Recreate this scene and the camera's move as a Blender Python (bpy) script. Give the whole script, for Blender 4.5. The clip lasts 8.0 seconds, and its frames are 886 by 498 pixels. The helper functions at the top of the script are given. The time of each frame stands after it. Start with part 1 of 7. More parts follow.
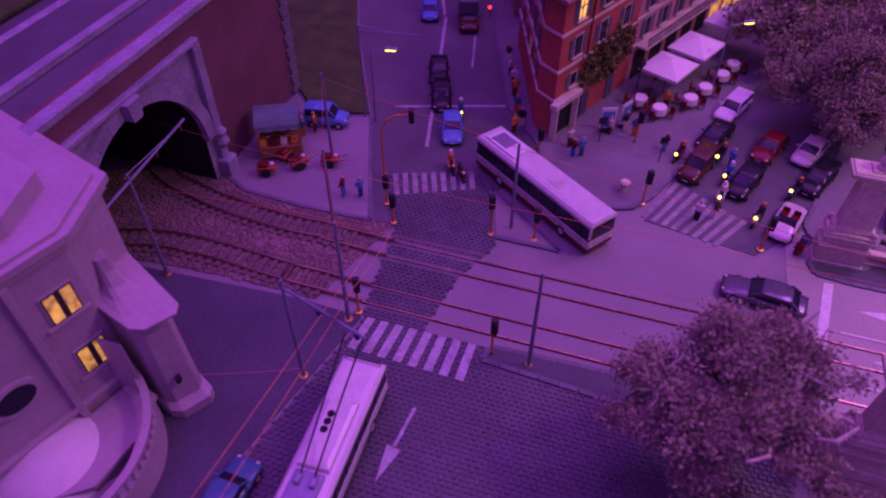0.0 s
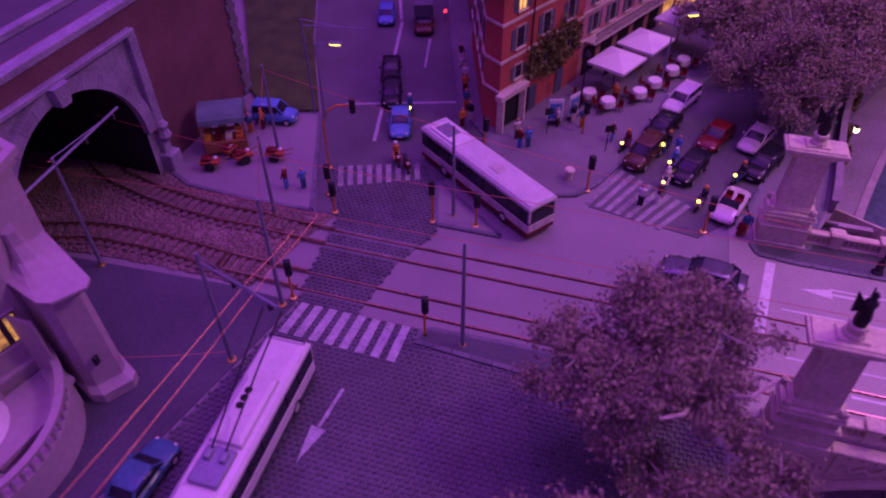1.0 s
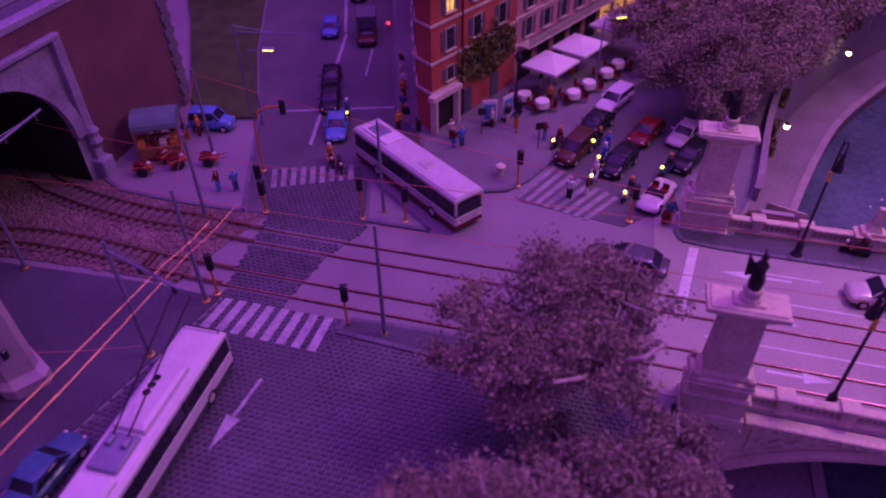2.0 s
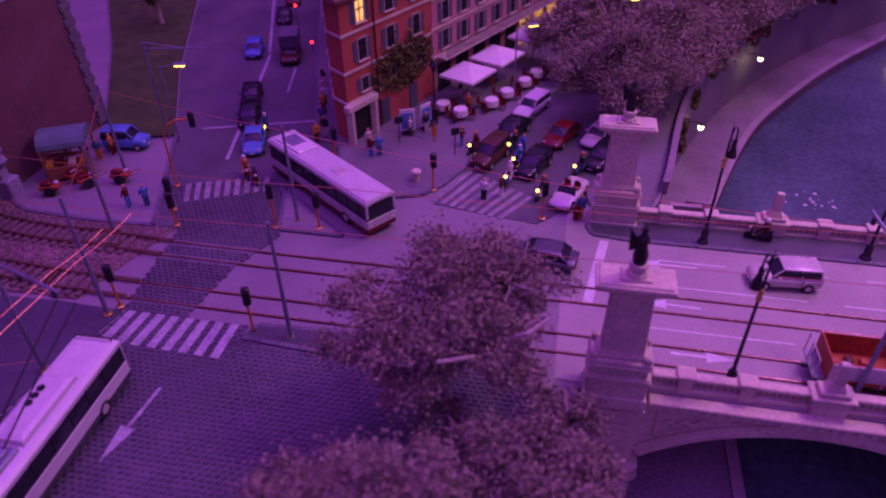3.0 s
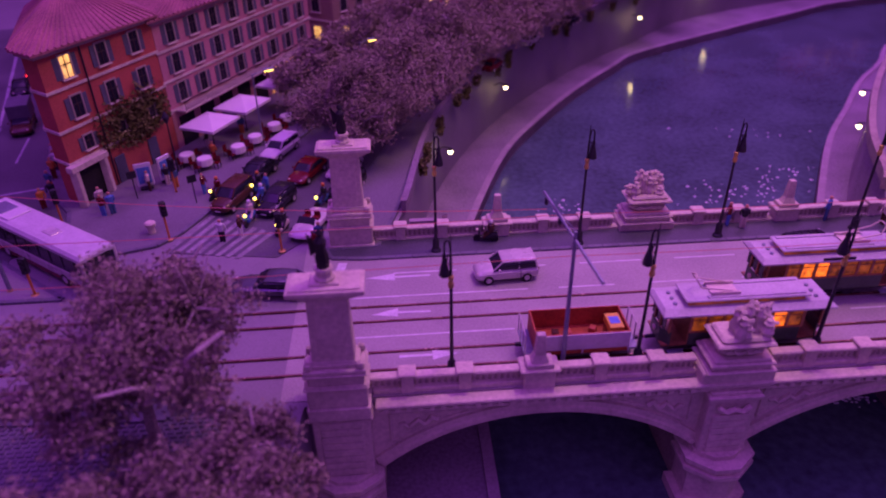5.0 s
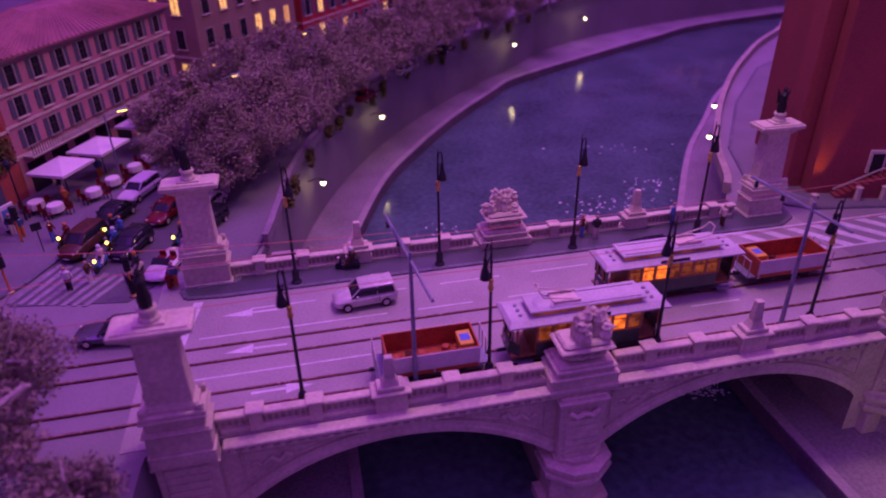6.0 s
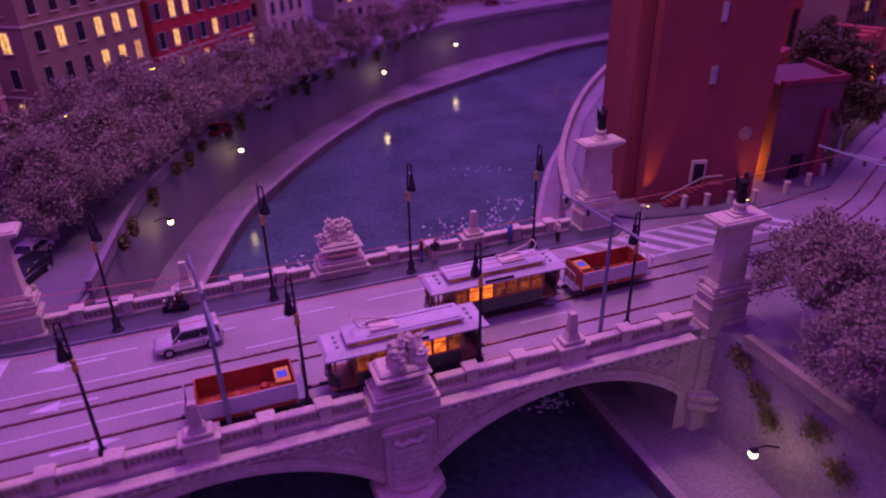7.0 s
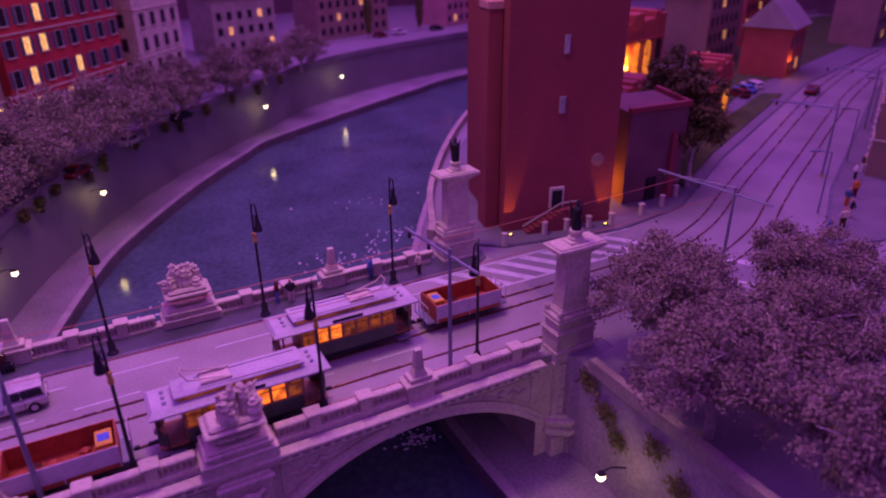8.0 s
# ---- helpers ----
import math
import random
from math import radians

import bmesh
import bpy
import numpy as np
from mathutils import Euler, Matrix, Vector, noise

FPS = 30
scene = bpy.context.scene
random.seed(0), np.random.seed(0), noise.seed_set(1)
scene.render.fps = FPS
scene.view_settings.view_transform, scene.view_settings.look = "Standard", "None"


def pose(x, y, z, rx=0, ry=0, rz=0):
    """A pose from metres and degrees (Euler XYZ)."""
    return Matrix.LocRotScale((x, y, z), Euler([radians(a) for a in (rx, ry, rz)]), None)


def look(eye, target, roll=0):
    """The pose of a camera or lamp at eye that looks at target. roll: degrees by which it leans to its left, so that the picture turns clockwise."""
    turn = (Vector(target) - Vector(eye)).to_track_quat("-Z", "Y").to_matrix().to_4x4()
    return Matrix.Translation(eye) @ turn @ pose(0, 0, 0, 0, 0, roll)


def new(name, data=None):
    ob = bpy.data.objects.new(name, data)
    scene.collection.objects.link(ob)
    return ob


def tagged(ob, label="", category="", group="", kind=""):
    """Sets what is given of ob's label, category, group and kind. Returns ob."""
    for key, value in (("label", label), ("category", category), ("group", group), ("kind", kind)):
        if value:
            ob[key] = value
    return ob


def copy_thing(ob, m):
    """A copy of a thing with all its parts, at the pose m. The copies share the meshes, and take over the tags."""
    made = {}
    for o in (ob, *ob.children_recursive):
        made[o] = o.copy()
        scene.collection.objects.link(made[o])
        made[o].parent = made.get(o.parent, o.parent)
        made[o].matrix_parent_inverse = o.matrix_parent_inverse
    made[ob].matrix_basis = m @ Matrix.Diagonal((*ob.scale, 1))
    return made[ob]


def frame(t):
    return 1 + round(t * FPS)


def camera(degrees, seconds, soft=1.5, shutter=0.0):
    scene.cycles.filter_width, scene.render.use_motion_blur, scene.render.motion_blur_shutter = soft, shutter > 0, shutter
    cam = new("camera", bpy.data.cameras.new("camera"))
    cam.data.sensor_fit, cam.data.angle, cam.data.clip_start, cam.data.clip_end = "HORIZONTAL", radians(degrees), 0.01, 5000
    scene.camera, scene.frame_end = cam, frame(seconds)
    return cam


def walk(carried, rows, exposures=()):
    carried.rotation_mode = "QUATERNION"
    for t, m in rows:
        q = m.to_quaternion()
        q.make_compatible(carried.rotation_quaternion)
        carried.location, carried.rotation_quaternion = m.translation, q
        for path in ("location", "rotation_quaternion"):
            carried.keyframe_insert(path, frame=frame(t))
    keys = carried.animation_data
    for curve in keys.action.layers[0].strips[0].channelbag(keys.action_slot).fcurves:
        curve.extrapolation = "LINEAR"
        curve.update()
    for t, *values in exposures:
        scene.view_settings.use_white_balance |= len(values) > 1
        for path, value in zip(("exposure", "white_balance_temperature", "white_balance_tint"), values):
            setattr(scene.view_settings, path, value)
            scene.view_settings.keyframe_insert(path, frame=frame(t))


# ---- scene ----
# A 1:87 model railway town at blue hour. K turns the lengths below (full-size metres) into the model's own metres.
K = 0.0115
cam = camera(66.3, 8.0, soft=2.0)
PATH = [
    (0, (-36.488, -33.767, 33.123), (-36.918, -32.416, 31.713), 0.2),
    (0.5, (-34.755, -33.889, 31.803), (-35.2, -32.511, 30.425), -0.3),
    (1, (-32.39, -34.264, 30.587), (-32.826, -32.85, 29.243), -0.4),
    (1.5, (-30.34, -34.649, 29.761), (-30.764, -33.201, 28.448), -0.5),
    (3, (-24.782, -35.322, 27.143), (-25.098, -33.756, 25.939), -0.9),
    (3.5, (-23.034, -35.388, 26.66), (-23.27, -33.783, 25.491), -0.8),
    (4, (-20.61, -35.738, 26.176), (-20.735, -34.092, 25.048), -0.8),
    (4.5, (-18.802, -35.968, 25.577), (-18.809, -34.295, 24.48), -0.9),
    (6, (-13.265, -37.007, 24.856), (-12.907, -35.305, 23.868), -1.1),
    (6.5, (-10.562, -37.543, 24.944), (-10.085, -35.855, 23.982), -1.1),
    (7, (-7.758, -38.225, 24.841), (-7.149, -36.561, 23.913), -1.1),
    (7.5, (-5.449, -38.802, 24.818), (-4.713, -37.172, 23.923), -0.8),
    (8, (-3.306, -39.322, 25.034), (-2.461, -37.726, 24.175), -0.6),
]
walk(cam, [(t, look([v * K for v in eye], [v * K for v in target], roll)) for t, eye, target, roll in PATH])
cam.data.dof.use_dof, cam.data.dof.focus_distance, cam.data.dof.aperture_fstop = True, 46 * K, 7.5

# ---- light: violet hall wash from overhead, added area fills, small warm lamps ----
world = bpy.data.worlds.new("hall")
scene.world = world
world.use_nodes = True
wn, wl = world.node_tree.nodes, world.node_tree.links
bg = wn["Background"]
tc, sep = wn.new("ShaderNodeTexCoord"), wn.new("ShaderNodeSeparateXYZ")
ramp = wn.new("ShaderNodeValToRGB")
wl.new(tc.outputs["Generated"], sep.inputs[0])
wl.new(sep.outputs["Z"], ramp.inputs[0])
ramp.color_ramp.elements[0].position, ramp.color_ramp.elements[0].color = 0.0, (0.07, 0.022, 0.12, 1)
ramp.color_ramp.elements[1].position, ramp.color_ramp.elements[1].color = 0.8, (0.405, 0.090, 0.84, 1)
wl.new(ramp.outputs[0], bg.inputs[0])
bg.inputs[1].default_value = 1.0


def sun_lamp(name, colour, strength, angle, eye):
    lamp = bpy.data.lights.new(name, "SUN")
    lamp.color, lamp.energy, lamp.angle = colour, strength, radians(angle)
    ob = new(name, lamp)
    ob.matrix_world = look(eye, (0, 0, 0))
    return ob


sun_lamp("hall_wash", (0.66, 0.128, 1.0), 0.82, 40, (0.3, 0.9, 3.0))
# added fill with no visible fixture: turns the west side bluer
west = bpy.data.lights.new("west_fill", "AREA")
west.color, west.energy, west.shape, west.size = (0.40, 0.03, 1.0), 7.0, "DISK", 90 * K
# added fill with no visible fixture: warms the bridge from above
track = bpy.data.lights.new("bridge_fill", "AREA")
track.color, track.energy, track.shape, track.size = (1.0, 0.48, 0.48), 1.9, "DISK", 10 * K
new("bridge_fill", track).matrix_world = look((6 * K, 5 * K, 62 * K), (5 * K, 2 * K, 0))
new("west_fill", west).matrix_world = look((-85 * K, -5 * K, 150 * K), (-40 * K, 25 * K, 0))
# added fill with no visible fixture: lifts the far river and banks
north = bpy.data.lights.new("north_fill", "AREA")
north.color, north.energy, north.shape, north.size = (0.72, 0.205, 1.0), 12.0, "DISK", 60 * K
new("north_fill", north).matrix_world = look((60 * K, 85 * K, 130 * K), (50 * K, 70 * K, 0))


def point_lamp(x, y, z, colour, watts, size=0.12):
    lamp = bpy.data.lights.new("small_lamp", "POINT")
    lamp.color, lamp.energy, lamp.shadow_soft_size = colour, watts * K * K, size * K
    ob = new("small_lamp", lamp)
    ob.location = (x * K, y * K, z * K)
    return ob


# ---- materials ----
def material(name, colour, rough=0.7, metal=0.0, grain=6.0, stain=0.5, vary=0.25, bump=0.15, emit=None, power=0.0, piece=0.0, second=None):
    """Base colour broken by a fine grain and broad stains; piece: how far single pieces differ."""
    m = bpy.data.materials.new(name)
    m.use_nodes = True
    n, l = m.node_tree.nodes, m.node_tree.links
    b = n["Principled BSDF"]
    b.inputs["Metallic"].default_value = metal
    tcn = n.new("ShaderNodeTexCoord")
    mp = n.new("ShaderNodeMapping")
    mp.inputs["Scale"].default_value = (1 / K, 1 / K, 1 / K)
    l.new(tcn.outputs["Object"], mp.inputs["Vector"])
    n1, n2 = n.new("ShaderNodeTexNoise"), n.new("ShaderNodeTexNoise")
    n1.inputs["Scale"].default_value, n1.inputs["Detail"].default_value = grain, 5
    n2.inputs["Scale"].default_value, n2.inputs["Detail"].default_value = stain, 4
    for q in (n1, n2):
        l.new(mp.outputs[0], q.inputs["Vector"])
    mix = n.new("ShaderNodeMix")
    mix.data_type = "FLOAT"
    mix.inputs[0].default_value = 0.5
    l.new(n1.outputs[0], mix.inputs[2])
    l.new(n2.outputs[0], mix.inputs[3])
    r = n.new("ShaderNodeValToRGB")
    lo = [c * (1 - vary) for c in colour]
    hi = [min(1.0, c * (1 + vary)) for c in (second or colour)]
    r.color_ramp.elements[0].position, r.color_ramp.elements[0].color = 0.36, (*lo, 1)
    r.color_ramp.elements[1].position, r.color_ramp.elements[1].color = 0.64, (*hi, 1)
    l.new(mix.outputs[0], r.inputs[0])
    out = r.outputs[0]
    if piece:
        oi, hs = n.new("ShaderNodeObjectInfo"), n.new("ShaderNodeHueSaturation")
        geo = n.new("ShaderNodeNewGeometry")
        add = n.new("ShaderNodeMath")
        add.operation = "ADD"
        l.new(oi.outputs["Random"], add.inputs[0])
        l.new(geo.outputs["Random Per Island"], add.inputs[1])
        ml = n.new("ShaderNodeMath")
        ml.operation = "MULTIPLY_ADD"
        ml.inputs[1].default_value, ml.inputs[2].default_value = piece, 1 - piece
        l.new(add.outputs[0], ml.inputs[0])
        l.new(ml.outputs[0], hs.inputs["Value"])
        l.new(out, hs.inputs["Color"])
        out = hs.outputs[0]
    l.new(out, b.inputs["Base Color"])
    rr = n.new("ShaderNodeMapRange")
    rr.inputs[3].default_value, rr.inputs[4].default_value = max(0.03, rough - 0.12), min(1, rough + 0.12)
    l.new(n2.outputs[0], rr.inputs[0])
    l.new(rr.outputs[0], b.inputs["Roughness"])
    if bump:
        bp = n.new("ShaderNodeBump")
        bp.inputs["Strength"].default_value, bp.inputs["Distance"].default_value = bump, 0.05 * K
        l.new(n1.outputs[0], bp.inputs["Height"])
        l.new(bp.outputs[0], b.inputs["Normal"])
    if emit:
        b.inputs["Emission Color"].default_value = (*emit, 1)
        b.inputs["Emission Strength"].default_value = power
        if power < 3:
            er = n.new("ShaderNodeMapRange")
            er.inputs[1].default_value, er.inputs[2].default_value, er.inputs[3].default_value, er.inputs[4].default_value = 0.35, 0.65, power * 0.3, power * 1.7
            l.new(n2.outputs[0], er.inputs[0])
            l.new(er.outputs[0], b.inputs["Emission Strength"])
    return m


M = dict(
    asphalt=material("asphalt", (0.092, 0.09, 0.105), 0.62, grain=9, stain=0.22, vary=0.3),
    asphalt_dark=material("asphalt_dark", (0.062, 0.064, 0.085), 0.6, grain=9, stain=0.15, vary=0.35),
    road=material("road_pale", (0.215, 0.20, 0.22), 0.6, grain=8, stain=0.18, vary=0.16, bump=0.08),
    deck=material("deck_pale", (0.315, 0.30, 0.285), 0.5, grain=8, stain=0.2, vary=0.2, bump=0.08),
    paving=material("paving", (0.155, 0.15, 0.165), 0.7, grain=7, stain=0.3, vary=0.22),
    kerb=material("kerb_stone", (0.12, 0.12, 0.15), 0.6, grain=7, stain=0.7, vary=0.3, piece=0.12),
    cobble=material("cobble", (0.075, 0.072, 0.095), 0.45, grain=5, stain=0.25, vary=0.35, piece=0.22),
    cobble_bed=material("cobble_bed", (0.125, 0.12, 0.145), 0.8, grain=9, vary=0.3),
    paint=material("road_paint", (0.60, 0.60, 0.62), 0.6, grain=6, stain=1.2, vary=0.18, bump=0.05),
    worn=material("worn_paint", (0.36, 0.36, 0.40), 0.6, grain=5, stain=1.0, vary=0.35, bump=0.05),
    ballast=material("ballast", (0.20, 0.14, 0.13), 0.9, grain=6, stain=0.5, vary=0.4, piece=0.3),
    sleeper=material("sleeper", (0.13, 0.095, 0.085), 0.85, grain=8, stain=1.5, vary=0.35, piece=0.15),
    rail=material("rail_steel", (0.45, 0.30, 0.22), 0.26, 0.9, grain=3, vary=0.2, bump=0.02),
    rust=material("rail_rust", (0.11, 0.022, 0.018), 0.7, grain=8, vary=0.35),
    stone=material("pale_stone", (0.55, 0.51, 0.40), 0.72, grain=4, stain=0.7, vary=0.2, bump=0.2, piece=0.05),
    stone_dim=material("darker_stone", (0.34, 0.30, 0.25), 0.8, grain=5, stain=0.5, vary=0.25, bump=0.2),
    villa=material("villa_render", (0.40, 0.335, 0.37), 0.75, grain=3, stain=0.35, vary=0.1, bump=0.04),
    portal=material("portal_stone", (0.27, 0.25, 0.33), 0.8, grain=6, stain=0.6, vary=0.3, bump=0.3, piece=0.1),
    wall_brick=material("retaining_brick", (0.16, 0.075, 0.085), 0.85, grain=10, stain=0.3, vary=0.3, bump=0.3),
    # near-black: painted darkness for openings, also used on doors, vents and boards
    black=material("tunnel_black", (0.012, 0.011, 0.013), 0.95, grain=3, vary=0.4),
    dark=material("dark_iron", (0.028, 0.028, 0.036), 0.45, 0.3, grain=6, vary=0.3),
    steel=material("mast_grey", (0.24, 0.26, 0.33), 0.45, 0.4, grain=6, vary=0.2),
    brass=material("brass_wire", (0.60, 0.46, 0.13), 0.35, 0.8, grain=6, vary=0.2),
    orange_pole=material("orange_pole", (0.55, 0.20, 0.04), 0.45, grain=6, vary=0.2),
    wire=material("copper_wire", (0.62, 0.22, 0.16), 0.35, 0.5, grain=3, vary=0.15, bump=0),
    water=material("river_water", (0.075, 0.12, 0.135), 0.10, grain=1.6, stain=0.12, vary=0.35, bump=0.25),
    quay=material("quay_stone", (0.33, 0.275, 0.30), 0.8, grain=4, stain=0.25, vary=0.28, bump=0.2),
    quay_path=material("quay_path", (0.215, 0.18, 0.215), 0.8, grain=4, stain=0.2, vary=0.35, bump=0.2),
    quay_edge=material("quay_edge", (0.33, 0.275, 0.30), 0.75, grain=5, stain=0.5, vary=0.22),
    grass=material("grass", (0.05, 0.085, 0.016), 0.95, grain=12, stain=0.5, vary=0.5, bump=0.6),
    bark=material("bark", (0.42, 0.36, 0.34), 0.85, grain=9, stain=2, vary=0.35, bump=0.4),
    leaf=material("grey_foliage", (0.26, 0.215, 0.175), 0.85, grain=2, stain=0.5, vary=0.3, bump=0, piece=0.16),
    ivy=material("ivy", (0.13, 0.13, 0.035), 0.8, grain=2, stain=0.6, vary=0.4, bump=0, piece=0.3),
    orange_wall=material("terracotta_render", (0.40, 0.090, 0.070), 0.8, grain=7, stain=0.35, vary=0.2, bump=0.1),
    pink_wall=material("rose_render", (0.46, 0.22, 0.24), 0.8, grain=7, stain=0.35, vary=0.18, bump=0.1),
    red_wall=material("crimson_render", (0.44, 0.035, 0.05), 0.8, grain=7, stain=0.35, vary=0.22, bump=0.1),
    buff_wall=material("buff_render", (0.28, 0.19, 0.15), 0.8, grain=7, stain=0.35, vary=0.2, bump=0.1),
    tower_wall=material("tower_render", (0.24, 0.045, 0.058), 0.8, grain=6, stain=0.22, vary=0.16, bump=0.1),
    roof=material("roof_tile", (0.30, 0.12, 0.14), 0.8, grain=6, stain=0.4, vary=0.3, piece=0.15),
    roof_dim=material("roof_dim", (0.16, 0.07, 0.075), 0.85, grain=6, stain=0.4, vary=0.3),
    shutter=material("shutter", (0.075, 0.085, 0.12), 0.7, grain=8, vary=0.25),
    glass=material("dark_glass", (0.02, 0.022, 0.035), 0.12, grain=3, vary=0.3, bump=0),
    lit=material("lit_pane", (0.9, 0.6, 0.25), 0.5, emit=(1.0, 0.50, 0.12), power=0.95, bump=0, stain=1.6),
    lit_dim=material("lit_pane_dim", (0.9, 0.6, 0.25), 0.5, emit=(1.0, 0.42, 0.08), power=0.5, bump=0, stain=1.6),
    lit_villa=material("lit_curtain", (0.6, 0.4, 0.15), 0.6, emit=(1.0, 0.47, 0.06), power=0.42, bump=0, stain=2.2),
    shutter_brown=material("brown_frame", (0.045, 0.025, 0.025), 0.6, grain=8, vary=0.3),
    lit_orange=material("orange_arch_glow", (0.5, 0.2, 0.05), 0.5, emit=(1.0, 0.26, 0.02), power=0.6, bump=0, stain=1.2),
    bulb=material("bulb", (1, 0.9, 0.6), 0.4, emit=(1.0, 0.80, 0.42), power=9.0, bump=0),
    bulb_gold=material("bulb_gold", (1, 0.8, 0.2), 0.4, emit=(1.0, 0.62, 0.10), power=6.0, bump=0),
    bulb_red=material("bulb_red", (1, 0.05, 0.05), 0.4, emit=(1.0, 0.02, 0.03), power=6.0, bump=0),
    white=material("white_lacquer", (0.66, 0.65, 0.66), 0.30, grain=3, stain=0.5, vary=0.06, bump=0),
    silver=material("silver_lacquer", (0.52, 0.50, 0.48), 0.28, 0.1, grain=3, stain=1, vary=0.08, bump=0),
    grey=material("grey_lacquer", (0.13, 0.13, 0.16), 0.22, 0.5, grain=3, stain=1, vary=0.12, bump=0),
    blackpaint=material("black_lacquer", (0.016, 0.016, 0.022), 0.2, grain=3, vary=0.2, bump=0),
    redpaint=material("red_lacquer", (0.13, 0.010, 0.014), 0.2, grain=3, vary=0.15, bump=0),
    brown=material("brown_lacquer", (0.075, 0.033, 0.022), 0.25, grain=3, vary=0.2, bump=0),
    bluepaint=material("blue_lacquer", (0.10, 0.22, 0.50), 0.25, grain=3, vary=0.15, bump=0),
    teal=material("teal_lacquer", (0.06, 0.14, 0.24), 0.25, grain=3, vary=0.15, bump=0),
    rubber=material("rubber", (0.018, 0.018, 0.02), 0.8, grain=8, vary=0.3),
    tram_green=material("tram_green", (0.055, 0.085, 0.06), 0.4, grain=5, stain=1, vary=0.25),
    tram_wood=material("tram_wood", (0.30, 0.14, 0.06), 0.45, grain=6, stain=1.5, vary=0.3),
    tram_roof=material("tram_roof", (0.46, 0.44, 0.48), 0.6, grain=6, stain=0.8, vary=0.15),
    cream=material("cream", (0.62, 0.56, 0.46), 0.5, grain=5, stain=1, vary=0.12),
    wagon_red=material("wagon_red", (0.36, 0.07, 0.028), 0.55, grain=6, stain=1.2, vary=0.3),
    canvas=material("white_canvas", (0.68, 0.66, 0.65), 0.8, grain=10, stain=0.8, vary=0.08, bump=0.1),
    canvas_green=material("green_canvas", (0.10, 0.18, 0.17), 0.8, grain=10, stain=0.8, vary=0.25),
    bronze=material("dark_bronze", (0.022, 0.022, 0.026), 0.5, 0.4, grain=6, vary=0.4),
    skin_plain=material("figure_tan", (0.50, 0.26, 0.17), 0.7, grain=6, vary=0.1, bump=0),
    yellow=material("yellow_crate", (0.65, 0.38, 0.04), 0.5, grain=6, vary=0.15),
    blue_sign=material("blue_board", (0.07, 0.16, 0.55), 0.4, grain=4, vary=0.2),
    sheet=material("grey_sheet", (0.52, 0.50, 0.53), 0.55, grain=5, stain=1, vary=0.12),
    foam=material("foam", (0.75, 0.76, 0.8), 0.5, grain=4, vary=0.1),
    faint=material("faint_paint", (0.24, 0.23, 0.25), 0.6, grain=5, stain=0.8, vary=0.4, bump=0.05),
    road_mid=material("road_mid", (0.25, 0.24, 0.25), 0.5, grain=8, stain=0.2, vary=0.2, bump=0.08),
    far_wall=material("far_wall", (0.12, 0.06, 0.08), 0.9, grain=2, stain=0.1, vary=0.4),
)

for lacquer in ("white", "silver", "grey", "blackpaint", "redpaint", "brown", "bluepaint", "teal", "glass"):
    coat = M[lacquer].node_tree.nodes["Principled BSDF"].inputs
    coat["Coat Weight"].default_value, coat["Coat Roughness"].default_value = 0.15, 0.05
    if lacquer not in ("white", "silver"):
        coat["Specular IOR Level"].default_value = 0.22


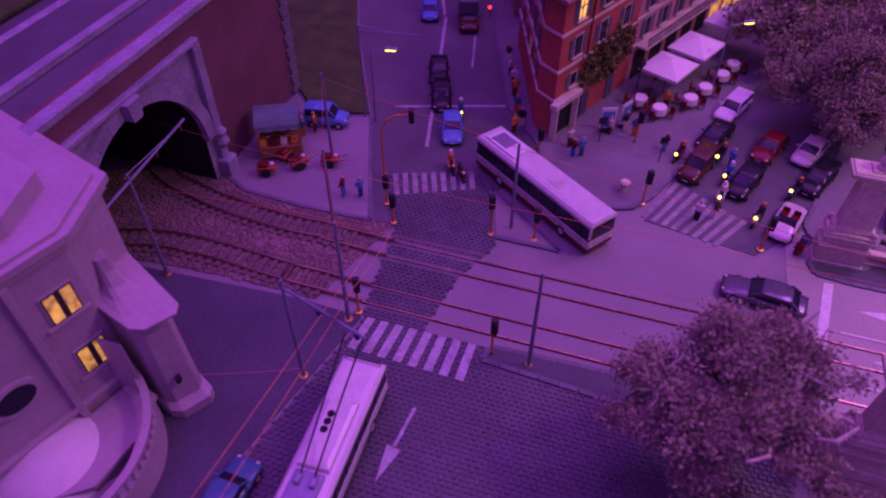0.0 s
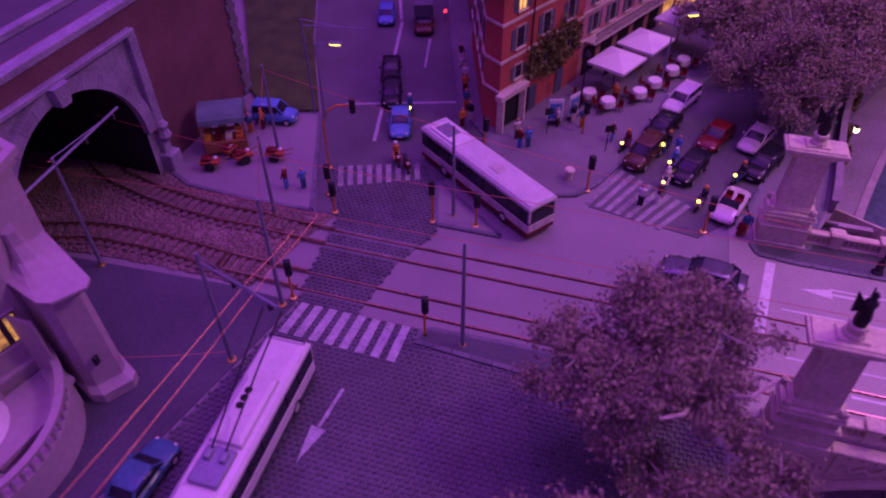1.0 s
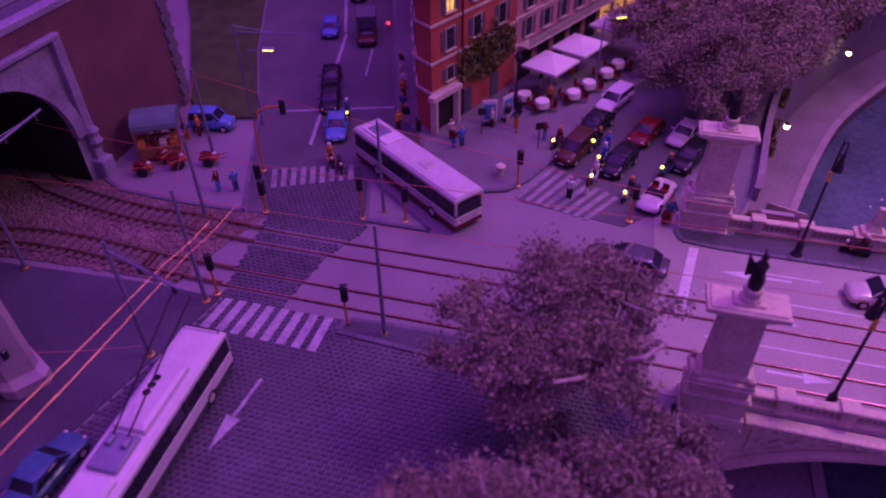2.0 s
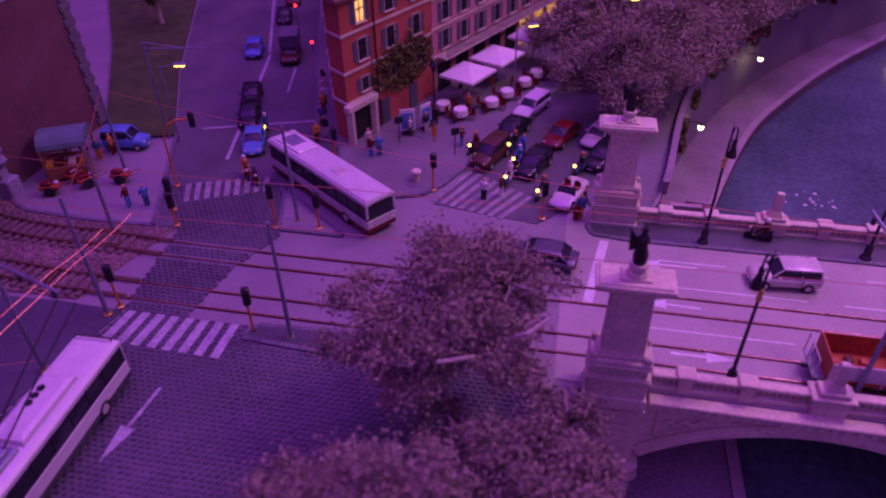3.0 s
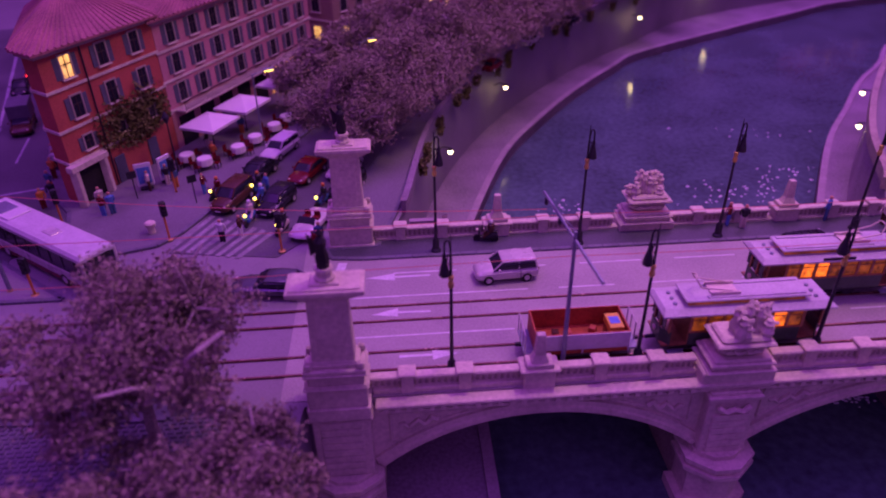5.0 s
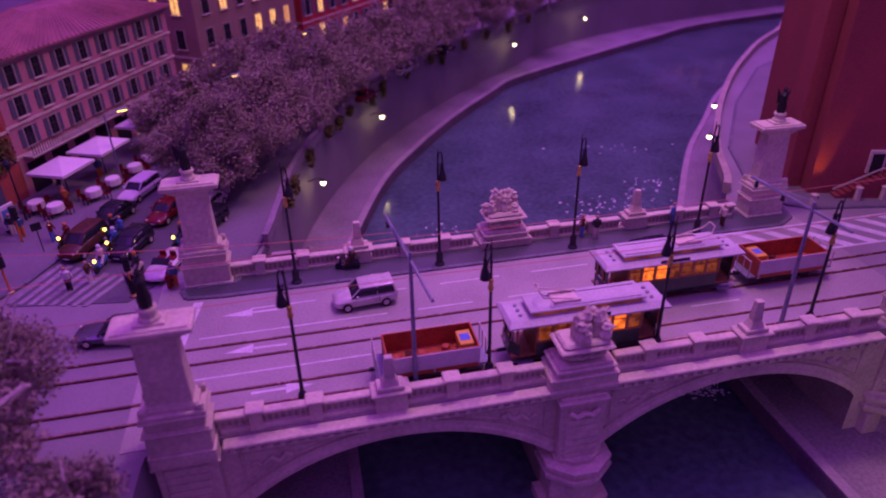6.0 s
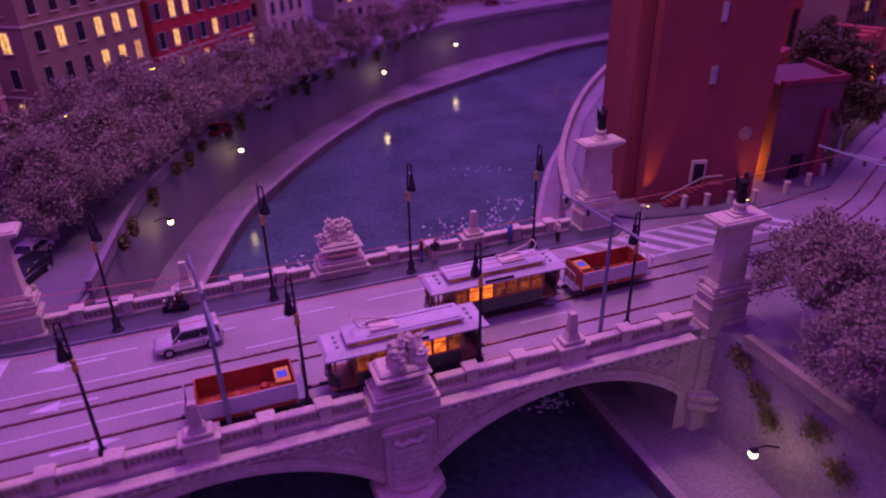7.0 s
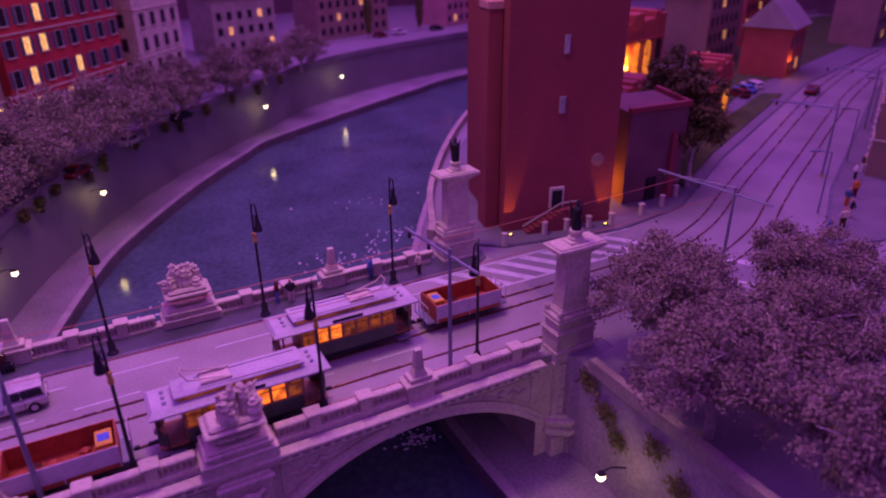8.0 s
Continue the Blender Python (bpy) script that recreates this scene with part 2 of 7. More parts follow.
# ---- geometry helpers ----
class Geo:
    """Collects vertices and faces in full-size metres; several materials by slot."""

    def __init__(self):
        self.v, self.f, self.s = [], [], []
        self.mats = []
        self.cur = 0

    def use(self, mat):
        if mat not in self.mats:
            self.mats.append(mat)
        self.cur = self.mats.index(mat)
        return self

    def add(self, verts, faces, m=None):
        o = len(self.v)
        self.v += [tuple(m @ Vector(p)) for p in verts] if m else [tuple(p) for p in verts]
        for f in faces:
            self.f.append([i + o for i in f])
            self.s.append(self.cur)
        return self

    def box(self, x, y, z, a, b, c, ch=0.0, m=None, taper=1.0):
        """Box centred in x, y, standing on z; sizes a, b, c; ch: chamfer."""
        h = [(sx * a / 2, sy * b / 2, sz) for sz in (0, 1) for sy in (-1, 1) for sx in (-1, 1)]
        if not ch:
            vs = [(x + p[0] * (taper if p[2] else 1), y + p[1] * (taper if p[2] else 1), z + p[2] * c) for p in h]
            return self.add(vs, [(0, 2, 3, 1), (4, 5, 7, 6), (0, 1, 5, 4), (1, 3, 7, 5), (3, 2, 6, 7), (2, 0, 4, 6)], m)
        ch = min(ch, a * 0.45, b * 0.45, c * 0.45)
        rings = []
        for zz, ins in ((0, ch), (ch, 0), (c - ch, 0), (c, ch)):
            k = taper + (1 - taper) * (1 - zz / c)
            A, B = (a / 2) * k, (b / 2) * k
            rings.append([(x + px, y + py, z + zz) for px, py in (
                (-A + ins + ch, -B + ins), (A - ins - ch, -B + ins), (A - ins, -B + ins + ch), (A - ins, B - ins - ch),
                (A - ins - ch, B - ins), (-A + ins + ch, B - ins), (-A + ins, B - ins - ch), (-A + ins, -B + ins + ch))])
        return self.loft(rings, m=m)

    def loft(self, rings, caps=True, m=None, closed=True):
        n = len(rings[0])
        vs = [p for r in rings for p in r]
        fs = []
        for i in range(len(rings) - 1):
            for j in range(n if closed else n - 1):
                k = (j + 1) % n
                fs.append((i * n + j, i * n + k, (i + 1) * n + k, (i + 1) * n + j))
        if caps:
            fs.append(tuple(reversed(range(n))))
            fs.append(tuple(range((len(rings) - 1) * n, len(rings) * n)))
        return self.add(vs, fs, m)

    def prism(self, poly, z0, z1, m=None):
        return self.loft([[(x, y, z0) for x, y in poly], [(x, y, z1) for x, y in poly]], m=m)

    def lathe(self, prof, x=0, y=0, z=0, n=12, m=None, turn=0.0, sx=1, sy=1):
        """prof: rows of radius, height."""
        return self.loft([[(x + sx * r * math.cos(turn + 2 * math.pi * i / n), y + sy * r * math.sin(turn + 2 * math.pi * i / n), z + h) for i in range(n)] for r, h in prof], m=m)

    def tube(self, pts, r, n=6, r1=None):
        """A tube along points, its radius going from r to r1."""
        pts = [Vector(p) for p in pts]
        rings = []
        r1 = r if r1 is None else r1
        for i, p in enumerate(pts):
            d = (pts[min(i + 1, len(pts) - 1)] - pts[max(i - 1, 0)]).normalized()
            a = d.cross(Vector((0, 0, 1)) if abs(d.z) < 0.9 else Vector((1, 0, 0))).normalized()
            b = d.cross(a)
            rr = r + (r1 - r) * i / max(1, len(pts) - 1)
            rings.append([tuple(p + (a * math.cos(2 * math.pi * j / n) + b * math.sin(2 * math.pi * j / n)) * rr) for j in range(n)])
        return self.loft(rings)

    def ball(self, x, y, z, r, n=8, sx=1, sy=1, sz=1):
        k = max(4, n // 2)
        return self.lathe([(max(0.02, math.sin(math.pi * i / k)) * r, -math.cos(math.pi * i / k) * r * sz) for i in range(k + 1)], x, y, z, n, sx=sx, sy=sy)


def smooth_of(me, angle=35):
    me.polygons.foreach_set("use_smooth", [True] * len(me.polygons))
    me.set_sharp_from_angle(angle=radians(angle))


def mesh_of(name, g, mat, smooth=False):
    me = bpy.data.meshes.new(name)
    me.from_pydata([(x * K, y * K, z * K) for x, y, z in g.v], [], g.f)
    mats = g.mats or [mat]
    for q in mats:
        me.materials.append(M[q])
    if g.mats:
        me.polygons.foreach_set("material_index", g.s)
    if smooth:
        smooth_of(me)
    me.update()
    return me


def part(name, g, mat, parent, label="", at=(0, 0, 0), rz=0.0, smooth=False):
    """A mesh object under a thing or part, in the parent's own metres."""
    ob = new(name, mesh_of(name, g, mat, smooth) if isinstance(g, Geo) else g)
    ob.parent = parent
    ob.matrix_basis = pose(at[0] * K, at[1] * K, at[2] * K, 0, 0, rz)
    return tagged(ob, label)


def thing(name, x=0, y=0, z=0, rz=0.0, label="", category="", group="", kind=""):
    ob = new(name)
    ob.empty_display_size = 0.005
    ob.matrix_basis = pose(x * K, y * K, z * K, 0, 0, rz)
    return tagged(ob, label, category, group, kind)


def solid(name, g, mat, label="", category="", group="", kind="", at=(0, 0, 0), rz=0.0, smooth=False):
    ob = new(name, mesh_of(name, g, mat, smooth))
    ob.matrix_basis = pose(at[0] * K, at[1] * K, at[2] * K, 0, 0, rz)
    return tagged(ob, label, category, group, kind)


def place(x, y, z=0.0, rz=0.0):
    return pose(x * K, y * K, z * K, 0, 0, rz)


def along(path, step, start=0.0):
    """Points and headings (degrees) every step along a path of (x, y)."""
    out, rest = [], start
    for (x0, y0), (x1, y1) in zip(path, path[1:]):
        d = math.hypot(x1 - x0, y1 - y0)
        while rest <= d:
            out.append((x0 + (x1 - x0) * rest / d, y0 + (y1 - y0) * rest / d, math.degrees(math.atan2(y1 - y0, x1 - x0))))
            rest += step
        rest -= d
    return out


def curve(path, n=6):
    """A smooth path through points (Catmull-Rom)."""
    p = [path[0]] + list(path) + [path[-1]]
    out = []
    for i in range(1, len(p) - 2):
        for k in range(n):
            t = k / n
            out.append(tuple(0.5 * (2 * b + (c - a) * t + (2 * a - 5 * b + 4 * c - d) * t * t + (3 * b - a - 3 * c + d) * t ** 3)
                             for a, b, c, d in zip(p[i - 1], p[i], p[i + 1], p[i + 2])))
    return out + [tuple(path[-1])]


def offset(path, d):
    """The path moved d to its left."""
    out = []
    for i, (x, y) in enumerate(path):
        x0, y0 = path[max(0, i - 1)]
        x1, y1 = path[min(len(path) - 1, i + 1)]
        L = math.hypot(x1 - x0, y1 - y0)
        out.append((x - (y1 - y0) / L * d, y + (x1 - x0) / L * d))
    return out


def ribbon(g, path, d0, d1, z0, z1):
    """A band along a path between two offsets, from height z0 up to z1."""
    a, b = offset(path, d0), offset(path, d1)
    return g.loft([[(p[0], p[1], z0), (q[0], q[1], z0), (q[0], q[1], z1), (p[0], p[1], z1)] for p, q in zip(a, b)])


def inside(x, y, poly):
    hit = False
    for (x0, y0), (x1, y1) in zip(poly, poly[1:] + poly[:1]):
        if (y0 > y) != (y1 > y) and x < (x1 - x0) * (y - y0) / (y1 - y0) + x0:
            hit = not hit
    return hit

# ---- ground, banks and river ----
W_BANK = curve([(-23.4, -80), (-23.2, -30), (-22.9, -12.5), (-22.2, -10.6), (-20.0, -8.6), (-19.0, 5), (-17.2, 9.5), (-13.6, 27.5), (-5, 46.5), (8, 64.5), (23.5, 80.5), (44, 99), (87, 116), (140, 126), (200, 131)])
W_EDGE = curve([(-13, -80), (-12.6, -30), (-12.4, -11), (-12.2, 6), (-11.4, 16), (-9.7, 23.0), (-4.4, 37.3), (1.5, 47.4), (9, 58.2), (18, 69), (24.4, 75.8), (43.3, 87.3), (62, 98), (83.4, 108.3), (140, 120), (200, 126)])
E_BANK = curve([(21.5, -80), (21.4, -22), (21.3, -12), (20.8, -9.5), (20.2, 6), (22.5, 11), (27, 20), (36, 33), (47, 46), (62, 60), (92, 80), (200, 99)])
E_EDGE = curve([(15.2, -80), (15.3, -20), (15.3, -4), (16.2, 5), (19.5, 13), (25, 22), (34, 36), (42, 46), (57, 63), (88, 86), (200, 105)])
WATER, QUAY = -9.3, -8.0

g = Geo()
g.prism(W_BANK + [(200, 190), (-130, 190), (-130, -80)], -13, -0.02)
g.prism(E_BANK + [(200, -80)], -13, -0.02)
solid("ground", g, "road", kind="structure", label="pale grey paved ground of the model town")
g = Geo()
g.add([(-25, -80, WATER), (200, -80, WATER), (200, 135, WATER), (-25, 135, WATER)], [(0, 1, 2, 3)])
solid("water", g, "water", kind="structure", label="dark glossy river water with faint ripples")
for path, edge, sgn in ((W_BANK, W_EDGE, -1), (E_BANK, E_EDGE, 1)):
    g = Geo()
    g.prism(path + edge[::-1], -13, QUAY)
    solid("pavement_lower_quay", g, "quay_path", kind="structure", label="lower stone quay path beside the river")
    g = Geo()
    ribbon(g, edge, 0, sgn * -0.7, -10, QUAY + 0.16)
    solid("trim_quay_edge", g, "quay_edge", kind="structure", label="worn pale stone edge of the lower quay")
    g = Geo()
    ribbon(g, path, 0.02, sgn * -0.35, -9, -0.06)
    solid("wall_quay_west" if sgn < 0 else "wall_quay_east", g, "quay", kind="structure", label="weathered stone quay wall above the river")
g = Geo()
ribbon(g, [p for p in W_BANK if p[1] > 9], -0.3, 0.05, -0.1, 0.9)
ribbon(g, [p for p in W_BANK if p[1] > 9], -0.38, 0.12, 0.9, 1.02)
solid("wall_quay_parapet", g, "quay_path", kind="structure", label="low stone parapet along the embankment road")
g = Geo()
ribbon(g, [p for p in E_BANK if p[1] > 9], -0.1, 0.5, -0.1, 0.9)
ribbon(g, [p for p in E_BANK if p[1] < -12], -0.1, 0.45, -0.1, 0.8)
solid("wall_quay_parapet_east", g, "stone_dim", kind="structure", label="low stone parapet on the east bank")

# far hall end behind the model
g = Geo()
g.box(35, 192, -13, 342, 4, 100).box(202, 55, -13, 4, 270, 100).box(-132, 55, -13, 4, 270, 100)
solid("backdrop", g, "far_wall", kind="structure", label="dark wall of the exhibition hall behind the model")


def patch(name, poly, mat, z=0.04, label=""):
    return solid(name, Geo().prism(poly, -0.015, z), mat, kind="structure", label=label)


patch("road_north", [(-57.4, 11.6), (-52.2, -0.9), (-43.5, 0.2), (-44.5, 5.5), (-40.9, 8.6), (-46.5, 16.5), (-50.9, 29.2), (-66, 75), (-83, 70), (-64.2, 25)], "asphalt", 0.03, "dark asphalt street with faded lane lines")
patch("road_embankment", [(-33.6, 5.2), (-26, 3.9), (-22.5, 8), (-17.2, 25), (-11.5, 40), (3, 61), (30, 88), (26, 94), (-17.3, 45.6), (-27.4, 22.7), (-31.9, 10.9)], "asphalt", 0.035, "grey asphalt embankment road")
patch("pavement_west_road", [(-54, -9.2), (-49.6, -9.4), (-50.4, -13), (-52.4, -21.8), (-55.7, -32), (-62, -60), (-110, -60), (-110, -9.9), (-75, -12), (-66, -9.9)], "asphalt_dark", 0.05, "dark smooth asphalt beside the tracks")


def raised(name, poly, mat, label, h=0.18, edge="kerb"):
    """A pavement on its kerb."""
    solid(name, Geo().prism(poly, -0.015, h), mat, kind="structure", label=label)
    loop = poly + [poly[0]]
    k = Geo()
    for (x0, y0), (x1, y1) in zip(loop, loop[1:]):
        L = math.hypot(x1 - x0, y1 - y0)
        n = max(1, int(L / 1.1))
        if L > 60:
            continue
        a = math.degrees(math.atan2(y1 - y0, x1 - x0))
        for i in range(n):
            c = (i + 0.5) / n
            k.box(0, 0, -0.01, L / n - 0.03, 0.34, h + 0.03, 0.03, m=pose(x0 + (x1 - x0) * c, y0 + (y1 - y0) * c, 0, 0, 0, a))
    solid("trim_kerb", k, edge, kind="structure", label="row of dark granite kerb stones")


patch("road_east", [(24, -11.5), (24, 5.8), (37, 2.7), (46, 4.0), (62, 13), (106, 34.3), (160, 52), (160, 34), (110, 18), (60, -10.5), (48, -18), (46, -60), (21, -60), (21, -12)], "road_mid", 0.03, "grey tram street on the east bank")
raised("pavement_market", [(-66, 2.0), (-64.5, 0.2), (-62.6, -0.7), (-58, -1.0), (-52.5, -0.9), (-57.4, 11.4), (-61.8, 9.9), (-65, 9.9)], "road", "pale pavement with the market stall", 0.16)
NE = [(-41.3, 7.6), (-39.4, 5.6), (-36.9, 5.5), (-34.7, 6.2), (-33.4, 7.9), (-32.1, 10.9), (-27.6, 22.7), (-17.5, 45.4), (26, 95), (20, 130), (-64, 75), (-50.9, 29.2), (-46.5, 16.5), (-42.9, 11.9)]
raised("pavement_corner", NE, "paving", "grey pavement round the corner building")
raised("pavement_quay", [(-22.6, 8.2), (-21.6, 4.4), (-19, 4.6), (-17.7, 9.4), (-14.2, 27.6), (-5.6, 46.6), (7.4, 64.8), (23, 81), (43, 99.5), (38, 98), (20, 84), (2.5, 64), (-9.5, 44), (-17.0, 26)], "paving", "narrow pavement under the plane trees")
raised("pavement_island", [(-41.6, -10.3), (-41.1, -9.2), (-36, -8.95), (-29, -9.0), (-29.5, -10.9), (-34.5, -10.75)], "asphalt_dark", "dark traffic island beside the tram track")
raised("pavement_triangle", [(-45.0, 5.2), (-43.5, 0.2), (-38.9, 0.2)], "road", "small triangular traffic island", 0.14)
raised("pavement_bridge", [(-22.6, 4.3), (-22.2, 3.3), (-20, 3.05), (22, 3.05), (23.5, 4.0), (24, 6.0), (-21.5, 5.9)], "asphalt_dark", "dark pavement along the bridge balustrade", 0.14)
raised("pavement_tower", [(24.6, 6.2), (26, 4.9), (37, 2.9), (46, 4.2), (62, 13.2), (106, 34.5), (150, 49), (150, 60), (70, 58), (47.5, 43.5), (36.3, 31), (27.5, 18.6), (24.2, 10.5)], "paving", "pavement at the foot of the red tower", 0.15)
raised("pavement_palace", [(50, -8.4), (63.4, 0.2), (91, 14.8), (112, 26.0), (150, 40), (150, 24), (62, -12)], "paving", "pavement in front of the street palace", 0.15)
patch("grass_roadside", [(50, 7.8), (62, 14.6), (96, 31.2), (93.5, 33.2), (62, 18.6), (52, 12)], "grass", 0.3, "grass strip beside the tram street")
patch("grass_verge", [(-65, 13.2), (-62, 10.2), (-57.6, 11.6), (-64.4, 25), (-80, 62), (-95, 60), (-75, 30)], "grass", 0.3, "dull olive grass bank beside the street")

# ---- track beds ----
TRACK_A = [(150, 48.5), (108, 32), (66, 11.2), (54, 5.0), (45, 0.2), (36, -2.6), (26, -3.2), (0, -3.2), (-50, -3.2), (-54, -2.95), (-58.3, -3.1), (-63.3, -2.65), (-66.5, -1.95), (-68.7, -1.3), (-72, 0.6), (-78, 5)]
TRACK_B = [(152, 44.5), (110, 28), (68, 7.2), (56, 1.0), (47, -3.8), (37, -6.8), (26, -7.5), (0, -7.5), (-50, -7.5), (-56, -7.4), (-61, -7.15), (-65, -7.3), (-68, -8.0), (-72, -9.5), (-78, -13)]
BALLAST = [(-50.7, -1.0), (-51.8, -4.2), (-53.0, -8.9), (-59.6, -8.9), (-66.7, -9.4), (-73, -13), (-90, -16), (-90, 12), (-76, 10), (-66, 2.0), (-64.5, 0.1), (-62.6, -0.8), (-58, -1.1)]
patch("ground_ballast_bed", BALLAST, "ballast", 0.05, "reddish-brown gravel track bed")
rng = random.Random(4)
g = Geo()
for _ in range(9000):
    x, y = rng.uniform(-73, -50.7), rng.uniform(-13, 3)
    if inside(x, y, BALLAST):
        s = rng.uniform(0.10, 0.24)
        a = [rng.uniform(0.6, 1.2) * s for _ in range(4)]
        z = 0.05 + rng.uniform(0.0, 0.05)
        g.add([(x - a[0], y - a[1] * 0.6, 0.04), (x + a[1], y - a[2] * 0.7, 0.04), (x + a[2] * 0.5, y + a[0], 0.04), (x - a[3] * 0.7, y + a[1] * 0.8, 0.04), (x + a[3] * 0.2, y, z + s * 0.4)],
              [(0, 1, 4), (1, 2, 4), (2, 3, 4), (3, 0, 4)])
solid("gravel", g, "ballast", kind="stuff", label="loose reddish-brown ballast gravel between the sleepers", category="gravel")

for path, nm in ((TRACK_A, "far"), (TRACK_B, "near")):
    pts = curve(path, 8)
    tr = thing("tram_track", label="standard-gauge tram track with worn bright rail heads", category="track", group="tram tracks", kind="structure")
    for sgn in (-1, 1):
        g = Geo()
        ribbon(g, [p for p in pts if p[0] > -52], sgn * 0.74 - 0.05, sgn * 0.74 + 0.05, -0.01, 0.12)
        ribbon(g, [p for p in pts if p[0] < -49], sgn * 0.74 - 0.06, sgn * 0.74 + 0.06, -0.01, 0.34)
        part("rail", g, "rail", tr)
        g = Geo()
        ribbon(g, [p for p in pts if p[0] > -51.5], sgn * 0.74 - 0.085, sgn * 0.74 + 0.085, -0.01, 0.075)
        part("groove", g, "rust", tr, "rusty red flangeway groove")
    sl = mesh_of("sleeper", Geo().box(0, 0, 0, 0.36, 2.5, 0.12, 0.03), "sleeper")
    for x, y, a in along([p for p in pts if -73 < p[0] < -51.6], 0.72, 0.2):
        part("sleeper", sl, "sleeper", tr, at=(x, y, 0.10), rz=a)

# ---- cobbles ----
COB_SOUTH = [(-49.4, -9.3), (-29, -9.15), (-24.2, -12.5), (-23.9, -46), (-59, -46), (-55.5, -32), (-52.2, -21.8), (-50.2, -13)]
COB_NORTH = [(-50.5, -1.2), (-52.0, 1.4), (-53.4, 4.4), (-46.5, 6.6), (-44.8, 4.6), (-43.2, -0.6), (-44.8, -4.2), (-45.6, -9.2), (-49.6, -9.2), (-50.2, -4.2)]
isl = [(-41.8, -10.5), (-41.3, -9.1), (-29, -8.9), (-29.4, -11.1), (-34.5, -10.95)]
SETT = mesh_of("sett", Geo().loft([[(-0.175, -0.125, 0.04), (0.175, -0.125, 0.04), (0.175, 0.125, 0.04), (-0.175, 0.125, 0.04)], [(-0.126, -0.083, 0.105), (0.126, -0.083, 0.105), (0.126, 0.083, 0.105), (-0.126, 0.083, 0.105)]]), "cobble")
for poly, lab in ((COB_SOUTH, "square of dark basalt setts in the foreground"), (COB_NORTH, "dark basalt setts at the tram crossing")):
    bed = patch("road_sett_bed", poly, "cobble_bed", 0.045, "sandy bed under the basalt setts")
    g = Geo()
    x0, x1, y0, y1 = min(p[0] for p in poly), max(p[0] for p in poly), min(p[1] for p in poly), max(p[1] for p in poly)
    y, row = y0, 0
    while y < y1:
        x = x0 + (row % 2) * 0.2
        while x < x1:
            if inside(x, y, poly) and not inside(x, y, isl) and y > -34 and not any(abs(y - c) < 0.92 and abs(abs(y - c) - 0.74) < 0.18 for c in (-3.2, -7.5)):
                a, b, h = 0.175 * rng.uniform(0.88, 1.06), 0.125 * rng.uniform(0.88, 1.06), 0.105 + rng.uniform(-0.012, 0.012)
                if -46.5 < x < -41 and -16.5 < y < -12:
                    part("sett", SETT, "cobble", bed, at=(x, y, 0), rz=rng.uniform(-2, 2))
                    x += 0.41
                    continue
                g.add([(x - a, y - b, 0.04), (x + a, y - b, 0.04), (x + a, y + b, 0.04), (x - a, y + b, 0.04),
                       (x - a * 0.72, y - b * 0.66, h), (x + a * 0.72, y - b * 0.66, h), (x + a * 0.72, y + b * 0.66, h), (x - a * 0.72, y + b * 0.66, h)],
                      [(0, 1, 5, 4), (1, 2, 6, 5), (2, 3, 7, 6), (3, 0, 4, 7), (4, 5, 6, 7)])
            x += 0.41
        y += 0.30
        row += 1
    solid("setts", g, "cobble", kind="stuff", label=lab, category="paving setts")


# ---- painted road marks ----
def marks(name, quads, mat, label, z=0.06):
    holder = thing(name, label=label, category="road marking", kind="structure")
    for i, q in enumerate(quads):
        part("stripe", Geo().prism(q, 0.0, z), mat, holder)
    return holder


def lerp(p, q, t):
    return (p[0] + (q[0] - p[0]) * t, p[1] + (q[1] - p[1]) * t)


def zebra(a, b, c, d, n, fill=0.55):
    """Stripes between edge a-b and edge d-c."""
    return [[lerp(a, b, i / n), lerp(a, b, (i + fill) / n), lerp(d, c, (i + fill) / n), lerp(d, c, i / n)] for i in range(n)]


marks("zebra_crossing", zebra((-49.2, -9.35), (-41.7, -9.35), (-41.7, -12.1), (-49.5, -11.9), 8), "worn", "worn white zebra stripes over dark setts", 0.122)
marks("zebra_crossing", zebra((-52.8, 4.6), (-46.6, 6.9), (-45.9, 4.9), (-51.8, 2.2), 9), "faint", "faded zebra stripes across the street", 0.122)
marks("zebra_crossing", zebra((-33.9, 5.6), (-28.2, 3.9), (-26.2, 7.0), (-31.8, 10.4), 8, 0.5), "faint", "faded zebra stripes across the embankment road", 0.05)
marks("stop_line", [[(-22.7, -3.9), (-22.1, -3.9), (-21.1, 2.7), (-21.7, 2.7)]], "paint", "solid white stop line at the bridge", 0.05)


def dash(x0, x1, y, w=0.12):
    return [(x0, y - w / 2), (x1, y - w / 2), (x1, y + w / 2), (x0, y + w / 2)]


marks("lane_lines", [dash(-21, -9.5, -1.45)] + [dash(x, x + 4.2, 1.15) for x in (-18, -12, -5.5, 1, 7.5, 14)] + [dash(x, x + 3.6, -1.5) for x in (-7.5, -1.5, 4.5, 10.5)]
      + [dash(-21, -11, -5.35)] + [dash(x, x + 3.4, -5.35) for x in (-8.5, -2.5, 3.5, 9.5)], "paint", "thin white lane lines on the bridge road", 0.035)


def arrow(x, y, rz, L=3.0, bend=0.0):
    m = pose(x, y, 0, 0, 0, rz)
    shaft = [(0, -0.1), (L * 0.545, -0.1), (L * 0.545, 0.1), (0, 0.1)]
    head = [(L * 0.55, -0.42), (L, bend), (L * 0.55, 0.42)]
    return [[tuple((m @ Vector((px, py, 0)))[:2]) for px, py in q] for q in (shaft, head)]


